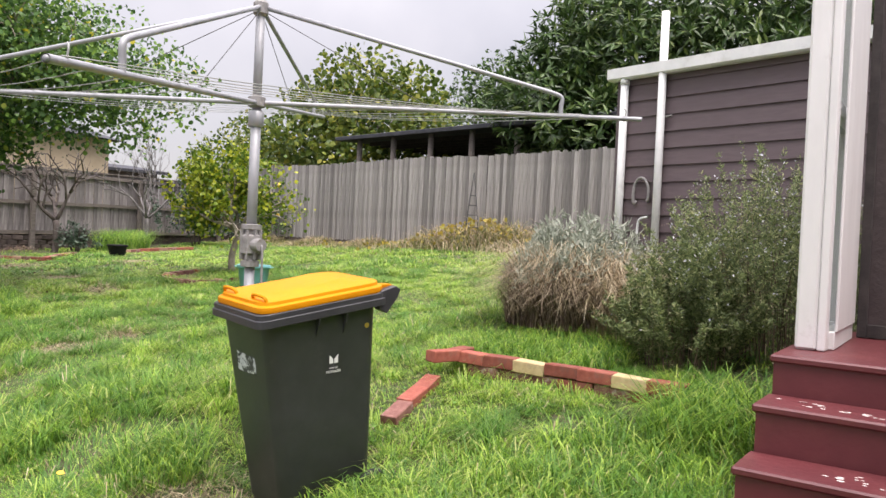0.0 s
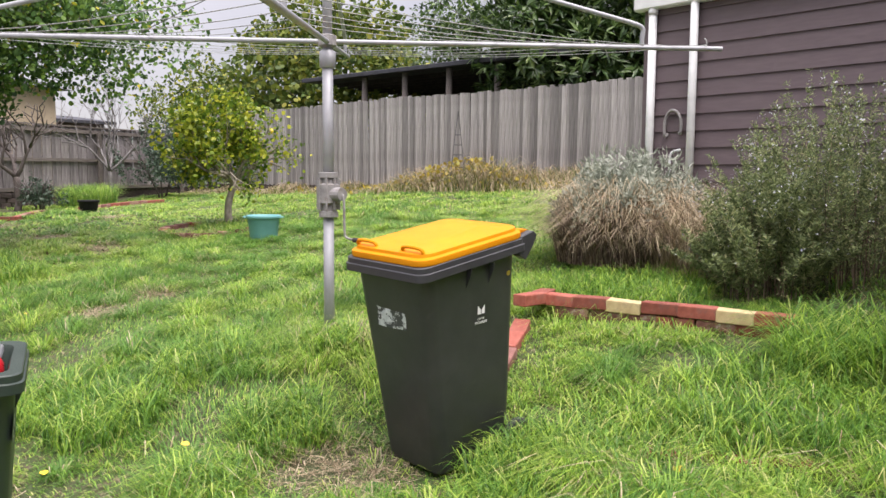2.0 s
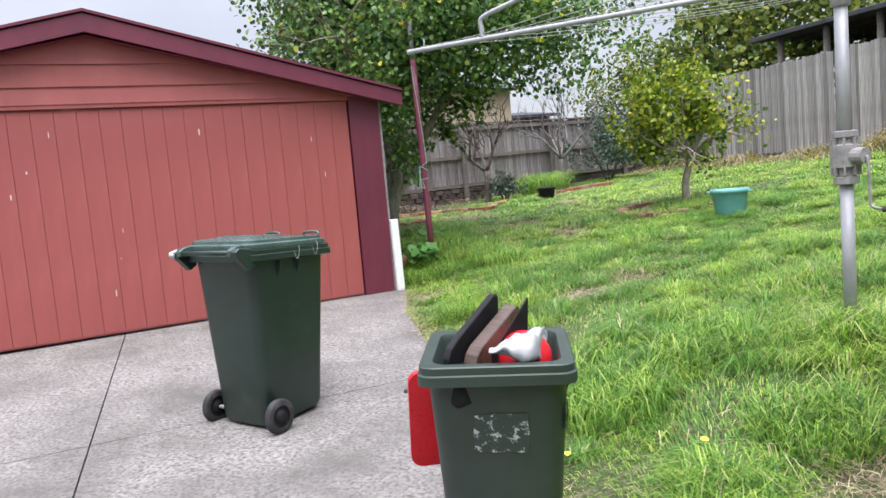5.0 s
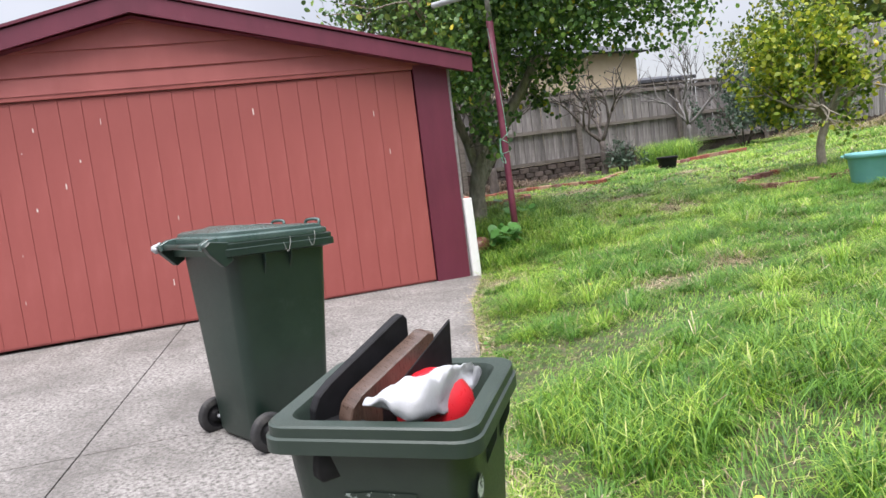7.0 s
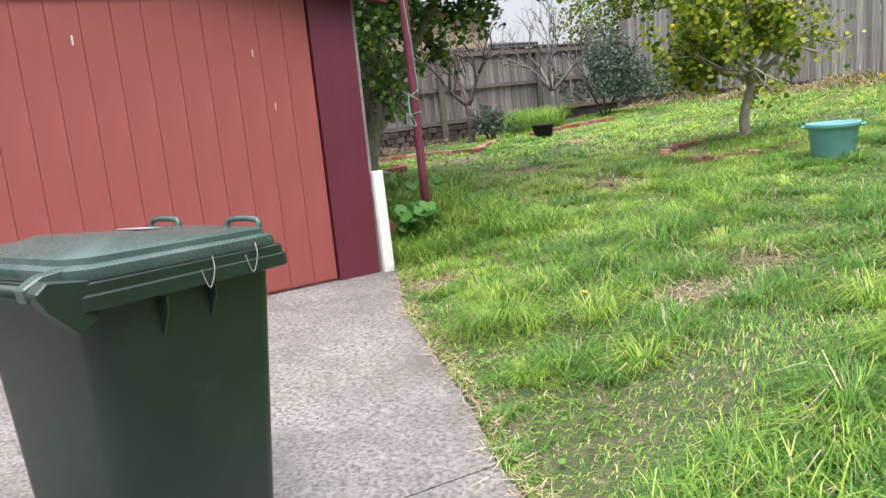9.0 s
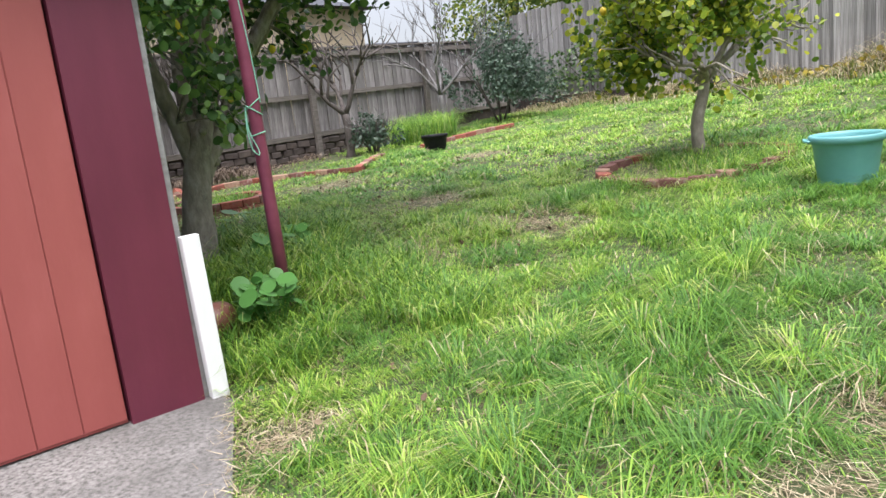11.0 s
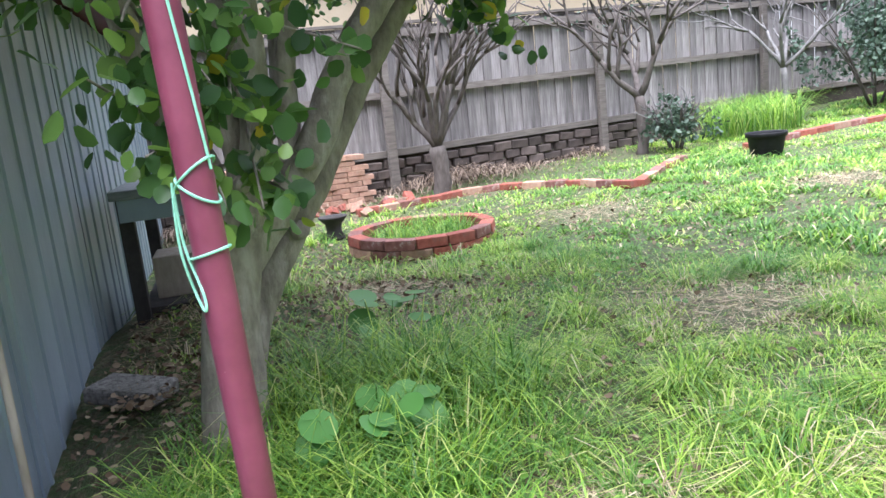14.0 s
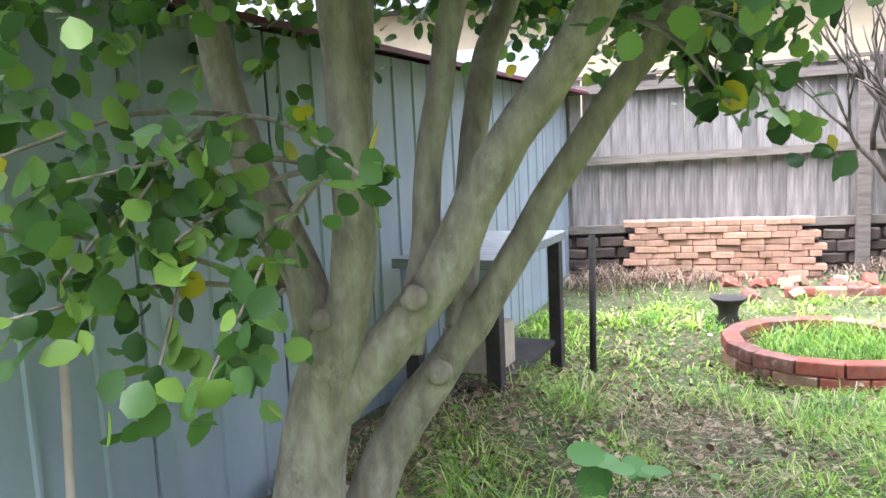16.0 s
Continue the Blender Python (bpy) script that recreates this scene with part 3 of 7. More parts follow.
# white board standing against the garage corner
bm = bmesh.new()
box(bm, (0.085, 0.05, 0.8), (0, 0, 0.4), 0.004)
wb = part("white_board_post", bm, M_WHITE, None, "", False)
wb.matrix_world = GARAGE_M @ pose(0.37, -0.01, 0.29, 0, -1.0, 0)
tagged(wb, "short white painted board standing against the garage corner", "post")


# ---- fences ----
def paling_mesh(name, w, h, material, t=0.015):
    bm = bmesh.new()
    box(bm, (w, t, h), (0, 0, h / 2), 0.002)
    me = mesh_of(name, bm)
    me.materials.append(material)
    return me


def fence_left():
    """Paling fence with its rails and posts on the yard side."""
    a, d = Vector((-13.4, 9.09)), Vector((0.316, 0.949))
    n_in = Vector((0.949, -0.316))
    length = 15.05
    f = tagged(new("fence_left"), "weathered brown-grey timber paling fence with exposed rails and posts", "fence", kind="structure")
    m = pose(a.x, a.y, 0, 0, 0, math.degrees(math.atan2(d.y, d.x)))
    f.matrix_world = m
    rnd = random.Random(7)
    me = [[paling_mesh("paling", w, h, M_PALING_B) for h in (1.46, 1.44, 1.48)] for w in (0.114, 0.17)]
    base = lambda s: 0.70 + 0.016 * s
    s, i = 0.0, 0
    while s < length:
        z = base(s) + 0.4
        ob = new("paling", rnd.choice(me[i % 2]))
        ob.parent = f
        ob.matrix_local = pose(s, 0.028 + (0.013 if i % 2 else -0.013), z + rnd.uniform(-0.015, 0.012), 0, rnd.uniform(-0.7, 0.7), 0)
        s, i = s + 0.13, i + 1
    for h0, hh, dep in ((0.39, 0.075, 0.05), (1.05, 0.075, 0.05), (1.72, 0.08, 0.05)):
        for k in range(5):
            s0, s1 = k * 3.04 - 0.75, (k + 1) * 3.04 - 0.75
            s0, s1 = max(0, s0), min(length, s1)
            bm = bmesh.new()
            v = []
            for s in (s0, s1):
                for y in (-dep, 0.005):
                    for z in (0, hh):
                        v.append(bm.verts.new((s, y, base(s) + h0 + z)))
            for q in ((0, 1, 3, 2), (4, 6, 7, 5), (0, 2, 6, 4), (1, 5, 7, 3), (0, 4, 5, 1), (2, 3, 7, 6)):
                bm.faces.new([v[i] for i in q])
            bmesh.ops.recalc_face_normals(bm, faces=bm.faces[:])
            part("rail", bm, M_RAIL, f)
    bm = bmesh.new()
    v = [bm.verts.new((s, y, base(s) + 1.86 + z)) for s in (0, length) for y in (-0.03, 0.075) for z in (0, 0.03)]
    for q in ((0, 1, 3, 2), (4, 6, 7, 5), (0, 2, 6, 4), (1, 5, 7, 3), (0, 4, 5, 1), (2, 3, 7, 6)):
        bm.faces.new([v[i] for i in q])
    bmesh.ops.recalc_face_normals(bm, faces=bm.faces[:])
    part("capping", bm, M_RAIL, f)
    for k in range(1, 6):
        s = k * 3.04 - 0.75 + 0.02
        if s > length:
            break
        bm = bmesh.new()
        box(bm, (0.11, 0.07, 1.85), (s, -0.09, base(s) + 0.82), 0.006)
        part("post", bm, M_RAIL, f)
    for k in range(2):
        bm = bmesh.new()
        v = [bm.verts.new((s, y, base(s) + 0.2 * k - 0.05 + z)) for s in (0, length) for y in (0.0 - 0.005 * k, 0.03) for z in (0, 0.195 + 0.04 * k)]
        for q in ((0, 1, 3, 2), (4, 6, 7, 5), (0, 2, 6, 4), (1, 5, 7, 3), (0, 4, 5, 1), (2, 3, 7, 6)):
            bm.faces.new([v[i] for i in q])
        bmesh.ops.recalc_face_normals(bm, faces=bm.faces[:])
        part("plinth", bm, M_PLINTH, f)

    bm = bmesh.new()
    box(bm, (0.235, 0.05, 0.1), (0, 0, 0), 0.012)
    block = mesh_of("block", bm)
    block.materials.append(M_PLINTH)
    for row in range(4):
        s = 1.6 + 0.12 * (row % 2)
        while s < 9.5:
            ob = new("block", block)
            ob.parent = f
            ob.matrix_local = pose(s, -0.022 + rnd.uniform(-0.012, 0.01), base(s) - 0.02 + 0.108 * row, rnd.uniform(-7, 7), rnd.uniform(-4, 4), rnd.uniform(-7, 7)) @ Matrix.Diagonal((rnd.uniform(0.75, 1.1), 1, rnd.uniform(0.85, 1.15), 1))
            s += 0.24 + rnd.uniform(-0.01, 0.02)


fence_left()


def fence_back():
    """Grey paling fence, seen from its paling side."""
    a = Vector((-8.75, 23.42))
    d = Vector((0.79, -0.613))
    f = tagged(new("fence_back"), "tall silver-grey weathered timber paling fence", "fence", kind="structure")
    f.matrix_world = pose(a.x, a.y, 0, 0, 0, math.degrees(math.atan2(d.y, d.x)))
    rnd = random.Random(9)
    mes = [paling_mesh("paling", w, 1.95, M_PALING) for w in (0.098, 0.104, 0.094)]
    s, i = 0.0, 0
    length = 17.5
    while s < length:
        ob = new("paling", rnd.choice(mes))
        ob.parent = f
        ob.matrix_local = pose(s, 0.012 if i % 2 else -0.004, 3.35 - 1.95 + rnd.uniform(-0.03, 0.02) + 0.02 * math.sin(s), 0, rnd.uniform(-0.5, 0.5), 0)
        s, i = s + 0.086, i + 1
    for z in (1.7, 2.4, 3.1):
        bm = bmesh.new()
        span_box(bm, 0, length, 0.035, 0.085, z, z + 0.075)
        part("rail", bm, M_RAIL, f)
    bm = bmesh.new()
    span_box(bm, 0, length, -0.01, 0.03, 0.9, 1.41)
    part("plinth", bm, M_PLINTH, f)


fence_back()


# ---- wheelie bins ----
# a bin's base is smaller than its mouth and set back under the handle
BASE_W, BASE_D, BASE_Y = 0.70, 0.70, 0.05


def ring_at(w, d, r, z, x=0.0, y=0.0, rise=0.0):
    return [(x + a, y + b, z + rise * (b / d)) for a, b in rounded(w, d, r)]


def bin_body(parent, w, d, h, material, up=0.055, name="body"):
    """Tapered bin shell with a flared rim, hollow inside."""
    bm = bmesh.new()
    bw, bd = w * BASE_W, d * BASE_D
    tw, td = w * 0.88, d * 0.86
    layers = [ring_at(bw - 0.03, bd - 0.03, 0.05, 0.03, 0, BASE_Y), ring_at(bw, bd, 0.06, 0.06, 0, BASE_Y), ring_at(bw + (tw - bw) * 0.5, bd + (td - bd) * 0.5, 0.06, h * 0.48, 0, BASE_Y / 2),
              ring_at(tw, td, 0.06, h - 0.075, 0, 0, up), ring_at(tw + 0.004, td + 0.004, 0.06, h - 0.07, 0, 0, up), ring_at(w, d, 0.05, h - 0.062, 0, 0, up),
              ring_at(w, d, 0.05, h - 0.03, 0, 0, up), ring_at(w - 0.012, d - 0.012, 0.05, h - 0.026, 0, 0, up), ring_at(w - 0.012, d - 0.012, 0.05, h - 0.004, 0, 0, up),
              ring_at(w - 0.022, d - 0.022, 0.05, h, 0, 0, up), ring_at(tw - 0.03, td - 0.03, 0.05, h - 0.002, 0, 0, up), ring_at(tw - 0.045, td - 0.045, 0.05, h - 0.02, 0, 0, up), ring_at(bw - 0.03, bd - 0.03, 0.05, 0.08, 0, BASE_Y)]
    loft(bm, layers)
    bmesh.ops.bevel(bm, geom=[e for e in bm.edges if abs(e.calc_face_angle(0)) > 0.9], offset=0.003, segments=1, affect='EDGES')
    return part(name, bm, material, parent, smooth=True)


def smooth_by_angle(ob, deg=35):
    me = ob.data
    ang = radians(deg)
    bm = bmesh.new()
    bm.from_mesh(me)
    for e in bm.edges:
        e.smooth = e.calc_face_angle(0) < ang
    bm.to_mesh(me)
    bm.free()


def wheel(parent, x, y, r):
    bm = bmesh.new()
    lathe(bm, [(r * 0.62, -0.02), (r * 0.9, -0.022), (r, -0.012), (r, 0.012), (r * 0.9, 0.022), (r * 0.62, 0.02)], 28)
    w = part("wheel", bm, M_RUBBER, parent, "", True, Matrix.Translation((x, y, r)) @ pose(0, 0, 0, 0, 90, 0))
    bm = bmesh.new()
    lathe(bm, [(0.012, -0.026), (0.03, -0.026), (0.035, -0.012), (r * 0.6, -0.01), (r * 0.64, -0.018), (r * 0.64, 0.018), (r * 0.6, 0.01), (0.035, 0.012), (0.03, 0.026), (0.012, 0.026)], 24, True)
    part("hub", bm, M_BLACK, w, "", True)


def gussets(parent, w, d, h, material):
    """Stiffening webs under the rim on both sides."""
    for s in (-1, 1):
        for y in (-0.05, 0.1):
            bm = bmesh.new()
            x0, x1 = w * 0.43, w * 0.495
            v = [bm.verts.new((s * x, y + o, z)) for o in (0, 0.008) for x, z in ((x0, h - 0.065), (x1, h - 0.062), (x1 - 0.005, h - 0.1), (x0 - 0.003, h - 0.17))]
            bm.faces.new(v[:4])
            bm.faces.new(v[4:][::-1])
            for i in range(4):
                j = (i + 1) % 4
                bm.faces.new((v[j], v[i], v[i + 4], v[j + 4]))
            bmesh.ops.recalc_face_normals(bm, faces=bm.faces[:])
            part("gusset", bm, material, parent)


def grip_bar(parent, w, d, h, material):
    """Moulded ears at the back of the rim with the bar that the lid turns on."""
    for s in (-1, 1):
        bm = bmesh.new()
        prof = [(d / 2 - 0.06, h - 0.06), (d / 2 - 0.01, h - 0.085), (d / 2 + 0.055, h - 0.012), (d / 2 + 0.075, h + 0.03), (d / 2 + 0.045, h + 0.05), (d / 2 - 0.05, h + 0.03)]
        a = [bm.verts.new((s * (w / 2 - 0.055), y, z)) for y, z in prof]
        b = [bm.verts.new((s * (w / 2 - 0.01), y, z)) for y, z in prof]
        bm.faces.new(a)
        bm.faces.new(b[::-1])
        for i in range(len(a)):
            j = (i + 1) % len(a)
            bm.faces.new((a[j], a[i], b[i], b[j]))
        bmesh.ops.recalc_face_normals(bm, faces=bm.faces[:])
        bmesh.ops.bevel(bm, geom=bm.edges[:], offset=0.004, segments=1, affect='EDGES')
        part("hinge_ear", bm, material, parent)
    bm = bmesh.new()
    tube(bm, [(-w / 2 + 0.02, d / 2 + 0.05, h + 0.025), (w / 2 - 0.02, d / 2 + 0.05, h + 0.025)], 0.014, 12)
    part("handle_bar", bm, material, parent, "", True)


def lid(parent, w, d, h, material, label=""):
    """Closed lid: stepped rim, raised crown, hinge arms and two grips at the front."""
    bm = bmesh.new()
    up = 0.055
    lw, ld = w - 0.02, d - 0.03
    loft(bm, [ring_at(lw, ld, 0.07, h + 0.002, 0, 0.005, up), ring_at(lw + 0.004, ld + 0.004, 0.07, h + 0.012, 0, 0.005, up), ring_at(lw, ld, 0.07, h + 0.028, 0, 0.005, up),
              ring_at(lw - 0.03, ld - 0.03, 0.07, h + 0.036, 0, 0.005, up), ring_at(lw - 0.035, ld - 0.035, 0.07, h + 0.05, 0, 0.005, up), ring_at(lw - 0.07, ld - 0.07, 0.07, h + 0.057, 0, 0.005, up),
              ring_at(lw - 0.19, ld * 0.62, 0.06, h + 0.06, 0, -0.005, up), ring_at(lw - 0.24, ld * 0.54, 0.06, h + 0.068, 0, -0.005, up)])
    ob = part("lid", bm, material, parent, label, True)
    smooth_by_angle(ob, 30)
    for s in (-1, 1):
        bm = bmesh.new()
        x = s * (w / 2 - 0.07)
        prof = [(ld * 0.18, h + 0.055), (d / 2 - 0.08, h + 0.062), (d / 2 + 0.03, h + 0.058), (d / 2 + 0.075, h + 0.04), (d / 2 + 0.072, h + 0.008), (d / 2 + 0.02, h + 0.005), (d / 2 - 0.05, h + 0.03)]
        a = [bm.verts.new((x - 0.018, yy, z)) for yy, z in prof]
        b = [bm.verts.new((x + 0.018, yy, z)) for yy, z in prof]
        bm.faces.new(a)
        bm.faces.new(b[::-1])
        for i in range(len(a)):
            j = (i + 1) % len(a)
            bm.faces.new((a[j], a[i], b[i], b[j]))
        bmesh.ops.recalc_face_normals(bm, faces=bm.faces[:])
        bmesh.ops.bevel(bm, geom=bm.edges[:], offset=0.004, segments=1, affect='EDGES')
        part("hinge_arm", bm, material, ob)
        bm = bmesh.new()
        g = catmull([(s * (w / 2 - 0.12) - 0.06, -ld / 2 + 0.05, h + 0.015), (s * (w / 2 - 0.12) - 0.055, -ld / 2 + 0.04, h + 0.046), (s * (w / 2 - 0.12) + 0.055, -ld / 2 + 0.04, h + 0.046), (s * (w / 2 - 0.12) + 0.06, -ld / 2 + 0.05, h + 0.015)], 3)
        tube(bm, g, 0.0085, 8)
        part("grip", bm, material, ob, "", True)
    return ob


def wheelie_bin(m, w, d, h, material, label, lid_material=None, up=0.055, group="wheelie bins", ears=True):
    b = thing("wheelie_bin", m, label, "bin", group)
    body = bin_body(b, w, d, h, material, up)
    smooth_by_angle(body, 30)
    gussets(b, w, d, h, material)
    if ears:
        grip_bar(b, w, d, h, material)
    for s in (-1, 1):
        wheel(b, s * (w * 0.42 + 0.03), d * 0.33 + 0.03, 0.1)
    bm = bmesh.new()
    tube(bm, [(-w * 0.42, d * 0.33 + 0.03, 0.1), (w * 0.42, d * 0.33 + 0.03, 0.1)], 0.011, 8)
    part("axle", bm, M_GALV, b)
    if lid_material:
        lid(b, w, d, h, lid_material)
    return b


YB_W, YB_D, YB_H = 0.548, 0.706, 1.065
YB_M = pose(-1.095, 5.113, 0.151, 4.4, -1.6, 0) @ pose(0, 0, 0, 0, 0, -44.5)
yb = wheelie_bin(YB_M, YB_W, YB_D, YB_H, M_BIN_GREY, "charcoal plastic wheelie bin with a bright yellow lid on the grass", M_YELLOW)


def flat_letters(parent, text, size, m, material):
    c = bpy.data.curves.new("lettering", 'FONT')
    c.body, c.size, c.align_x = text, size, 'CENTER'
    c.extrude = 0.0006
    tmp = new("lettering", c)
    me = bpy.data.meshes.new_from_object(tmp)
    bpy.data.objects.remove(tmp)
    me.materials.clear()
    me.materials.append(material)
    ob = new("lettering", me)
    ob.parent = parent
    ob.matrix_local = m
    return ob


def side_pose(w, d, h, y, z, out=0.002):
    """A place on the +x side of a bin body, text reading outwards."""
    k = (z - 0.06) / (h - 0.135)
    half = (w * BASE_W + (w * 0.88 - w * BASE_W) * k) / 2
    lean = math.degrees(math.atan2((w * 0.88 - w * BASE_W) / 2, h - 0.135))
    return Matrix.Translation((half + out, y, z)) @ pose(0, 0, 0, 90 - 0, 0, 90) @ pose(0, 0, 0, lean, 0, 0)


sp = side_pose(YB_W, YB_D, YB_H, 0.05, 0.72, 0.003)
flat_letters(yb, "CITY OF", 0.012, sp @ pose(0, 0.018, 0), M_STICKER)
flat_letters(yb, "MONASH", 0.019, sp @ pose(0, -0.002, 0), M_STICKER)
bm = bmesh.new()
for s in (-1, 1):
    v = [bm.verts.new((s * x, y, 0.0008)) for x, y in ((0.002, 0.045), (0.002, 0.065), (0.024, 0.088), (0.024, 0.045))]
    bm.faces.new(v if s < 0 else v[::-1])
part("printed_mark", bm, M_STICKER, yb, "white printed mark", m=sp)
bm = bmesh.new()
bmesh.ops.create_circle(bm, cap_ends=True, radius=0.014, segments=7)
part("leaf_scrap", bm, M_YELLOW_LEAF, yb, "small dry leaf stuck to the side", m=side_pose(YB_W, YB_D, YB_H, 0.235, 0.93, 0.004))


def front_patch(parent, w, d, h, x0, x1, z0, z1, material, name, label):
    """A sticker on the front of a bin, following its lean."""
    bm = bmesh.new()
    rnd = random.Random(int(z0 * 100))
    pts = []
    for x, z in [(x0, z0), (x1, z0), (x1, z1), (x0, z1)]:
        pts.append((x, z))
    v = []
    for i in range(4):
        (xa, za), (xb, zb) = pts[i], pts[(i + 1) % 4]
        for k in range(5):
            x, z = xa + (xb - xa) * k / 5 + rnd.uniform(-0.006, 0.006), za + (zb - za) * k / 5 + rnd.uniform(-0.006, 0.006)
            q = (z - 0.06) / (h - 0.135)
            half = (d * BASE_D + (d * 0.86 - d * BASE_D) * q) / 2
            v.append(bm.verts.new((x, BASE_Y * (1 - q) - half - 0.003, z)))
    bm.faces.new(v)
    part(name, bm, material, parent, label)


front_patch(yb, YB_W, YB_D, YB_H, -0.11, 0.08, 0.72, 0.81, M_WORN_STICKER, "sticker", "torn white sticker")

# closed green bin on the concrete
GB_W, GB_D, GB_H = 0.58, 0.665, 1.035
gb2 = wheelie_bin(pose(-4.845, 4.884, 0.152, 2.0, 0.2, 0) @ pose(0, 0, 0, 0, 0, 177.9), GB_W, GB_D, GB_H, M_BIN_GREEN, "dark green lidded wheelie bin standing on the concrete driveway", M_BIN_GREEN_LID_SHEEN)
for y in (-0.05, -0.2):
    bm = bmesh.new()
    tube(bm, catmull([(-0.285, y, GB_H), (-0.297, y + 0.01, GB_H - 0.035), (-0.293, y + 0.03, GB_H - 0.075), (-0.29, y + 0.045, GB_H - 0.025)], 4), 0.0015, 5)
    part("wire_hook", bm, M_WIRE, gb2, "loop of thin wire hooked on the rim")
bm = bmesh.new()
box(bm, (0.11, 0.06, 0.002), (0, 0, 0), 0.0008)
part("sticker", bm, M_BAG, gb2, "pale smudged sticker on the lid", m=pose(0.07, -0.11, GB_H + 0.0565, 8.7, 0, 8))
bm = bmesh.new()
tube(bm, catmull([(0.25, GB_D / 2 + 0.055, GB_H + 0.035), (0.27, GB_D / 2 + 0.075, GB_H + 0.03), (0.265, GB_D / 2 + 0.07, GB_H - 0.005)], 3), [0.02, 0.014, 0.012, 0.018, 0.022, 0.012, 0.006], 6)
part("rag_knot", bm, M_BAG, gb2, "knotted scrap of white plastic on the bar", True)

# open bin full of rubbish
OB_M = pose(-2.742, 3.874, 0.052, 0.9, 2.5, 0) @ pose(0, 0, 0, 0, 0, 27.6)
ob1 = wheelie_bin(OB_M, 0.5, 0.475, 0.878, M_BIN_OLIVE, "olive green wheelie bin, open and full of rubbish", None, 0.005, ears=False)
front_patch(ob1, 0.5, 0.475, 0.878, -0.08, 0.09, 0.58, 0.71, M_LABEL_REMAINS, "sticker", "worn remains of a white label")
bm = bmesh.new()
v = [bm.verts.new((x, y, 0)) for x, y in ((-0.03, -0.045), (0.028, -0.05), (0.034, 0.03), (0.008, 0.056), (-0.026, 0.04))]
bm.faces.new(v)
part("sticker", bm, M_WORN_STICKER, ob1, "white sticker on the side", m=side_pose(0.5, 0.475, 0.878, -0.14, 0.68, 0.004))
# the red lid hangs open behind
bm = bmesh.new()
prof = rounded(0.5, 0.5, 0.06)
loft(bm, [[(x, y, 0) for x, y in prof], [(x, y, 0.03) for x, y in prof], [(x * 0.93, y * 0.93, 0.04) for x, y in prof], [(x * 0.6, y * 0.6, 0.045) for x, y in prof], [(x * 0.55, y * 0.55, 0.065) for x, y in prof]])
red = part("lid", bm, M_RED_PLASTIC, ob1, "red plastic lid hanging open", True, Matrix.Translation((-0.16, 0.42, 0.48)) @ pose(0, 0, 0, -78, 0, 14) @ Matrix.Scale(0.86, 4))
smooth_by_angle(red, 30)
bm = bmesh.new()
box(bm, (0.03, 0.13, 0.028), (0, 0, 0), 0.008)
part("grip", bm, M_RED_PLASTIC, red, "", False, pose(-0.17, -0.17, 0.055))
bm = bmesh.new()
box(bm, (0.03, 0.13, 0.028), (0, 0, 0), 0.008)
part("grip", bm, M_RED_PLASTIC, red, "", False, pose(0.17, -0.17, 0.055))


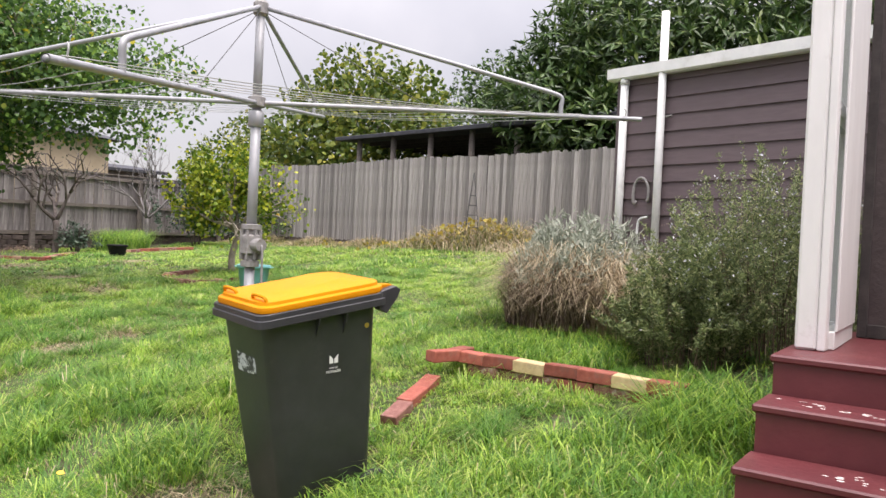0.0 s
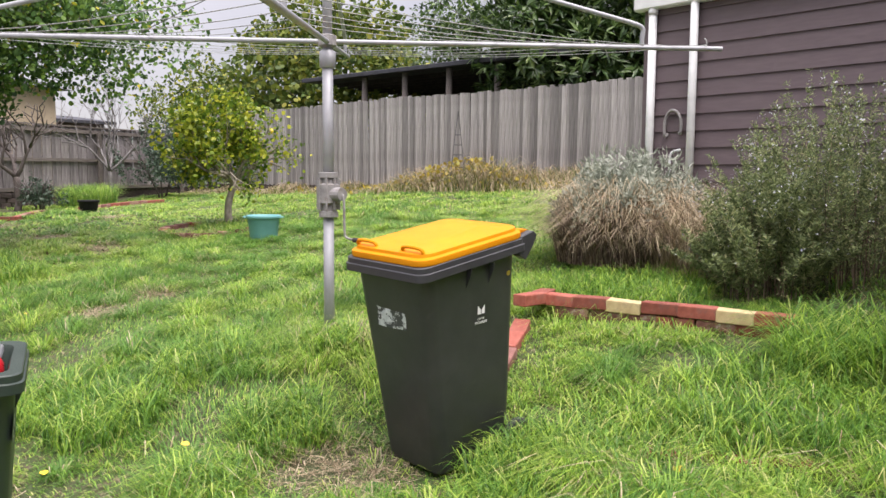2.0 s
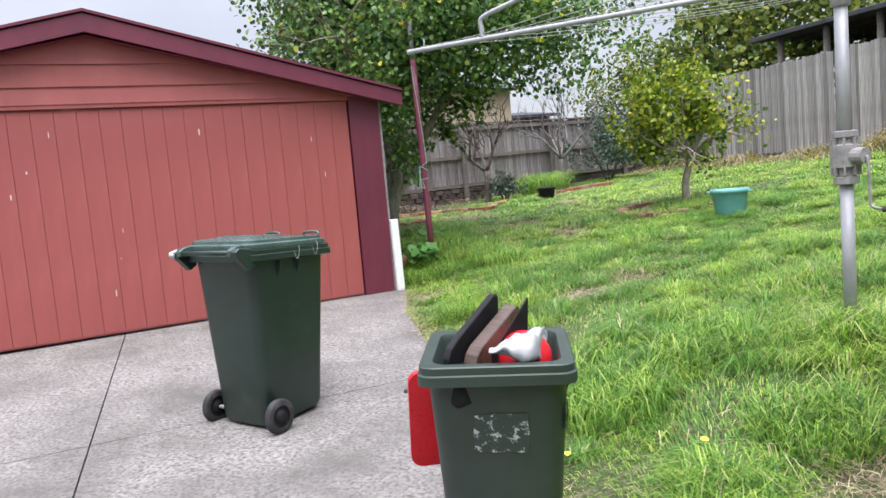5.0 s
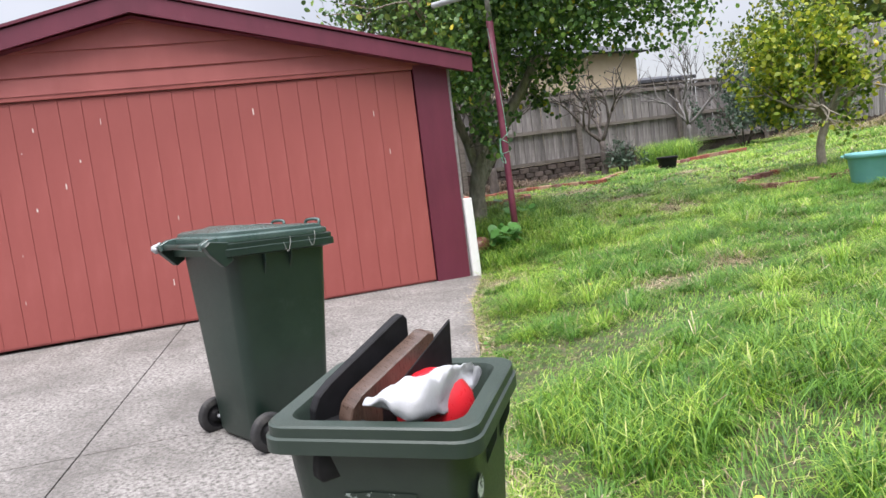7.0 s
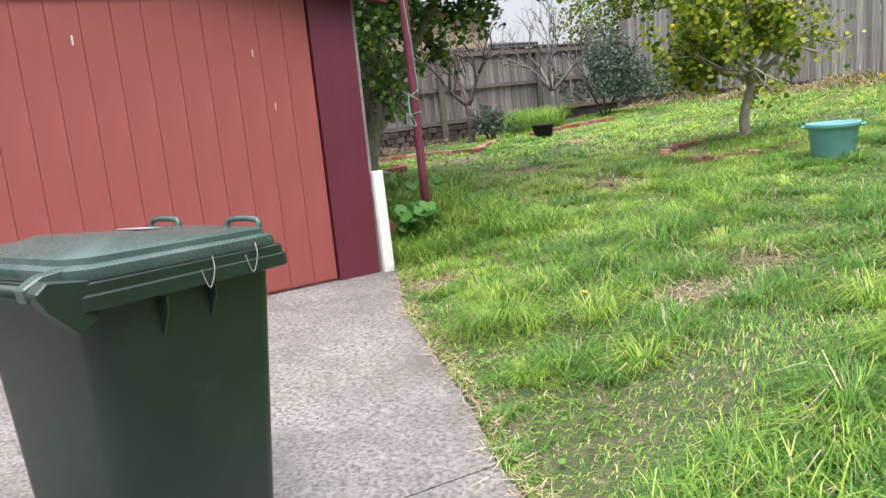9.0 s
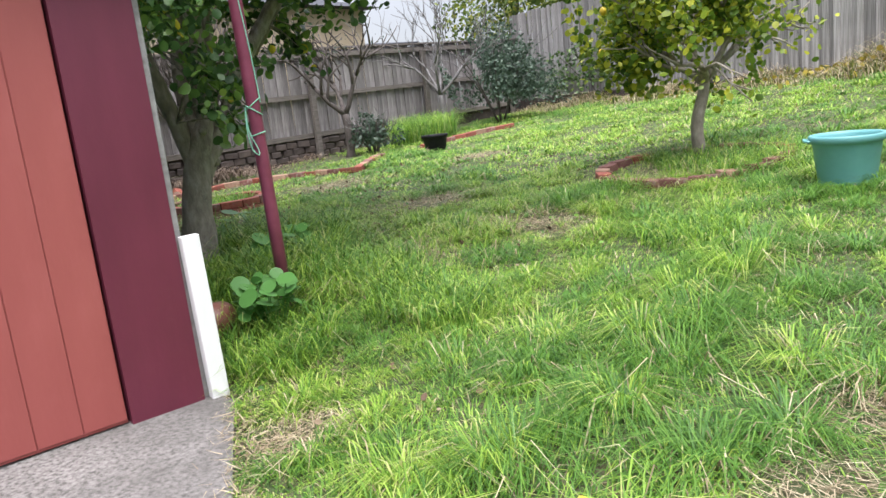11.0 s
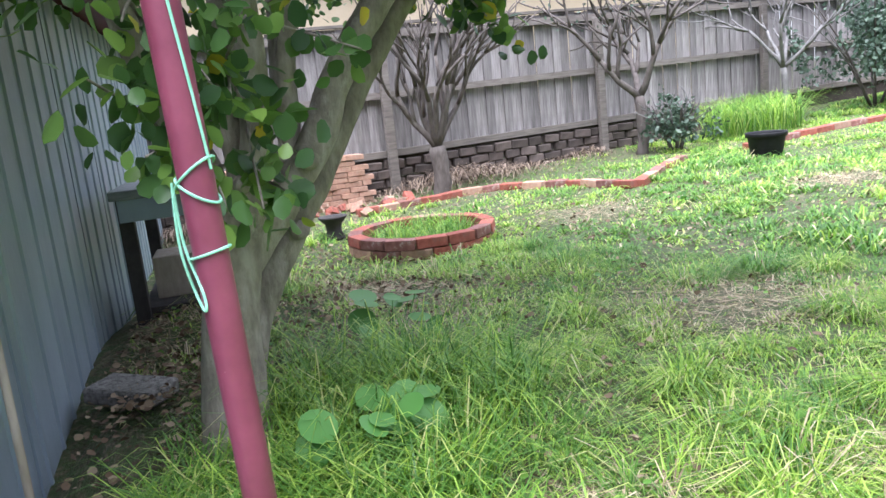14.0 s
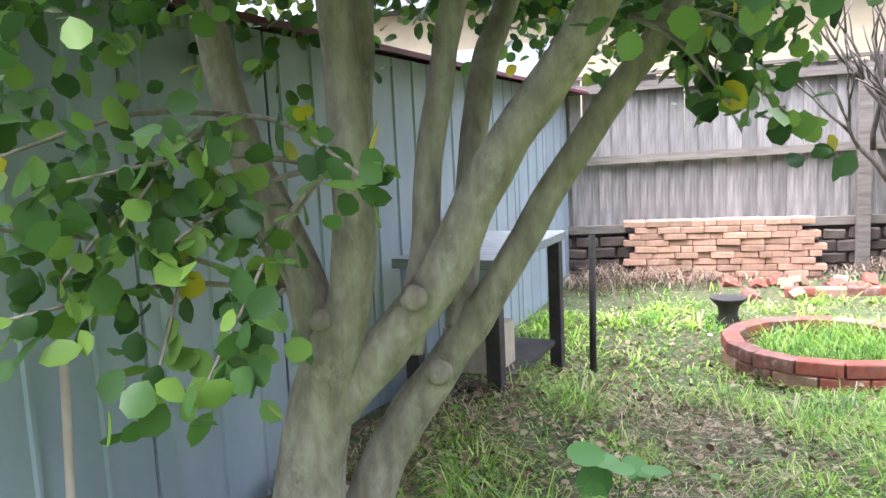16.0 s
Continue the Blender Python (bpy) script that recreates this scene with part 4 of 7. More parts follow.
def rubbish():
    """What sticks out of the open bin; every piece is a thing of its own."""
    def put(name, bm, mat, m, label, cat, smooth=False):
        ob = part(name, bm, mat, None, "", smooth)
        ob.matrix_world = OB_M @ pose(0, 0, 0.018) @ m
        return tagged(ob, label, cat, "rubbish in the open bin")

    def upright(outline, thick):
        """A board on edge: its outline along its length and height, and its thickness."""
        bm = bmesh.new()
        loft(bm, [[(x, u, z) for u, z in outline] for x in (-thick / 2, thick / 2)])
        bmesh.ops.recalc_face_normals(bm, faces=bm.faces[:])
        bmesh.ops.bevel(bm, geom=bm.edges[:], offset=min(0.003, thick / 4), segments=1, affect='EDGES')
        return bm

    tray = upright([(-0.1, 0.62), (-0.1, 0.86), (-0.085, 0.89), (-0.05, 0.915), (0.155, 1.02), (0.172, 1.024), (0.185, 1.01), (0.185, 0.62)], 0.026)
    put("plastic_tray", tray, M_BLACK, pose(-0.145, -0.03, 0, 0, 3, -33), "glossy black plastic tray standing on edge in the bin", "tray")
    slim = upright([(-0.07, 0.62), (-0.07, 0.84), (-0.06, 0.868), (-0.035, 0.89), (0.17, 0.985), (0.19, 0.98), (0.19, 0.62)], 0.05)
    put("brown_box", slim, M_BROWN_BOX, pose(-0.085, -0.05, 0, 0, 3, -33), "slim brown box standing on edge among the rubbish", "box")
    put("dark_board", upright([(-0.02, 0.62), (-0.02, 0.85), (0.205, 1.0), (0.2, 0.62)], 0.008), M_BLACK, pose(-0.045, -0.03, 0, 0, 3, -33), "thin dark board leaning beside the brown box", "board")
    bm = bmesh.new()
    bmesh.ops.create_icosphere(bm, subdivisions=3, radius=0.095)
    for v in bm.verts:
        v.co *= 1 + 0.03 * noise.noise(v.co * 25)
    put("red_ball", bm, M_RED_PLASTIC, pose(0.09, -0.005, 0.815), "shiny red plastic ball", "ball", True)
    bm = bmesh.new()
    spine = catmull([(-0.02, -0.155, 0.885), (0.025, -0.15, 0.89), (0.075, -0.125, 0.885), (0.12, -0.085, 0.88), (0.15, -0.03, 0.872), (0.16, 0.03, 0.86)], 5)
    rings = []
    for i, c in enumerate(spine):
        k = i / (len(spine) - 1)
        wide, tall = 0.012 + 0.105 * math.sin(math.pi * min(k * 0.6 + 0.02, 1)) ** 2, 0.008 + 0.048 * math.sin(math.pi * min(k * 0.72, 1)) ** 1.6
        rings.append([(c[0] + 0.25 * wide * math.cos(q) * 0.6, c[1] + wide * math.cos(q), c[2] + tall * math.sin(q) * (1 if math.sin(q) > 0 else 0.8)) for q in (2 * math.pi * h / 40 for h in range(40))])
    loft(bm, rings)
    for v in bm.verts:
        v.co += Vector((0.3, 0.3, 1)) * (noise.noise(v.co * 16) * 0.014 + abs(noise.noise(Vector((v.co.x * 22, v.co.y * 34, v.co.z * 20)))) * 0.02 - 0.006)
    put("plastic_bag", bm, M_BAG, Matrix(), "crumpled white plastic bag draped over the rubbish", "bag", True)
    bm = bmesh.new()
    box(bm, (0.14, 0.16, 0.12), (0, 0, 0), 0.02)
    put("black_bag", bm, M_BLACK, pose(-0.1, -0.12, 0.77, 0, 0, 20), "bunched black plastic in the corner of the bin", "bag", True)
    bm = bmesh.new()
    span_box(bm, -0.16, 0.16, -0.13, 0.15, 0.45, 0.68, 0.02)
    put("rubbish_fill", bm, M_BLACK, Matrix(), "dark bagged rubbish filling the bin", "rubbish")


rubbish()


# ---- rotary clothes line ----
def clothes_line():
    base = Vector((-1.845, 6.305, 0.5))
    c = thing("rotary_clothes_line", Matrix.Translation(base), "old galvanised rotary clothes line with four arms and a winding handle", "clothes line")
    bm = bmesh.new()
    tube(bm, [(0, 0, -0.15), (0, 0, 0.85)], 0.034, 20)
    tube(bm, [(0, 0, 0.85), (0, 0, 1.84)], 0.034, 20)
    part("lower_post", bm, M_GALV, c, "", True)
    bm = bmesh.new()
    tube(bm, [(0, 0, 1.8), (0, 0, 2.56)], 0.03, 16)
    part("upper_post", bm, M_GALV, c, "", True)
    bm = bmesh.new()
    lathe(bm, [(0.04, 1.72), (0.05, 1.73), (0.052, 1.82), (0.04, 1.83)], 20)
    part("collar", bm, M_GALV, c, "", True)
    # winding gear
    bm = bmesh.new()
    lathe(bm, [(0.042, 0.78), (0.062, 0.785), (0.062, 0.82), (0.05, 0.825), (0.05, 0.865), (0.072, 0.875), (0.072, 0.99), (0.052, 1.0), (0.052, 1.03), (0.066, 1.035), (0.066, 1.065), (0.042, 1.07)], 16)
    gear = part("gear_housing", bm, M_GALV_DULL, c, "pitted cast winding gear", False)
    for k in range(8):
        a = 2 * math.pi * k / 8
        bm = bmesh.new()
        box(bm, (0.022, 0.012, 0.20), (0.065 * math.cos(a), 0.065 * math.sin(a), 0.93), 0.002, Matrix.Rotation(a, 4, 'Z'))
        part("web", bm, M_GALV_DULL, gear)
    side = Vector((0.8, -0.6, 0)).normalized()
    bm = bmesh.new()
    tube(bm, [side * 0.04 + Vector((0, 0, 0.93)), side * 0.125 + Vector((0, 0, 0.93))], [0.048, 0.042], 14)
    part("crank_boss", bm, M_GALV_DULL, gear, "", False)
    bm = bmesh.new()
    e = side * 0.13
    tube(bm, catmull([e + Vector((0, 0, 0.93)), e + side * 0.01 + Vector((0, 0, 0.86)), e + side * 0.012 + Vector((0, 0, 0.72)), e + side * 0.02 + Vector((0.005, 0, 0.66)), e + side * 0.09 + Vector((0.02, 0, 0.645))], 4), 0.008, 8)
    crank = part("crank", bm, M_GALV_DULL, c, "", True)
    bm = bmesh.new()
    tube(bm, [e + side * 0.07 + Vector((0.015, 0, 0.647)), e + side * 0.19 + Vector((0.04, 0, 0.635))], [0.015, 0.018], 10)
    part("handle", bm, M_DARK_TIMBER, crank, "dark wooden handle", True)
    # four arms, the frame leaning with age
    hub = Vector((0, 0, 1.885))
    ends = {}
    for k, (ang, drop) in enumerate(((275, -0.33), (8, 0.03), (186, -0.01), (95, 0.33))):
        d = Vector((math.cos(radians(ang)), math.sin(radians(ang)), 0))
        at = lambda r, d=d, drop=drop: hub + d * r + Vector((0, 0, drop * r / 2.6))
        ends[k] = at
        bm = bmesh.new()
        tube(bm, [at(0.03), at(1.3), at(2.62)], 0.0165, 12, False)
        tube(bm, [at(2.62), at(0.03)], 0.012, 12, True)
        part("arm", bm, M_GALV, c, "", True)
        bm = bmesh.new()
        top = Vector((0, 0, 2.53))
        bend = at(2.06) + Vector((0, 0, 0.14))
        path = [top, top.lerp(bend, 0.5), top.lerp(bend, 0.93)] + catmull([top.lerp(bend, 0.96), bend + Vector((0, 0, -0.012)), at(2.06) + Vector((0, 0, 0.06)), at(2.06)], 4)
        tube(bm, path, 0.0155, 12)
        part("brace", bm, M_GALV, c, "", True)
        for r in (1.2,):
            bm = bmesh.new()
            tube(bm, [top + Vector((0, 0, -0.02)), at(r)], 0.0028, 5)
            part("stay_wire", bm, M_DARK_WIRE, c)
        bm = bmesh.new()
        g = at(2.5)
        tube(bm, catmull([g + Vector((0, 0, -0.02)), g + Vector((0.012, 0, 0.045)), g + Vector((0, 0.012, 0.07))], 3), 0.004, 6)
        part("line_hook", bm, M_WIRE, c)
    bm = bmesh.new()
    lathe(bm, [(0.03, 2.46), (0.05, 2.48), (0.05, 2.55), (0.036, 2.57), (0.0, 2.572)], 16)
    part("cap", bm, M_GALV_DULL, c)
    bm = bmesh.new()
    lathe(bm, [(0.032, 1.85), (0.058, 1.86), (0.058, 1.92), (0.032, 1.93)], 16)
    part("arm_hub", bm, M_GALV_DULL, c)
    # lines, each drooping a little between two arms
    order = [0, 1, 3, 2]
    for r in (1.1, 1.5, 1.85, 2.2, 2.52):
        for i in range(4):
            a, b = ends[order[i]](r), ends[order[(i + 1) % 4]](r)
            bm = bmesh.new()
            tube(bm, [a.lerp(b, t) + Vector((0, 0, 0.02 - 0.05 * r / 2.5 * 4 * t * (1 - t))) for t in (0, 0.17, 0.33, 0.5, 0.67, 0.83, 1)], 0.0022, 5)
            part("line", bm, M_WIRE, c)


clothes_line()


# ---- brick pieces ----
def brick_mesh(name, material, size=(0.23, 0.11, 0.076), seed=1):
    rnd = random.Random(seed)
    bm = bmesh.new()
    box(bm, size, (0, 0, 0), 0.005)
    for v in bm.verts:
        v.co += Vector((rnd.uniform(-1, 1), rnd.uniform(-1, 1), rnd.uniform(-1, 1))) * 0.002
    me = mesh_of(name, bm)
    me.materials.append(material)
    return me


BRICKS = {k: [brick_mesh("brick", m, seed=s) for s in (1, 2, 3)] for k, m in (("red", M_BRICK_RED), ("cream", M_BRICK_CREAM), ("tan", M_BRICK_TAN), ("dark", M_BRICK_DARK))}

BRICKS["thin"] = [brick_mesh("brick", M_BRICK_TAN, (0.2, 0.1, 0.055), s) for s in (4, 5, 6)]


def lay(parent, kind, m, rnd):
    ob = new("brick", rnd.choice(BRICKS[kind]))
    ob.parent = parent
    ob.matrix_local = m
    return ob


def brick_run(parent, a, b, kinds, rnd, z_off=0.04, step=0.238, lower=False, top=None):
    a, b = Vector(a), Vector(b)
    d = b - a
    n = max(1, round(d.length / step))
    ang = math.degrees(math.atan2(d.y, d.x))
    pitch = 0 if top is not None else -math.degrees(math.atan2(ground_z(b.x, b.y) - ground_z(a.x, a.y), d.length))
    for i in range(n):
        p = a + d * ((i + 0.5) / n)
        z = (ground_z(p.x, p.y) + z_off) if top is None else top[0] + (top[1] - top[0]) * (i + 0.5) / n
        lay(parent, kinds[i % len(kinds)], pose(p.x + rnd.uniform(-.006, .006), p.y + rnd.uniform(-.006, .006), z + rnd.uniform(-.006, .006), rnd.uniform(-2, 2), pitch + rnd.uniform(-2, 2), ang + rnd.uniform(-3, 3)), rnd)
        if lower:
            lay(parent, rnd.choice(("red", "dark")), pose(p.x + 0.1 + rnd.uniform(-.02, .02), p.y - 0.04, z - 0.08, 0, 0, ang + rnd.uniform(-3, 3)), rnd)


def brick_edges():
    rnd = random.Random(3)
    e = tagged(new("garden_bed_edging"), "red and cream brick edging round a grassed-over garden bed", "brick edging")
    brick_run(e, (-0.42, 6.58), (0.96, 5.84), ["red", "red", "cream", "red", "red", "cream", "red"], rnd, lower=True, top=(0.73, 0.715))
    brick_run(e, (-0.58, 6.42), (-0.77, 5.8), ["red", "red", "dark"], rnd, z_off=0.03, step=0.22)
    brick_run(e, (-0.36, 4.84), (0.62, 4.38), ["dark", "red", "red", "red"], rnd, z_off=-0.028)
    for i, p in enumerate(((-0.52, 6.5), (-0.42, 6.64))):
        lay(e, "red", pose(p[0], p[1], 0.735, 0, 0, 40 + 25 * i), rnd)
    t = tagged(new("tree_ring_edging"), "half-buried brick ring round the lemon tree", "brick edging")
    for i in range(22):
        a = 2 * math.pi * i / 22
        x, y = -4.36 + 0.73 * math.cos(a), 12.02 + 0.64 * math.sin(a)
        lay(t, rnd.choice(("dark", "dark", "dark", "red", "tan")), pose(x, y, ground_z(x, y) + 0.022, rnd.uniform(-4, 4), rnd.uniform(-3, 3), math.degrees(a) + 90 + rnd.uniform(-4, 4)), rnd)
    r = tagged(new("brick_fire_ring"), "low round ring of red bricks with grass growing inside", "fire ring")
    for row in range(2):
        n = 15
        for i in range(n):
            a = 2 * math.pi * (i + 0.5 * row) / n
            x, y = -9.47 + 0.53 * math.cos(a), 12.47 + 0.53 * math.sin(a)
            lay(r, rnd.choice(("red", "dark", "dark", "tan")), pose(x, y, 0.665 + 0.082 * row + rnd.uniform(-.003, .003), 0, 0, math.degrees(a) + 90 + rnd.uniform(-3, 3)), rnd)
    f = tagged(new("fence_bed_edging"), "irregular brick edging along the fence garden bed", "brick edging")
    for a, b in (((-11.15, 13.15), (-10.4, 14.55)), ((-10.4, 14.55), (-9.6, 14.7)), ((-9.6, 14.7), (-8.76, 14.55)), ((-8.74, 14.6), (-8.86, 15.2)), ((-8.88, 15.25), (-9.0, 15.95)), ((-8.6, 16.6), (-7.6, 18.4))):
        brick_run(f, a, b, ["red", "tan", "dark", "red"], rnd, z_off=0.03)
    for i in range(16):
        q = Vector((-11.3, 13.3)) + Vector((0.316, 0.949)) * rnd.uniform(-0.5, 0.7) + Vector((0.949, -0.316)) * rnd.uniform(-0.25, 0.3)
        ob = new("broken_brick", rnd.choice(BRICKS[rnd.choice(("tan", "red", "dark"))]))
        ob.matrix_world = pose(q.x, q.y, ground_z(q.x, q.y) + 0.03, rnd.uniform(-40, 40), rnd.uniform(-30, 30), rnd.uniform(0, 180)) @ Matrix.Diagonal((rnd.uniform(0.4, 0.7), 0.9, 0.9, 1))
        tagged(ob, "broken piece of old brick lying on the soil by the fence", "brick", "brick rubble by the fence")
    p = tagged(new("brick_stack"), "dry stack of old tan house bricks beside the fence", "brick stack")
    d = Vector((0.316, 0.949))
    o = Vector((-12.12, 12.12))
    for row in range(10):
        s = 0.05 * (row % 3)
        long = 1.6 - (0.1 if row > 7 else 0)
        while s < long:
            side = rnd.random() < 0.25
            w = 0.102 if side else 0.202
            q = o + d * (s + w / 2) + Vector((0.949, -0.316)) * (rnd.uniform(-.014, .014) - (0.05 if side else 0))
            lay(p, "thin", pose(q.x, q.y, 0.715 + 0.0585 * row, 0, rnd.uniform(-1.5, 1.5), 71.6 + (90 if side else 0) + rnd.uniform(-3, 3)), rnd)
            q2 = q + Vector((-0.949, 0.316)) * 0.12
            if row == 9 and not side:
                lay(p, "thin", pose(q2.x, q2.y, 0.715 + 0.0585 * row, 0, 0, 71.6 + rnd.uniform(-3, 3)), rnd)
            s += w + 0.002


brick_edges()


# ---- shed beyond the rosemary ----
def shed():
    ang = math.degrees(math.atan2(-0.69, 0.72))
    m = pose(1.0, 9.55, 0, 0, 0, ang)
    s = thing("shed", m, "mauve-grey weatherboard shed with a pale metal gutter", "shed")
    n, z, step = 14, 1.02, 0.1705
    for i in range(n):
        z0 = z + i * step
        bm = bmesh.new()
        prof = [(-0.02, z0), (-0.001, z0 + step + 0.012), (0.02, z0 + step + 0.012), (0.02, z0)]
        a = [bm.verts.new((0.02, y, zz)) for y, zz in prof]
        b = [bm.verts.new((5.0, y, zz)) for y, zz in prof]
        bm.faces.new(a)
        bm.faces.new(b[::-1])
        for k in range(4):
            j = (k + 1) % 4
            bm.faces.new((a[j], a[k], b[k], b[j]))
        bmesh.ops.recalc_face_normals(bm, faces=bm.faces[:])
        part("weatherboard", bm, M_BOARD, s)
    bm = bmesh.new()
    span_box(bm, -0.045, 0.018, -0.03, 0.05, 0.9, 3.36, 0.004)
    part("corner_stop", bm, M_BOARD, s)
    bm = bmesh.new()
    span_box(bm, -0.02, 4.98, 0.024, 2.6, 0.85, 3.36)
    part("shell", bm, M_BOARD, s)
    # gutter: folded section
    bm = bmesh.new()
    prof = [(0.0, 3.42), (-0.012, 3.42), (-0.012, 3.31), (-0.1, 3.305), (-0.115, 3.32), (-0.115, 3.41), (-0.125, 3.415), (-0.125, 3.31), (-0.1, 3.293), (0.0, 3.298)]
    a = [bm.verts.new((-0.12, y, z)) for y, z in prof]
    b = [bm.verts.new((5.1, y, z)) for y, z in prof]
    bm.faces.new(a)
    bm.faces.new(b[::-1])
    for k in range(len(prof)):
        j = (k + 1) % len(prof)
        bm.faces.new((a[j], a[k], b[k], b[j]))
    bmesh.ops.recalc_face_normals(bm, faces=bm.faces[:])
    part("gutter", bm, M_OLD_WHITE, s, "weathered pale metal gutter")
    bm = bmesh.new()
    a = [bm.verts.new(p) for p in ((-0.14, -0.02, 3.43), (5.1, -0.02, 3.43), (5.1, 2.7, 3.75), (-0.14, 2.7, 3.75), (-0.14, -0.02, 3.4), (5.1, -0.02, 3.4), (5.1, 2.7, 3.72), (-0.14, 2.7, 3.72))]
    for q in ((0, 1, 2, 3), (7, 6, 5, 4), (0, 4, 5, 1), (2, 6, 7, 3), (1, 5, 6, 2), (3, 7, 4, 0)):
        bm.faces.new([a[i] for i in q])
    part("roof", bm, M_OLD_WHITE, s)
    bm = bmesh.new()
    tube(bm, [(0.07, -0.065, 1.0), (0.07, -0.065, 3.3)], 0.042, 16)
    lathe_z = [(0.07, -0.065, 3.24), (0.07, -0.065, 3.3)]
    tube(bm, lathe_z, 0.05, 16)
    part("downpipe", bm, M_OLD_WHITE, s, "round white downpipe", True)
    # coat hook shaped pipe bracket and tap stub
    bm = bmesh.new()
    tube(bm, catmull([(0.26, -0.03, 2.02), (0.235, -0.05, 2.0), (0.235, -0.05, 2.16), (0.29, -0.05, 2.25), (0.36, -0.05, 2.24), (0.41, -0.05, 2.15), (0.41, -0.05, 2.02), (0.385, -0.03, 2.03)], 4), 0.015, 8)
    part("hose_bracket", bm, M_GALV_DULL, s, "bent grey hose bracket", True)
    bm = bmesh.new()
    tube(bm, catmull([(0.3, -0.05, 1.5), (0.3, -0.05, 1.75), (0.33, -0.055, 1.83), (0.42, -0.06, 1.85)], 4), 0.013, 8)
    part("bent_pipe", bm, M_OLD_WHITE, s, "bent white pipe end", True)
    bm = bmesh.new()
    tube(bm, [(0.47, -0.03, 2.86), (0.64, -0.05, 2.87)], 0.012, 8)
    part("pipe_stay", bm, M_GALV_DULL, s)
    p = part("vent_pipe", tube(bmesh.new(), [(0, 0, 0.95), (0, 0, 3.92)], 0.04, 16), M_OLD_WHITE, None, "", True)
    p.matrix_world = m @ pose(0.53, -0.075, 0)
    tagged(p, "tall white plastic vent pipe standing against the shed", "pipe")


shed()


# ---- house porch ----
def porch():
    m = pose(1.109, 4.902, 0, 0, 0, math.degrees(math.atan2(-0.493, 0.87)))
    h = thing("porch_steps", m, "oxblood painted concrete steps and landing with scuffed paint", "steps")
    for name, y0, y1, z1 in (("landing", 0.0, 1.6, 1.08), ("step", -0.31, 0.0, 0.905), ("step", -0.61, -0.31, 0.71), ("step", -0.92, -0.61, 0.52), ("step", -1.2, -0.92, 0.33)):
        bm = bmesh.new()
        span_box(bm, 0, 1.9, y0 + 0.001, y1 - 0.001, -0.1, z1 - 0.03)
        span_box(bm, -0.015, 1.9, y0 - 0.018, y1 - 0.019, z1 - 0.034, z1, 0.008)
        part(name, bm, M_STEP, h)
    rnd = random.Random(12)
    for cx, cy, z in ((0.2, -0.2, 0.905), (0.45, -0.24, 0.905), (0.35, -0.5, 0.71), (0.55, -0.55, 0.71), (0.12, -0.12, 0.905), (0.42, -0.46, 0.71)):
        for _ in range(7):
            bm = bmesh.new()
            k, r = rnd.randint(5, 8), rnd.uniform(0.005, 0.022)
            v = [bm.verts.new((r * rnd.uniform(0.5, 1.3) * math.cos(2 * math.pi * i / k), r * 0.6 * rnd.uniform(0.5, 1.3) * math.sin(2 * math.pi * i / k), 0)) for i in range(k)]
            bm.faces.new(v)
            part("paint_chip", bm, M_PEELED, h, "", False, pose(cx + rnd.gauss(0, 0.06), cy + rnd.gauss(0, 0.02), z + 0.0015))
    w = thing("porch_window", m, "white painted timber corner window frame with peeling paint", "window", kind="structure")
    def bar(name, x0, x1, y0, y1, z0, z1, mat=M_WHITE, b=0.004):
        bm = bmesh.new()
        span_box(bm, x0, x1, y0, y1, z0, z1, b)
        return part(name, bm, mat, w)
    bar("post", 0.03, 0.125, 0.30, 0.40, 1.082, 3.4, M_WHITE, 0.012)
    bar("post_trim", 0.127, 0.165, 0.30, 0.40, 1.082, 3.4, M_WHITE, 0.006)
    bar("sill", 0.05, 0.19, 0.402, 1.1, 1.082, 1.17)
    bar("transom", 0.06, 0.16, 0.402, 1.1, 2.22, 2.29)
    bar("jamb", 0.04, 0.18, 1.102, 1.2, 1.082, 3.4)
    bar("inner_stop", 0.08, 0.11, 0.402, 0.44, 1.172, 3.4, M_DARK_TIMBER)
    bm = bmesh.new()
    span_box(bm, 0.115, 0.121, 0.41, 1.1, 1.17, 3.4)
    g = part("pane", bm, M_GLASS, w)
    g.visible_shadow = False
    bar("blind", 0.185, 0.2, 0.42, 1.1, 1.17, 3.4)
    d = thing("door_1", m, "dark brown security screen door", "door", kind="structure")
    bm = bmesh.new()
    span_box(bm, 0.2, 0.25, 1.2, 1.26, 1.082, 3.1, 0.004)
    part("stile", bm, M_DARK_TIMBER, d)
    bm = bmesh.new()
    span_box(bm, 0.25, 1.1, 1.215, 1.24, 1.09, 3.1)
    part("mesh_panel", bm, M_SCREEN, d)
    bm = bmesh.new()
    span_box(bm, 0.25, 1.1, 1.2, 1.255, 1.085, 1.16, 0.003)
    part("bottom_rail", bm, M_DARK_TIMBER, d)
    hw = tagged(new("house_wall"), "mauve-grey painted weatherboard house wall beside the porch", "wall", kind="structure")
    hw.matrix_world = m
    bm = bmesh.new()
    span_box(bm, 1.1, 1.25, 1.2, 6.0, -0.2, 3.6)
    part("wall_back", bm, M_BOARD, hw)
    bm = bmesh.new()
    span_box(bm, 1.9, 2.05, -9.0, 1.2, -0.2, 3.6)
    part("wall_side", bm, M_BOARD, hw)


porch()


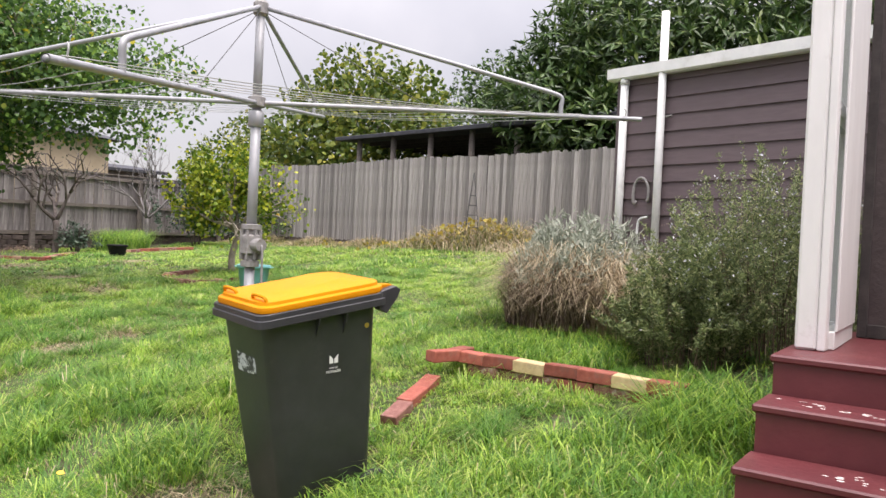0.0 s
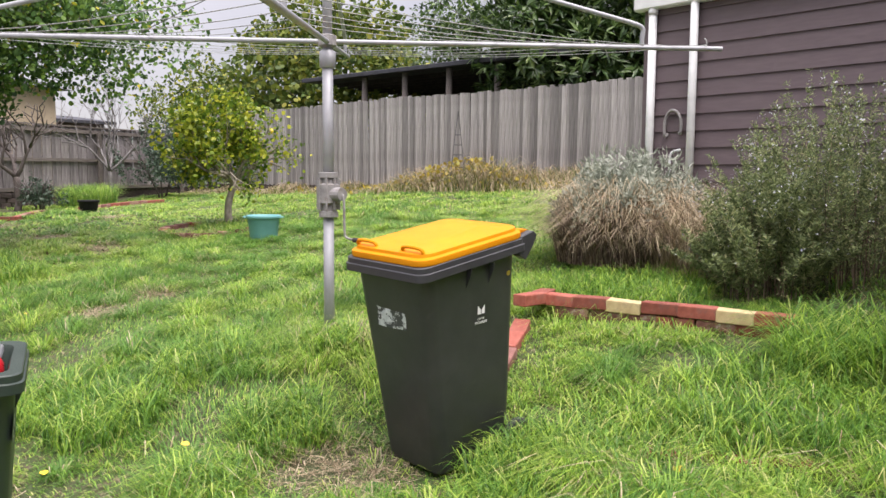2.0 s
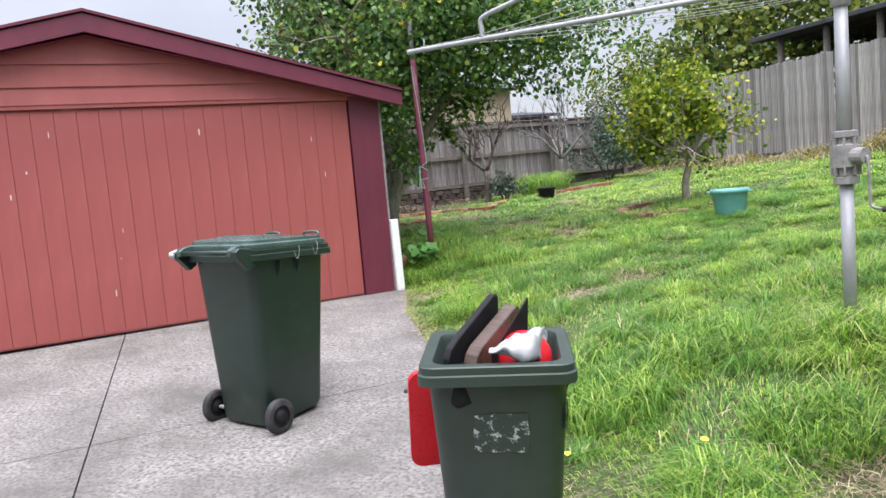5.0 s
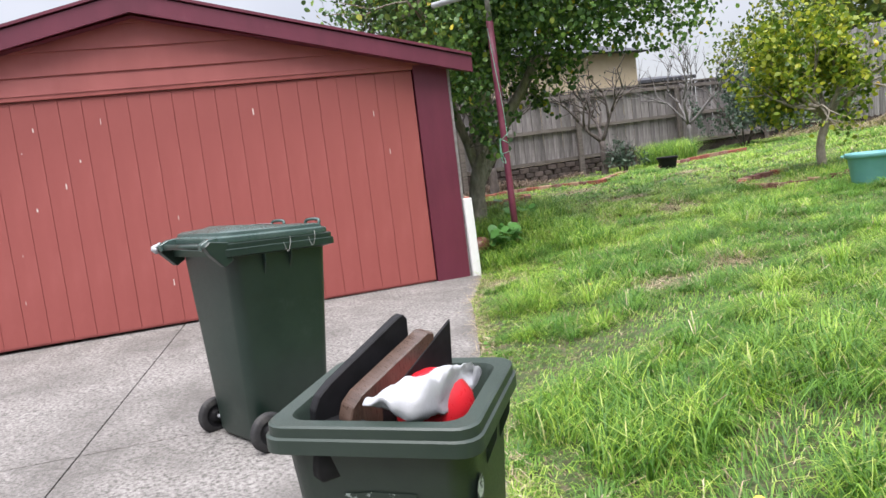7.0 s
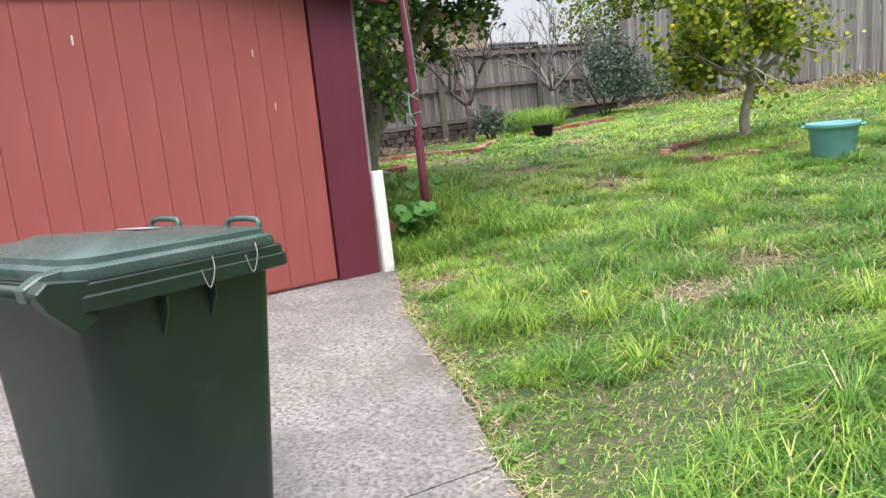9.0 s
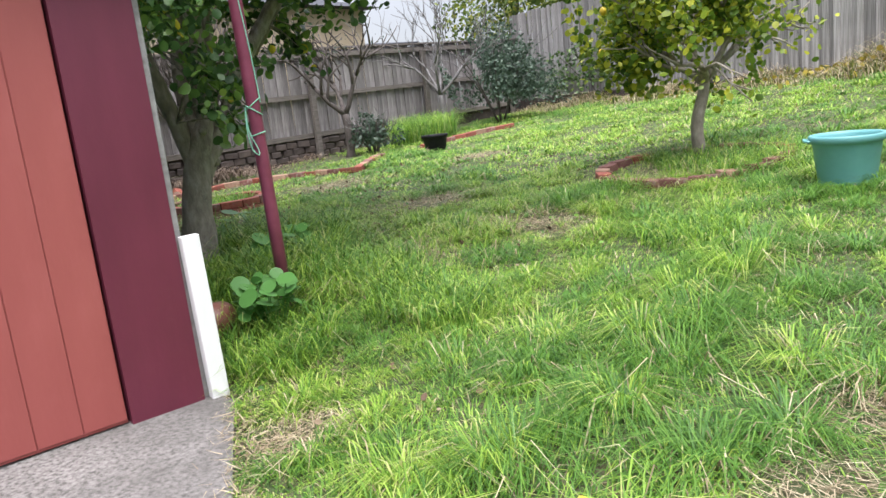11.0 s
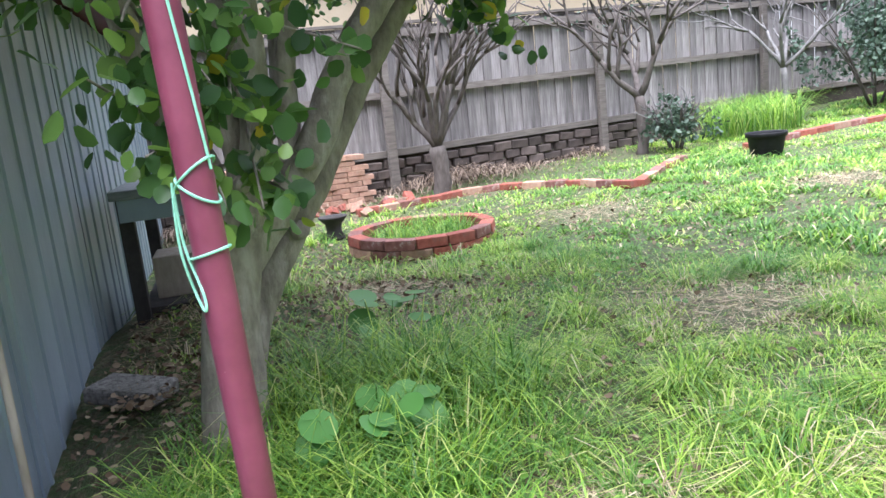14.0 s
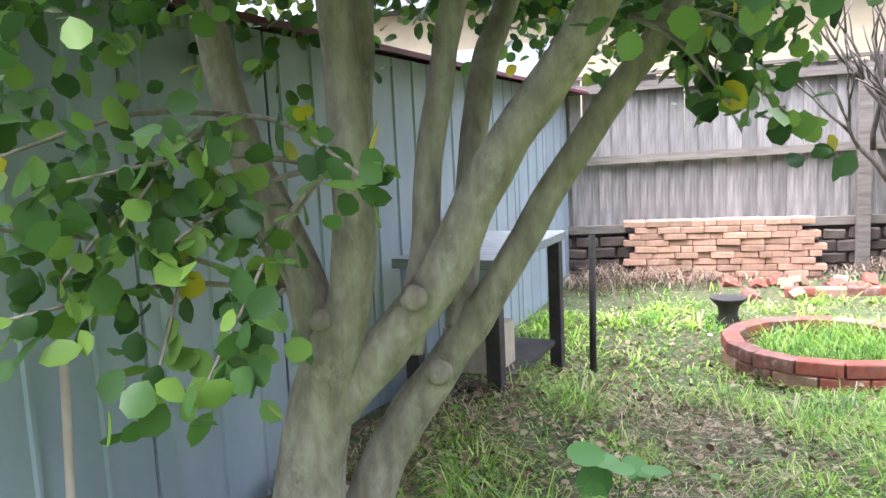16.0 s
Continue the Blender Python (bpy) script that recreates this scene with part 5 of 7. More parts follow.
# ---- loose garden things ----
def leaning_pole():
    a, b = Vector((-6.524, 9.192, 0.45)), Vector((-6.502, 9.102, 2.9))
    p = thing("clothes_prop_pole", Matrix.Translation(a), "maroon painted steel pole leaning, pale green cord tied round it", "pole")
    bm = bmesh.new()
    d = b - a
    tube(bm, [d * t for t in (0, 0.25, 0.5, 0.75, 1)], 0.037, 18)
    part("tube", bm, M_POLE, p, "", True)
    bm = bmesh.new()
    tube(bm, [d * 0.99, d + Vector((0.0, 0.0, 0.45))], 0.028, 14)
    part("upper_tube", bm, M_GALV_DULL, p, "bare grey upper tube", True)
    at = lambda z: d * ((z - a.z) / d.z)
    for z, tilt in ((1.665, 0.03), (1.63, -0.028), (1.5, 0.01)):
        bm = bmesh.new()
        c = at(z)
        tube(bm, [c + Vector((0.041 * math.cos(t), 0.041 * math.sin(t), tilt * math.cos(t - 0.6))) for t in (2 * math.pi * k / 20 for k in range(21))], 0.0033, 6)
        part("cord_loop", bm, M_CORD, p, "pale green cord")
    bm = bmesh.new()
    side = Vector((0.25, -0.97, 0)) * 0.043
    out = Vector((-0.6, -0.8, 0)) * 0.048
    tube(bm, catmull([at(1.65) + out, at(1.58) + out * 1.15, at(1.5) + out * 1.2, at(1.42) + out * 0.95, at(1.385) + side, at(1.42) + side * 0.9, at(1.52) + out * 1.02, at(1.64) + out], 5), 0.0033, 6)
    part("cord_tail", bm, M_CORD, p)
    bm = bmesh.new()
    turn = [at(1.67 + 1.15 * k) + Vector((math.cos(radians(25 - 125 * k)), math.sin(radians(25 - 125 * k)), 0)) * 0.0405 for k in (i / 24 for i in range(25))]
    tube(bm, turn, 0.0033, 6)
    part("cord_line", bm, M_CORD, p)


leaning_pole()


def tub(name, x, y, r, h, mat, label, cat, z=None, wall=0.01, ears=True):
    b = thing(name, pose(x, y, ground_z(x, y) if z is None else z), label, cat)
    bm = bmesh.new()
    lathe(bm, [(0.0, 0.0), (r * 0.76, 0.0), (r * 0.8, 0.015), (r * 0.95, h - 0.05), (r * 0.96, h - 0.048), (r * 1.05, h - 0.045), (r * 1.06, h - 0.01), (r * 1.04, h), (r * 0.95, h - 0.002), (r * 0.93, h - 0.02), (r * 0.75, 0.03), (0.0, 0.028)], 36)
    part("shell", bm, mat, b, "", True)
    if ears:
        for s in (-1, 1):
            bm = bmesh.new()
            tube(bm, catmull([(s * r * 1.04, -0.07, h - 0.03), (s * r * 1.16, -0.05, h - 0.025), (s * r * 1.16, 0.05, h - 0.025), (s * r * 1.04, 0.07, h - 0.03)], 4), 0.009, 8)
            part("handle", bm, mat, b, "", True)
    return b


tub("plastic_tub", -3.4, 10.8, 0.205, 0.31, M_TUB, "round teal plastic tub on the lawn", "tub")
tub("flower_pot", -8.17, 16.1, 0.19, 0.24, M_BLACK, "black plastic pot by the garden edging", "pot", ears=False)
u = thing("garden_urn", pose(-10.45, 12.33, 0.64), "small dark rusty pedestal pot on the soil", "pot")
bm = bmesh.new()
lathe(bm, [(0.0, 0.0), (0.09, 0.0), (0.085, 0.03), (0.065, 0.09), (0.075, 0.15), (0.125, 0.2), (0.13, 0.215), (0.1, 0.21), (0.06, 0.12), (0, 0.1)], 18)
part("bowl", bm, M_DARK_TIMBER, u, "", True)

jar = thing("terracotta_jar", Matrix.Translation((-6.738, 8.803, 0.53)) @ pose(0, 0, 0, 0, 0, 262) @ pose(0, 0, 0, 0, 100, 0) @ Matrix.Scale(0.72, 4), "glazed brown terracotta jar lying on its side in the grass", "jar")
bm = bmesh.new()
lathe(bm, [(0.0, -0.16), (0.07, -0.16), (0.105, -0.12), (0.135, -0.03), (0.13, 0.05), (0.105, 0.1), (0.1, 0.12), (0.112, 0.14), (0.11, 0.155), (0.095, 0.155), (0.09, 0.12), (0.115, 0.04), (0.115, -0.03), (0.07, -0.14), (0, -0.145)], 28)
part("vessel", bm, M_TERRACOTTA, jar, "", True)
bm = bmesh.new()
lathe(bm, [(0.1, 0.128), (0.118, 0.136), (0.121, 0.15), (0.113, 0.163), (0.096, 0.16), (0.092, 0.14)], 28)
part("rim", bm, M_BRICK_RED, jar, "unglazed orange rim", True)


nut = part("fallen_nut", bmesh.new(), M_DARK_TIMBER)
nb = bmesh.new()
bmesh.ops.create_icosphere(nb, subdivisions=2, radius=0.013)
for v in nb.verts:
    v.co *= 1 + 0.2 * noise.noise(v.co * 90)
nb.to_mesh(nut.data)
nb.free()
nut.location = (-4.30, 5.45, paving(-4.30, 5.45) + 0.011)
tagged(nut, "small dark seed pod lying on the concrete", "seed pod")


def side_bench():
    """Old bench and posts at the far end of the garage wall."""
    b = thing("potting_bench", GARAGE_M @ pose(0.45, 3.05, 0), "old weathered potting bench with dark legs beside the garage wall", "bench")
    bm = bmesh.new()
    span_box(bm, 0.0, 0.55, 0.0, 1.25, 1.42, 1.47, 0.004)
    part("top", bm, M_BENCH, b)
    bm = bmesh.new()
    span_box(bm, 0.03, 0.52, 0.03, 0.06, 1.3, 1.418, 0.003)
    part("front_rail", bm, M_SHEET, b, "blue-grey painted rail")
    for x, y in ((0.02, 0.04), (0.46, 0.04), (0.02, 1.1), (0.46, 1.1)):
        bm = bmesh.new()
        span_box(bm, x, x + 0.075, y + 0.02, y + 0.095, 0.45, 1.418, 0.004)
        part("leg", bm, M_DARK_TIMBER, b)
    bm = bmesh.new()
    span_box(bm, 0.05, 0.5, 0.1, 1.1, 0.78, 0.815, 0.003)
    part("shelf", bm, M_DARK_TIMBER, b)
    s = thing("cardboard_box", GARAGE_M @ pose(0.72, 3.5, 0.815), "battered pale box on the bench shelf", "box")
    bm = bmesh.new()
    box(bm, (0.3, 0.3, 0.24), (0, 0, 0.12), 0.006)
    part("carton", bm, M_STICK, s)
    t = part("concrete_block", box(bmesh.new(), (0.34, 0.2, 0.07), (0, 0, 0), 0.012), M_CONC, None)
    t.matrix_world = pose(-8.2, 9.55, 0.7, 0, 3, 28)
    tagged(t, "loose concrete block lying beside the garage wall", "block")
    k = part("garden_stake", tube(bmesh.new(), [(-7.43, 8.93, 0.42), (-7.51, 8.96, 1.52)], 0.013, 10), M_STICK, None, "", True)
    tagged(k, "pale wooden stake leaning on the steel wall", "stake")
    k = part("garden_stake", tube(bmesh.new(), [(-9.65, 11.1, 0.55), (-9.68, 11.12, 1.45)], 0.022, 8), M_DARK_TIMBER, None, "", True)
    tagged(k, "dark upright timber stake near the bench", "stake")
    l = part("leaf_pile_soil", lathe(bmesh.new(), [(0.0, 0.3), (0.25, 0.27), (0.5, 0.17), (0.75, 0.06), (0.95, -0.06)], 24), M_SOIL, None, "", True)
    l.matrix_world = Matrix.Translation((-7.85, 9.3, 0.36)) @ pose(0, 0, 0, 0, 0, 150) @ Matrix.Diagonal((1.35, 0.42, 0.9, 1))
    tagged(l, "bare mounded soil with leaf litter along the garage wall", "soil", kind="structure")


side_bench()


def carport():
    """Open dark shelter behind the back fence."""
    d = Vector((0.79, -0.613))
    c = thing("carport", pose(-4.3, 21.2, 0, 0, 0, math.degrees(math.atan2(d.y, d.x))), "dark open shelter with timber posts behind the back fence", "carport")
    for i in range(5):
        bm = bmesh.new()
        tube(bm, [(i * 1.33, 0, 1.2), (i * 1.33, 0, 4.13)], 0.075, 10)
        part("post", bm, M_RAIL, c, "", True)
    bm = bmesh.new()
    box(bm, (8.6, 3.6, 0.1), (3.6, 1.5, 4.2), 0.01, Matrix.Rotation(radians(3), 4, 'X'))
    part("roof", bm, M_ROOF, c)
    bm = bmesh.new()
    span_box(bm, -0.3, 8.0, 3.0, 3.1, 1.2, 4.1)
    part("back_panel", bm, M_DARK_TIMBER, c)
    for i in range(6):
        bm = bmesh.new()
        span_box(bm, -0.3, 8.0, 0.6 + i * 0.4, 0.64 + i * 0.4, 4.0, 4.1)
        part("rafter", bm, M_DARK_TIMBER, c)


carport()


def neighbour():
    h = thing("neighbour_house", pose(-14.8, 16.9, 0, 0, 0, 71.6), "cream rendered neighbouring house with a dark roof beyond the fence", "house")
    bm = bmesh.new()
    span_box(bm, -9, 6.9, 0, 7, 0.5, 4.1)
    part("wall", bm, M_RENDER, h)
    bm = bmesh.new()
    v = [bm.verts.new(p) for p in ((-9.4, -0.4, 4.08), (7.2, -0.4, 4.08), (7.2, 7.4, 4.08), (-9.4, 7.4, 4.08), (-6, 3.5, 5.3), (4, 3.5, 5.3))]
    for q in ((0, 1, 5, 4), (1, 2, 5), (2, 3, 4, 5), (3, 0, 4), (3, 2, 1, 0)):
        bm.faces.new([v[i] for i in q])
    part("roof", bm, M_ROOF, h)
    s = thing("neighbour_shed", pose(-15.5, 27.5, 0, 0, 0, 50), "low grey roofed shed beyond the corner of the fences", "shed")
    bm = bmesh.new()
    span_box(bm, -2.4, 2.4, 0, 3, 0.8, 3.6)
    part("wall", bm, M_BOARD, s)
    bm = bmesh.new()
    box(bm, (5.4, 3.8, 0.12), (0, 1.5, 3.75), 0.01, Matrix.Rotation(radians(6), 4, 'X'))
    part("roof", bm, M_ROOF, s)


neighbour()


def obelisk():
    o = thing("garden_obelisk", pose(-0.95, 16.75, 1.3), "thin black wire garden obelisk against the fence", "trellis")
    for s in ((1, 1), (1, -1), (-1, 1), (-1, -1)):
        bm = bmesh.new()
        tube(bm, [(0.17 * s[0], 0.17 * s[1], 0), (0.08 * s[0], 0.08 * s[1], 0.95), (0.0, 0.0, 1.62)], 0.008, 6)
        part("upright", bm, M_DARK_WIRE, o)
    for k, z in enumerate((0.5, 0.75, 0.95, 1.15)):
        w = 0.17 - 0.09 * z / 0.95 if z < 0.95 else 0.08 * (1.62 - z) / 0.67
        for a in range(4):
            bm = bmesh.new()
            q = [(w, w), (-w, w), (-w, -w), (w, -w)]
            tube(bm, [(*q[a], z), (*q[(a + 1) % 4], z)], 0.006, 5)
            part("hoop", bm, M_DARK_WIRE, o)


obelisk()


# ---- plants: scattering helpers ----
def unit(a):
    return a / np.maximum(np.linalg.norm(a, axis=-1, keepdims=True), 1e-9)


OVAL = (np.array([(0, 0, 0), (0.27, 0.18, 0.05), (0.42, 0.48, 0.07), (0.30, 0.82, 0.03), (0, 1.0, -0.06), (-0.30, 0.82, 0.03), (-0.42, 0.48, 0.07), (-0.27, 0.18, 0.05), (0, 0.5, -0.02)]), np.array([(k, (k + 1) % 8, 8) for k in range(8)]))
LANCE = (np.array([(0, 0, 0), (0.13, 0.45, 0.03), (0, 1.0, -0.1), (-0.13, 0.45, 0.03)]), np.array([(0, 1, 2), (0, 2, 3)]))
SMALL = (np.array([(0, 0, 0), (0.28, 0.5, 0.05), (0, 1.0, -0.04), (-0.28, 0.5, 0.05)]), np.array([(0, 1, 2), (0, 2, 3)]))
ROUND = (np.array([(0, 0, 0)] + [(0.5 * math.cos(a), 0.5 * math.sin(a), 0.05) for a in (2 * math.pi * k / 11 for k in range(11))]), np.array([(0, 1 + k, 1 + (k + 1) % 11) for k in range(11)]))


def scatter(template, pos, size, axis, normal):
    """Copies of a small template at pos, its y along axis and its z along normal."""
    tv, tf = template
    a = unit(axis)
    n = unit(normal - a * (normal * a).sum(-1, keepdims=True))
    s = np.cross(a, n)
    size = np.broadcast_to(np.asarray(size, float), (len(pos),))
    v = pos[:, None, :] + size[:, None, None] * (tv[None, :, 0:1] * s[:, None, :] + tv[None, :, 1:2] * a[:, None, :] + tv[None, :, 2:3] * n[:, None, :])
    f = tf[None] + (np.arange(len(pos)) * len(tv))[:, None, None]
    return v.reshape(-1, 3), f.reshape(-1, 3)


def leaves(rng, template, pos, size, up=0.6, droop=0.3, out=None):
    n = len(pos)
    axis = rng.normal(size=(n, 3))
    axis[:, 2] -= droop
    if out is not None:
        axis += out
    normal = rng.normal(size=(n, 3)) * 0.7
    normal[:, 2] += up
    return scatter(template, pos, size * rng.uniform(0.65, 1.25, n), axis, normal)


def blades(rng, x, y, z, h, w, lean=0.45, head=None, short=False):
    """Bent grass blades, tapering; short ones have one bend instead of two."""
    n = len(x)
    ang = rng.uniform(0, 2 * np.pi, n) if head is None else head + rng.normal(0, 0.7, n)
    l = np.abs(rng.normal(lean, 0.25, n))
    d = np.stack([np.cos(ang), np.sin(ang), np.zeros(n)], -1)
    s = np.stack([-np.sin(ang), np.cos(ang), np.zeros(n)], -1) * (w / 2)[:, None]
    p = np.stack([x, y, z], -1)
    up = np.array([0, 0, 1.0])
    m1 = p + d * (h * l * 0.22)[:, None] + up * (h * 0.5)[:, None]
    m2 = p + d * (h * l * 0.62)[:, None] + up * (h * (0.86 - 0.12 * l))[:, None]
    tip = p + d * (h * l * 1.12)[:, None] + up * (h * (1.0 - 0.42 * l))[:, None]
    if short:
        m3 = p + d * (h * l * 0.38)[:, None] + up * (h * 0.66)[:, None]
        v = np.stack([p - s, p + s, m3 - s * 0.8, m3 + s * 0.8, tip], 1).reshape(-1, 3)
        f = np.array([(0, 1, 3), (0, 3, 2), (2, 3, 4)])[None] + (np.arange(n) * 5)[:, None, None]
        return v, f.reshape(-1, 3)
    v = np.stack([p - s, p + s, m1 - s * 0.85, m1 + s * 0.85, m2 - s * 0.5, m2 + s * 0.5, tip], 1).reshape(-1, 3)
    o = (np.arange(n) * 7)[:, None, None]
    f = np.array([(0, 1, 3), (0, 3, 2), (2, 3, 5), (2, 5, 4), (4, 5, 6)])[None] + o
    return v, f.reshape(-1, 3)


def join(*lots):
    vs, fs, o = [], [], 0
    for v, f in lots:
        vs.append(v)
        fs.append(f + o)
        o += len(v)
    return np.concatenate(vs), np.concatenate(fs)


def wave(x, y, k, seed):
    """Soft patchiness over the ground, 0 to 1."""
    r = np.random.default_rng(seed)
    t = np.zeros_like(x)
    for _ in range(7):
        a, f, p = r.uniform(0, 2 * np.pi), k * r.uniform(0.6, 1.7), r.uniform(0, 6.28)
        t += np.sin(f * (x * np.cos(a) + y * np.sin(a)) + p)
    return np.clip(0.5 + t / 6.5, 0, 1)


# dry, mown-off or bare patches of the lawn: x, y, radius
BARE = [(-1.6, 4.95, 0.36), (-0.92, 4.05, 0.4), (-0.2, 4.6, 0.22), (-5.75, 8.0, 0.2), (-6.6, 11.7, 0.55), (-6.06, 9.89, 0.36), (-5.31, 10.48, 0.4), (-8.6, 13.6, 0.5), (-1.5, 6.45, 0.35), (-3.87, 7.47, 0.26), (-3.65, 7.98, 0.2), (-7.9, 10.9, 0.4), (-8.6, 11.3, 0.6), (-0.4, 3.6, 0.3), (-7.0, 14.6, 0.4), (0.26, 5.08, 0.22), (-8.9, 9.9, 0.7), (-4.4, 12.0, 0.55)]
FENCE_A, FENCE_D = np.array((-13.4, 9.09)), np.array((0.316, 0.949))


def lawn_mask(x, y):
    """Where grass grows: inside the fences, off the concrete, garage, steps and shed."""
    left = (x - FENCE_A[0]) * 0.949 - (y - FENCE_A[1]) * 0.316 > 0.15
    back = (x - 1.07) * 0.613 + (y - 15.8) * 0.79 < -0.2
    gx_ = (x - GARAGE_AT.x) * GARAGE_DIR.x + (y - GARAGE_AT.y) * GARAGE_DIR.y
    gy_ = (x - GARAGE_AT.x) * -GARAGE_DIR.y + (y - GARAGE_AT.y) * GARAGE_DIR.x
    garage_ = (gx_ < 0.45) & (gy_ > -0.05)
    px = (x - 1.109) * 0.87 - (y - 4.902) * 0.493
    py = (x - 1.109) * 0.493 + (y - 4.902) * 0.87
    steps = (px > -0.03) & (py > -1.22) & (py < 6)
    sx = (x - 1.0) * 0.69 + (y - 9.55) * 0.72
    shed_ = (sx > -0.15) & (x > 0.9)
    return left & back & ~garage_ & ~steps & ~shed_ & ~in_poly(x, y, DRIVE)


def patch(x, y, spots):
    t = np.zeros_like(x)
    for cx, cy, r in spots:
        t = np.maximum(t, np.exp(-(((x - cx) ** 2 + (y - cy) ** 2) / (0.62 * r * r * (0.45 + 1.1 * wave(x, y, 6, 9)))) ** 1.5))
    return t


def lawn():
    rng = np.random.default_rng(11)
    lots, dark, straw = [], [], []
    for x0, x1, y0, y1, density, width in ((-9.0, 1.3, 2.6, 12.5, 7600, 0.0052), (-3.0, 2.0, 0.5, 2.6, 700, 0.007), (-13.5, -9.0, 9.0, 18.0, 1800, 0.011), (-9.0, 3.0, 12.5, 22.5, 1500, 0.013), (1.3, 3.2, 5.0, 12.5, 800, 0.008)):
        n = int((x1 - x0) * (y1 - y0) * density)
        x, y = rng.uniform(x0, x1, n), rng.uniform(y0, y1, n)
        m = int((x1 - x0) * (y1 - y0) * 17)
        cx, cy, vigour = rng.uniform(x0, x1, m), rng.uniform(y0, y1, m), rng.uniform(0.75, 1.75, m) ** 1.2
        own = rng.integers(0, m, n)
        tufted = rng.random(n) < 0.52
        wide = rng.uniform(0.035, 0.085, m)[own]
        x = np.where(tufted, cx[own] + rng.normal(0, 1, n) * wide, x)
        y = np.where(tufted, cy[own] + rng.normal(0, 1, n) * wide, y)
        spread = np.arctan2(y - cy[own], x - cx[own])
        lush = np.where(tufted, vigour[own], 0.7)
        tone = np.where(tufted, (own % 17) / 17, rng.random(n))
        dry = patch(x, y, BARE)
        soil = np.exp(-(((x + 10.9) ** 2 + (y - 14.4) ** 2) / 2.6))
        soil = np.maximum(soil, 0.82 * np.exp(-(((x + 9.2) / 1.45) ** 2 + ((y - 11.2) / 1.1) ** 2) ** 1.5))
        along, away = (x + 13.4) * 0.316 + (y - 9.09) * 0.949, (x + 13.4) * 0.949 - (y - 9.09) * 0.316
        soil = np.maximum(soil, np.clip((1.35 - away) * 3, 0, 1) * np.clip((9.0 - along) * 2, 0, 1))
        wall = np.exp(-(((x + 7.9) ** 2 + (y - 9.5) ** 2) / 0.55))
        keep = lawn_mask(x, y) & (rng.random(n) > 0.86 * dry) & (rng.random(n) > 0.9 * np.maximum(soil, wall)) & (rng.random(n) < 0.7 + 0.3 * wave(x, y, 5, 3))
        x, y, dry, spread, lush, tone, tufted = x[keep], y[keep], dry[keep], spread[keep], lush[keep], tone[keep], tufted[keep]
        z = land(x, y) - 0.006
        edge = np.clip(edge_gap(x, y) / 0.35, 0.5, 1)
        tall = (0.046 + 0.055 * wave(x, y, 2.2, 5) ** 1.5 + 0.03 * (wave(x, y, 7, 8) > 0.66)) * np.clip(1.35 - 0.05 * y, 0.6, 1)
        h = tall * rng.uniform(0.55, 1.3, len(x)) * lush * edge * (1 - 0.45 * dry)
        w = width * rng.uniform(0.6, 1.3, len(x))
        pick = rng.random(len(x))
        shade = (pick < 0.1) | (tone < 0.2 + 0.4 * (wave(x, y, 1.3, 21) > 0.62))
        brown = (rng.random(len(x)) < 0.05 + 0.5 * dry)
        head = np.where(tufted, spread, 6 * wave(x, y, 1.2, 31))
        for sel, bag in ((~shade & ~brown, lots), (shade & ~brown, dark), (brown, straw)):
            bag.append(blades(rng, x[sel], y[sel], z[sel], h[sel], w[sel], 1.45 if bag is not straw else 1.6, head[sel], True))
    # long unmown tufts
    tufts = [(-0.75, 4.6, 0.2, 0.17), (-0.5, 4.75, 0.24, 0.16), (-0.95, 4.5, 0.13, 0.14), (1.0, 5.45, 0.3, 0.34), (1.15, 5.2, 0.2, 0.3), (0.85, 5.3, 0.22, 0.26), (-1.75, 6.1, 0.15, 0.2), (-7.25, 10.05, 0.35, 0.42), (-7.05, 10.3, 0.35, 0.36), (-6.75, 9.75, 0.3, 0.32), (-7.1, 9.42, 0.28, 0.32), (-6.95, 9.2, 0.25, 0.26), (-6.75, 9.0, 0.2, 0.2), (-0.82, 4.82, 0.16, 0.2), (-0.68, 4.95, 0.18, 0.22), (-6.6, 9.45, 0.3, 0.24), (-6.3, 8.75, 0.3, 0.2), (-5.75, 9.2, 0.25, 0.2), (-5.4, 9.0, 0.22, 0.2), (-3.4, 5.6, 0.3, 0.2), (-2.9, 5.4, 0.3, 0.22), (-2.6, 6.0, 0.3, 0.18), (-4.3, 10.0, 0.3, 0.14), (-1.9, 5.2, 0.25, 0.2), (-2.15, 4.6, 0.2, 0.2), (-9.2, 18.2, 0.6, 0.55), (-9.5, 12.5, 0.4, 0.2), (-4.1, 12.2, 0.6, 0.14), (-0.2, 4.9, 0.4, 0.16), (0.5, 5.0, 0.5, 0.2), (0.3, 6.9, 0.5, 0.2), (-0.2, 7.1, 0.4, 0.2), (-6.9, 8.75, 0.25, 0.16), (-6.1, 9.6, 0.3, 0.2)]
    for cx, cy, r, hh in tufts:
        n = int(2600 * r)
        a, q = rng.uniform(0, 2 * np.pi, n), r * np.sqrt(rng.random(n))
        x, y = cx + q * np.cos(a), cy + q * np.sin(a)
        h = hh * rng.uniform(0.5, 1.2, n)
        w = np.full(n, 0.007) * rng.uniform(0.7, 1.3, n)
        k = rng.random(n) < 0.5
        for sel, bag in ((k, lots), (~k, dark)):
            bag.append(blades(rng, x[sel], y[sel], land(x[sel], y[sel]) - 0.005, h[sel], w[sel], 0.95))
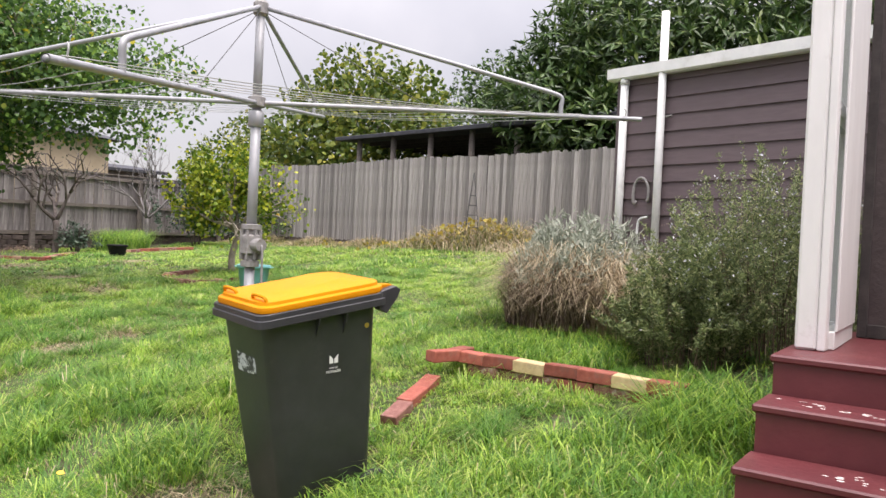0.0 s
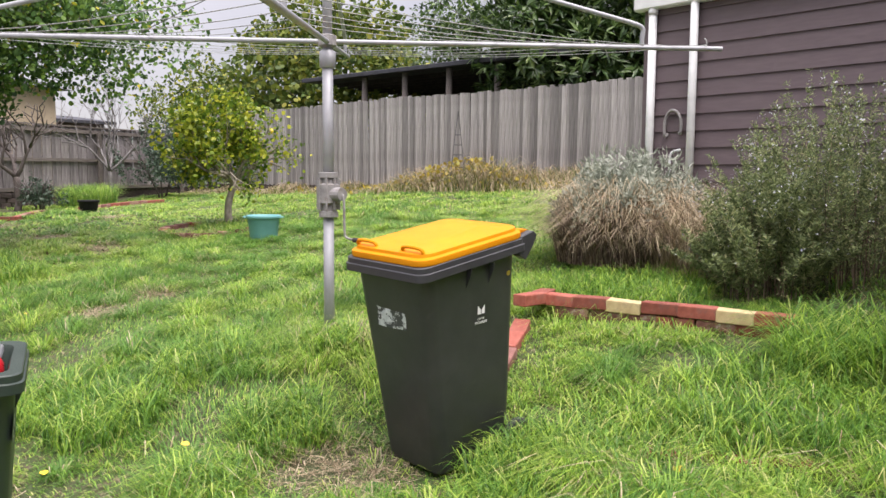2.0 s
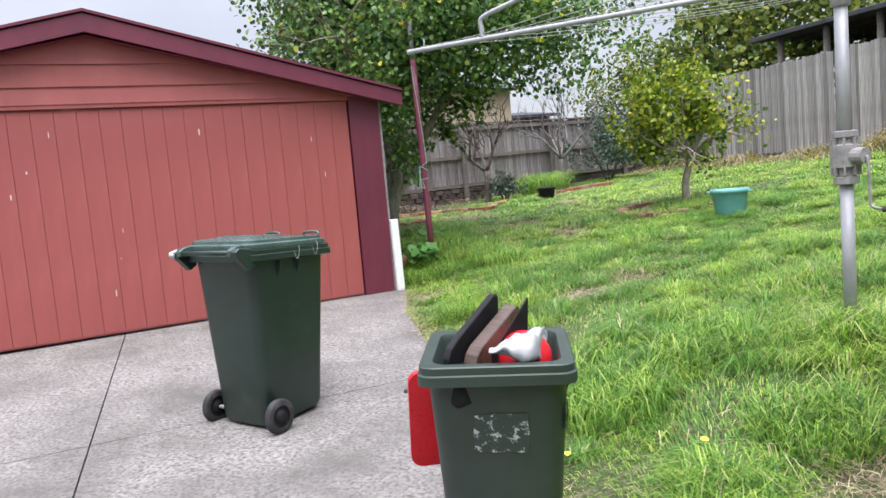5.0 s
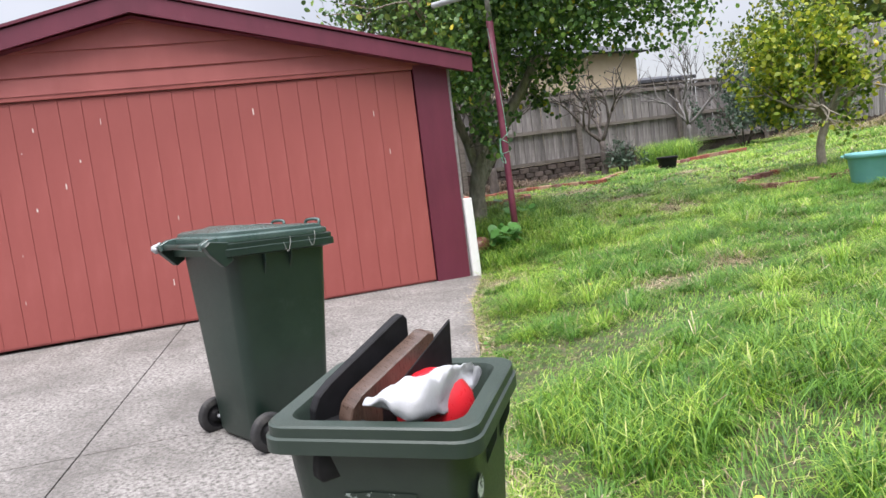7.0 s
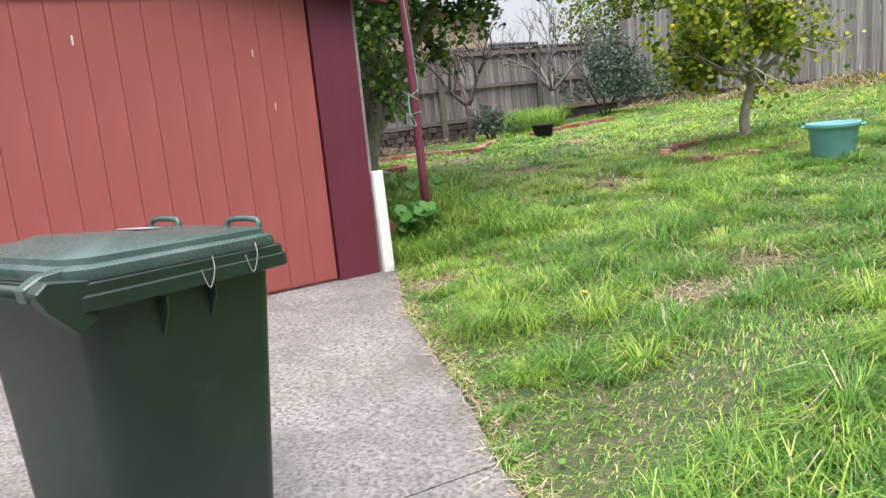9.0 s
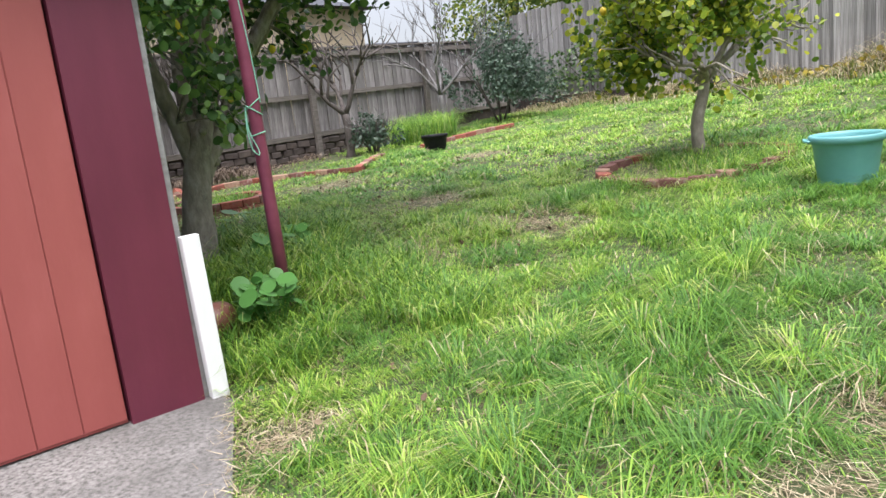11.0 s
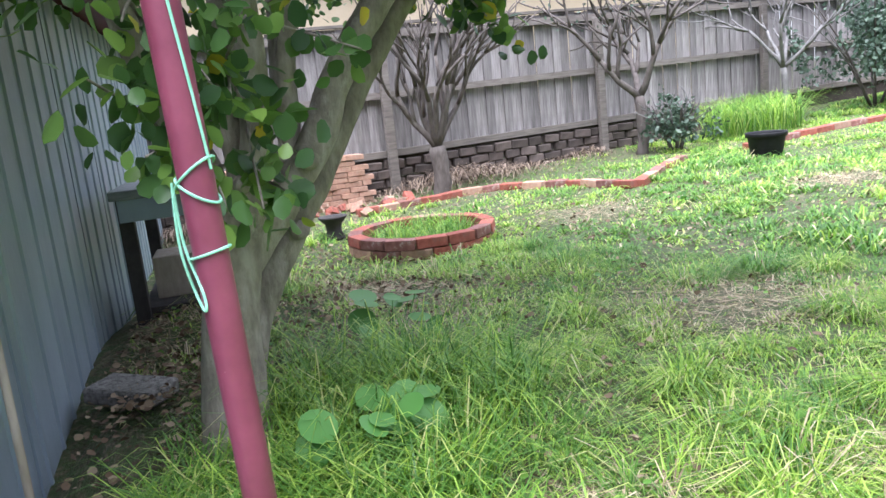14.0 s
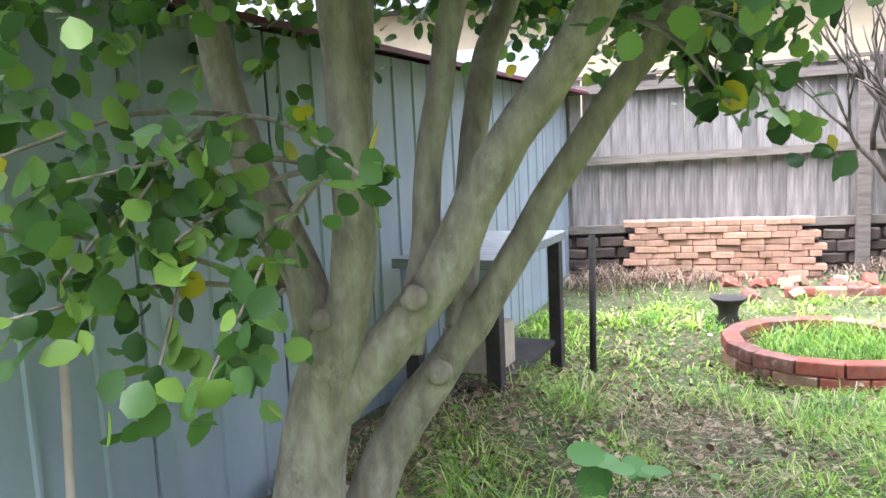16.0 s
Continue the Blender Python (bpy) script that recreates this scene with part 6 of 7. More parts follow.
    # straw lying on the bare patches
    for cx, cy, r in BARE:
        n = int(4200 * r)
        a, q = rng.uniform(0, 2 * np.pi, n), r * 1.05 * rng.random(n) ** 0.7
        x, y = cx + q * np.cos(a), cy + q * np.sin(a)
        ok = lawn_mask(x, y)
        x, y = x[ok], y[ok]
        pos = np.stack([x, y, land(x, y) + rng.uniform(0.004, 0.03, len(x))], -1)
        axis = rng.normal(size=(len(x), 3)) * (1, 1, 0.12)
        straw.append(scatter((np.array([(-0.02, 0, 0), (0.02, 0, 0), (0.012, 1, 0)]), np.array([(0, 1, 2)])), pos, rng.uniform(0.02, 0.1, len(x)), axis, np.tile((0, 0, 1.0), (len(x), 1)) + rng.normal(size=(len(x), 3)) * 0.3))
    # dry fringe along the concrete
    for (x0, y0), (x1, y1) in zip(DRIVE_EDGE[:8], DRIVE_EDGE[1:9]):
        n = int(420 * math.hypot(x1 - x0, y1 - y0))
        t = rng.random(n)
        x, y = x0 + (x1 - x0) * t + rng.normal(0.03, 0.045, n), y0 + (y1 - y0) * t + rng.normal(0.03, 0.045, n)
        pos = np.stack([x, y, np.maximum(land(x, y), paving(x, y)) + rng.uniform(0.002, 0.02, n)], -1)
        straw.append(scatter((np.array([(-0.025, 0, 0), (0.025, 0, 0), (0.012, 1, 0)]), np.array([(0, 1, 2)])), pos, rng.uniform(0.03, 0.11, n), rng.normal(size=(n, 3)) * (1, 1, 0.25), np.tile((0, 0, 1.0), (n, 1)) + rng.normal(size=(n, 3)) * 0.3))
    for name, bag, mat, label in (("lawn_grass", lots, M_GRASS, "bright green uncut lawn grass"), ("long_grass", dark, M_GRASS_DARK, "darker green long grass among the lawn"), ("dry_grass", straw, M_STRAW, "dry straw and dead grass lying on the lawn")):
        tagged(new(name, arrays_mesh(name, *join(*bag), mat)), label, "grass", kind="stuff")
    # clover and broad-leaved weeds
    n = 5200
    x, y = rng.uniform(-9, 1, n), rng.uniform(3, 12.5, n)
    ok = lawn_mask(x, y) & (wave(x, y, 2.4, 77) > 0.55)
    x, y = x[ok], y[ok]
    pos = np.stack([x, y, land(x, y) + rng.uniform(0.01, 0.07, len(x))], -1)
    v, f = scatter(OVAL, pos, rng.uniform(0.015, 0.04, len(x)), rng.normal(size=(len(x), 3)) * (1, 1, 0.3), np.tile((0, 0, 1.0), (len(x), 1)) + rng.normal(size=(len(x), 3)) * 0.4)
    tagged(new("lawn_weeds", arrays_mesh("lawn_weeds", v, f, M_GRASS_DARK)), "small broad-leaved weeds growing through the lawn", "weeds", kind="stuff")
    # fallen leaves
    n = 2000
    x = np.concatenate([rng.normal(-7.9, 0.6, n), rng.normal(-9.2, 0.8, n), rng.uniform(-11.5, -5, n)])
    y = np.concatenate([rng.normal(9.8, 0.6, n), rng.normal(11.2, 0.7, n), rng.uniform(8, 15, n)])
    ok = lawn_mask(x, y) | ((np.hypot(x + 7.9, y - 9.4) < 1.1))
    gy2 = (x - GARAGE_AT.x) * GARAGE_DIR.x + (y - GARAGE_AT.y) * GARAGE_DIR.y
    ok &= gy2 > 0.4
    x, y = x[ok], y[ok]
    pos = np.stack([x, y, land(x, y) + rng.uniform(0.015, 0.04, len(x)) + 0.1 * np.exp(-((x + 7.85) ** 2 + (y - 9.3) ** 2) / 0.4)], -1)
    v, f = scatter(OVAL, pos, rng.uniform(0.016, 0.042, len(x)), rng.normal(size=(len(x), 3)) * (1, 1, 0.3), np.tile((0, 0, 1.0), (len(x), 1)) + rng.normal(size=(len(x), 3)) * 0.45)
    tagged(new("leaf_litter", arrays_mesh("leaf_litter", v, f, M_LITTER)), "brown fallen leaves scattered under the tree", "leaves", kind="stuff")


lawn()


# ---- trees ----
def grow(bm, rnd, p, d, length, r, depth, tips, bend=0.35, split=(2, 3), spread=0.6, lift=0.15, shrink=0.72, segs=7):
    """A limb that curves, thins and divides; ends are gathered in tips."""
    pts, q = [Vector(p)], Vector(d).normalized()
    n = 4
    for _ in range(n):
        q = (q + Vector((rnd.uniform(-1, 1), rnd.uniform(-1, 1), rnd.uniform(-1, 1))) * bend * 0.4 + Vector((0, 0, lift * 0.3))).normalized()
        pts.append(pts[-1] + q * length / n)
    tube(bm, pts, [r * (1 - 0.38 * i / n) for i in range(n + 1)], max(4, segs), True)
    if depth == 0:
        tips.append((pts[2], pts[-1]))
        return
    for k in range(rnd.randint(*split)):
        a = rnd.uniform(0, 2 * math.pi)
        side = q.orthogonal().normalized()
        side.rotate(Matrix.Rotation(a, 3, q))
        nd = (q + side * rnd.uniform(0.6, 1.3) * spread + Vector((0, 0, lift))).normalized()
        grow(bm, rnd, pts[-1] if k == 0 else pts[rnd.randint(2, n)], nd, length * rnd.uniform(0.6, 0.95) * shrink / 0.72, r * 0.62, depth - 1, tips, bend, split, spread, lift, shrink, segs - 1)


def tip_cloud(rng, tips, per, jitter):
    a = np.array([t[0] for t in tips])
    b = np.array([t[1] for t in tips])
    k = rng.integers(0, len(tips), per * len(tips))
    t = rng.random((len(k), 1)) * 1.1
    return a[k] + (b[k] - a[k]) * t + rng.normal(size=(len(k), 3)) * jitter


def shade_tree():
    """Many-stemmed tree beside the garage, which the camera walks up to."""
    rnd, rng = random.Random(5), np.random.default_rng(5)
    t = thing("shade_tree", pose(-7.1, 9.65, 0.45), "many-stemmed grey-barked tree with round green leaves beside the garage", "tree")
    o = Vector((7.1, -9.65, -0.45))
    tips = []
    stems = (
        ([(-7.42, 9.58, 0.42), (-7.41, 9.61, 0.85), (-7.40, 9.66, 1.2), (-7.38, 9.73, 1.45), (-7.35, 9.79, 1.62), (-7.33, 9.81, 1.9), (-7.31, 9.80, 2.25), (-7.25, 9.75, 2.8)], [0.15, 0.108, 0.094, 0.08, 0.06, 0.053, 0.048, 0.04]),
        ([(-7.40, 9.70, 1.25), (-7.38, 9.87, 1.44), (-7.35, 10.0, 1.6), (-7.32, 10.11, 1.8), (-7.27, 10.22, 2.0), (-7.2, 10.36, 2.2), (-6.95, 10.7, 2.8)], [0.06, 0.066, 0.063, 0.06, 0.055, 0.052, 0.04]),
        ([(-7.58, 9.64, 0.42), (-7.60, 9.75, 0.8), (-7.60, 9.87, 1.08), (-7.57, 10.02, 1.3), (-7.53, 10.13, 1.46), (-7.48, 10.27, 1.68), (-7.42, 10.41, 1.93), (-7.33, 10.58, 2.18), (-7.1, 10.95, 2.8)], [0.11, 0.078, 0.068, 0.06, 0.053, 0.045, 0.04, 0.037, 0.03]),
        ([(-7.42, 9.68, 1.35), (-7.47, 9.66, 1.6), (-7.49, 9.57, 1.85), (-7.50, 9.49, 2.1), (-7.55, 9.35, 2.8)], [0.055, 0.058, 0.056, 0.052, 0.04]),
        ([(-7.42, 9.93, 1.42), (-7.43, 9.99, 1.7), (-7.43, 10.02, 1.95), (-7.42, 10.08, 2.25), (-7.4, 10.25, 2.9)], [0.045, 0.042, 0.039, 0.037, 0.032]),
        ([(-7.55, 10.1, 1.45), (-7.68, 10.15, 1.8), (-7.75, 10.25, 2.3), (-8.0, 10.6, 2.9)], [0.05, 0.046, 0.042, 0.035]),
        ([(-7.40, 9.75, 1.5), (-7.5, 9.8, 1.9), (-7.5, 9.85, 2.4), (-7.6, 9.8, 3.0)], [0.045, 0.045, 0.042, 0.035]))
    for pts, rad in stems:
        bm = bmesh.new()
        path = catmull([Vector(p) + o for p in pts], 4)
        rr = [rad[min(i // 4, len(rad) - 1)] + (rad[min(i // 4 + 1, len(rad) - 1)] - rad[min(i // 4, len(rad) - 1)]) * (i % 4) / 4 for i in range(len(path))]
        path2 = [path[i].lerp(path[i + 1], j / 4) for i in range(len(path) - 1) for j in range(4)] + [path[-1]]
        rr2 = [rr[i] + (rr[i + 1] - rr[i]) * j / 4 for i in range(len(rr) - 1) for j in range(4)] + [rr[-1]]
        tube(bm, path2, rr2, 30)
        for v in bm.verts:
            q = noise.noise(Vector((v.co.x * 30, v.co.y * 30, v.co.z * 5)))
            v.co += Vector((0.8, -0.6, 0)) * (abs(q) * 0.007)
            w = noise.noise(v.co * 5.5) * 0.012 + noise.noise(Vector((v.co.x * 14, v.co.y * 14, v.co.z * 3))) * 0.006
            v.co += Vector((w, w * 0.6, 0))
        d = (path[-1] - path[-4]).normalized()
        for k in range(3):
            nd = (d + Vector((rnd.uniform(-1, 1), rnd.uniform(-1, 1), rnd.uniform(-0.2, 0.7))) * 0.75).normalized()
            grow(bm, rnd, path[-1], nd, 0.75, rad[-1] * 0.75, 3, tips, 0.4, (2, 3), 0.75, 0.02, 0.74, 8)
        part("stem", bm, M_TRUNK, t, "", True)
    # knots where limbs were cut
    for x, y, z, r in ((-7.5, 10.02, 1.33, 0.04), (-7.31, 9.7, 1.55, 0.03), (-7.27, 9.95, 1.6, 0.035), (-7.5, 9.62, 0.8, 0.035)):
        bm = bmesh.new()
        bmesh.ops.create_icosphere(bm, subdivisions=2, radius=r)
        for v in bm.verts:
            v.co *= 1 + 0.35 * noise.noise(v.co * 30)
        part("knot", bm, M_TRUNK, t, "", True, Matrix.Translation(Vector((x, y, z)) + o))
    pos = tip_cloud(rng, tips, 50, 0.17)
    keep = pos[:, 2] > 1.2
    pos = pos[keep]
    lumps = np.array([(-7.2, 10.2, 3.4, 1.25), (-6.3, 10.6, 3.2, 1.0), (-7.7, 11.0, 3.5, 0.75), (-6.6, 9.6, 3.5, 0.9), (-8.3, 9.6, 2.9, 0.7), (-7.4, 9.3, 3.1, 0.75), (-5.6, 10.9, 3.0, 0.75), (-4.9, 11.1, 3.4, 0.75), (-6.9, 8.9, 2.8, 0.4), (-6.85, 8.95, 2.2, 0.3), (-7.5, 10.9, 2.45, 0.4), (-6.2, 11.4, 3.9, 1.0), (-7.0, 10.0, 4.6, 1.2), (-6.95, 9.35, 2.45, 0.36), (-6.8, 9.7, 2.8, 0.5), (-6.3, 10.1, 2.75, 0.45), (-5.95, 10.4, 3.0, 0.6), (-5.3, 10.7, 3.5, 0.6), (-5.6, 10.3, 3.35, 0.55), (-6.6, 10.5, 2.45, 0.35), (-8.3, 10.1, 4.2, 1.1), (-8.9, 10.9, 3.7, 1.0), (-7.7, 9.8, 4.9, 1.0), (-8.1, 9.5, 3.5, 0.7), (-8.6, 10.9, 2.8, 0.65), (-9.2, 11.4, 2.9, 0.7), (-8.3, 10.3, 2.75, 0.45)])
    n = 36000
    share = lumps[:, 3] ** 2 * np.where(lumps[:, 0] > -6.4, 0.55, 1.0)
    k = rng.choice(len(lumps), n, p=share / share.sum())
    d = unit(rng.normal(size=(n, 3)))
    r = lumps[k, 3] * rng.random(n) ** 0.4 * (1 + 0.25 * np.sin(6 * d[:, 0] + k) * np.cos(5 * d[:, 2] + 2 * k))
    pos = np.concatenate([pos, lumps[k, :3] + d * r[:, None] * (1, 1, 0.8) + np.array(o)])
    v, f = leaves(rng, OVAL, pos, 0.062, 0.7, 0.5)
    crown = new("crown", arrays_mesh("crown", v, f, M_LEAF_ROUND))
    crown.parent = t
    # low leafy twigs within arm's reach
    low = []
    hang = ((-7.4, 9.5, 2.1), (-7.42, 9.6, 1.62), (-7.35, 9.75, 1.95))
    ends = [(-6.8, 9.18, 2.0), (-6.78, 9.17, 1.7), (-6.8, 9.3, 1.95), (-6.82, 9.38, 1.86), (-6.84, 9.52, 2.02), (-6.84, 9.44, 1.8), (-6.86, 9.4, 1.52), (-6.86, 9.6, 1.54), (-6.84, 9.58, 1.66), (-6.82, 9.26, 1.76), (-6.8, 9.08, 1.88), (-6.86, 9.5, 1.52), (-6.8, 9.86, 1.92), (-7.05, 10.7, 2.05), (-7.15, 10.95, 1.98), (-7.2, 10.75, 2.12), (-7.1, 10.85, 2.2)]
    for i, end in enumerate(ends):
        start = (-7.3, 10.55, 2.3) if end[1] > 10.2 else hang[i % 3]
        bm = bmesh.new()
        a, b = Vector(start) + o, Vector(end) + o
        path = catmull([a, a.lerp(b, 0.5) + Vector((0, 0, 0.04)), b], 4)
        tube(bm, path, [0.009 - 0.006 * i / (len(path) - 1) for i in range(len(path))], 6)
        part("twig", bm, M_TRUNK, t, "", True)
        for p in path[5:]:
            for _ in range(7):
                low.append(np.array(p) + rng.normal(size=3) * 0.045)
    v, f = leaves(rng, OVAL, np.array(low), 0.067, 0.3, 0.6, np.array((0.45, -0.3, -0.1)))
    lowc = new("low_leaves", arrays_mesh("low_leaves", v, f, M_LEAF_ROUND))
    lowc.parent = t


shade_tree()


def lemon_tree():
    rnd, rng = random.Random(8), np.random.default_rng(8)
    z = ground_z(-4.31, 12.43)
    t = thing("lemon_tree", pose(-4.31, 12.43, z - 0.03), "small lemon tree with yellow-green leaves and a few lemons", "tree")
    tips = []
    bm = bmesh.new()
    path = catmull([(0, 0, 0), (-0.02, 0, 0.3), (0.04, 0, 0.55), (0.06, 0, 0.68)], 4)
    tube(bm, path, [0.058 - 0.016 * i / (len(path) - 1) for i in range(len(path))], 12)
    for k in range(7):
        a = 2 * math.pi * k / 7 + 0.3
        grow(bm, rnd, path[-2], (math.cos(a) * 0.9, math.sin(a) * 0.9, 0.6 if k % 2 else 1.1), 0.4, 0.034, 3, tips, 0.5, (2, 3), 0.75, 0.0, 0.72, 7)
    part("trunk", bm, M_TRUNK, t, "", True)
    n = 12500
    d = unit(rng.normal(size=(n, 3)))
    lump = 1 + 0.16 * np.sin(5 * d[:, 0] + 2 * d[:, 2]) * np.cos(6 * d[:, 1] + 3 * d[:, 2] + 1) + 0.1 * np.sin(11 * d[:, 1] + 7 * d[:, 0])
    r = (rng.random(n) ** 0.4) * lump
    pos = np.stack([-0.18 + d[:, 0] * 0.78 * r, d[:, 1] * 0.8 * r, 1.24 + d[:, 2] * np.where(d[:, 2] > 0, 0.74, 0.7) * r], -1)
    pos = pos[(pos[:, 2] > 1.0) | (np.hypot(pos[:, 0], pos[:, 1]) > 0.45)]
    pos = pos[wave(pos[:, 0] * 3 + pos[:, 2] * 2, pos[:, 1] * 3 - pos[:, 2] * 2, 2.0, 4) > 0.4]
    pos = np.concatenate([pos, tip_cloud(rng, tips, 9, 0.1)])
    v, f = leaves(rng, OVAL, pos, 0.062, 0.6, 0.3)
    c = new("crown", arrays_mesh("crown", v, f, M_LEAF_LEMON))
    c.parent = t
    for _ in range(6):
        a, q = rnd.uniform(0, 6.28), rnd.uniform(0.66, 0.78)
        bm = bmesh.new()
        lathe(bm, [(0.0, -0.042), (0.012, -0.036), (0.028, -0.015), (0.03, 0.005), (0.02, 0.03), (0.0, 0.04)], 12)
        part("lemon", bm, M_LEMON, t, "", True, pose(math.cos(a) * q, math.sin(a) * q, 1.3 + rnd.uniform(-0.5, 0.5), rnd.uniform(-30, 30), 0, 0))


lemon_tree()


def bare_tree(x, y, h, seed, label, material=M_TWIG, depth=4, spread=0.55, leafy=0, lean=(0, 0), n_stem=3, r=0.075, fork=0.3):
    rnd, rng = random.Random(seed), np.random.default_rng(seed)
    t = thing("bare_tree", pose(x, y, ground_z(x, y) - 0.05), label, "tree", "bare trees along the fence")
    tips, bm = [], bmesh.new()
    path = [Vector((0, 0, 0)), Vector((lean[0] * 0.4 + 0.03, lean[1] * 0.4, h * fork * 0.5)), Vector((lean[0], lean[1], h * fork))]
    tube(bm, catmull(path, 3), [r * 1.25, r * 1.05, r * 0.95, r * 0.9, r * 0.9, r * 0.95, r * 0.9], 12)
    for v in bm.verts:
        v.co += Vector((1, 0.7, 0)) * noise.noise(v.co * 9) * r * 0.25
    part("trunk", bm, material, t, "", True)
    for k in range(n_stem):
        a = 2 * math.pi * k / n_stem + rnd.uniform(-0.4, 0.4)
        bm = bmesh.new()
        grow(bm, rnd, path[-1] - Vector((0, 0, 0.12 * r)), (math.cos(a) * spread * 1.2, math.sin(a) * spread * 1.2, 1.0), h * 0.27, r * (0.62 if n_stem < 7 else 0.4), depth, tips, 0.45, (2, 3), spread, 0.12, 0.72, 7)
        part("limb", bm, material, t, "", True)
    if leafy:
        v, f = leaves(rng, SMALL, tip_cloud(rng, tips, leafy, 0.05), 0.05)
        c = new("sparse_leaves", arrays_mesh("sparse_leaves", v, f, M_LEAF_BUSH))
        c.parent = t


bare_tree(-10.95, 14.2, 2.6, 21, "leafless dark-stemmed shrub tree in front of the fence", depth=3, spread=0.42, n_stem=9, r=0.1, fork=0.22)
bare_tree(-9.95, 16.75, 2.5, 22, "gnarled bare tree with crooked limbs by the fence", depth=3, spread=0.85, n_stem=3, r=0.075, leafy=2)
bare_tree(-9.2, 19.3, 2.6, 23, "grey twiggy dead shrub near the fence corner", M_LICHEN, 4, 0.6, 0, n_stem=5, r=0.05)


def leaf_shrub(name, x, y, rx, ry, h, n, template, size, mat, label, seed, base=0.0, stems=6, up=0.5, stem_mat=M_TWIG, cat="shrub"):
    rnd, rng = random.Random(seed), np.random.default_rng(seed)
    t = thing(name, pose(x, y, ground_z(x, y) - 0.03), label, cat)
    for k in range(stems):
        bm = bmesh.new()
        a = 2 * math.pi * k / stems + rnd.uniform(-0.4, 0.4)
        tube(bm, catmull([(0.05 * math.cos(a), 0.05 * math.sin(a), 0), (rx * 0.35 * math.cos(a), ry * 0.35 * math.sin(a), h * 0.45), (rx * 0.7 * math.cos(a), ry * 0.7 * math.sin(a), h * 0.8)], 3), [0.02, 0.018, 0.016, 0.014, 0.012, 0.009, 0.006], 6)
        part("stem", bm, stem_mat, t, "", True)
    d = unit(rng.normal(size=(n, 3)))
    d[:, 2] = np.abs(d[:, 2]) * 1.0 - 0.25 * rng.random(n)
    lump = 1 + 0.2 * np.sin(4 * d[:, 0] + 3 * d[:, 2] + seed) * np.cos(5 * d[:, 1] + seed) + 0.12 * np.sin(12 * d[:, 0] + 9 * d[:, 1])
    r = rng.random(n) ** 0.35 * lump
    pos = np.stack([d[:, 0] * rx * r, d[:, 1] * ry * r, base + np.clip(0.3 * h + d[:, 2] * h * 0.72 * r, 0.02, None)], -1)
    pos = pos[wave(pos[:, 0] * 2.4 / rx + pos[:, 2], pos[:, 1] * 2.4 / ry - pos[:, 2] * 2, 1.8, seed) > 0.42]
    v, f = leaves(rng, template, pos, size, up, 0.1)
    c = new("foliage", arrays_mesh("foliage", v, f, mat))
    c.parent = t
    bm = bmesh.new()
    for _ in range(14):
        a, q = rnd.uniform(0, 6.28), rnd.uniform(0.3, 0.9)
        grow(bm, rnd, (0.4 * q * rx * math.cos(a), 0.4 * q * ry * math.sin(a), h * 0.35), (q * math.cos(a), q * math.sin(a), 0.9), h * 0.42, 0.011, 1, [], 0.6, (2, 3), 0.6, 0.05, 0.72, 5)
    part("dead_spray", bm, M_LICHEN, t, "", True)
    return t


leaf_shrub("dark_shrub", -8.3, 20.2, 1.25, 1.1, 1.9, 8200, SMALL, 0.085, M_LEAF_BUSH, "dense blue-green leafy shrub in the fence corner", 31)
leaf_shrub("dark_shrub", -9.6, 16.95, 0.48, 0.4, 0.75, 1500, SMALL, 0.075, M_LEAF_BUSH, "small blue-green shrub at the foot of the bare tree", 32)
leaf_shrub("dark_shrub", -6.6, 22.0, 1.2, 0.9, 1.3, 3000, SMALL, 0.1, M_LEAF_DARK, "dark green low shrub along the back fence", 33)


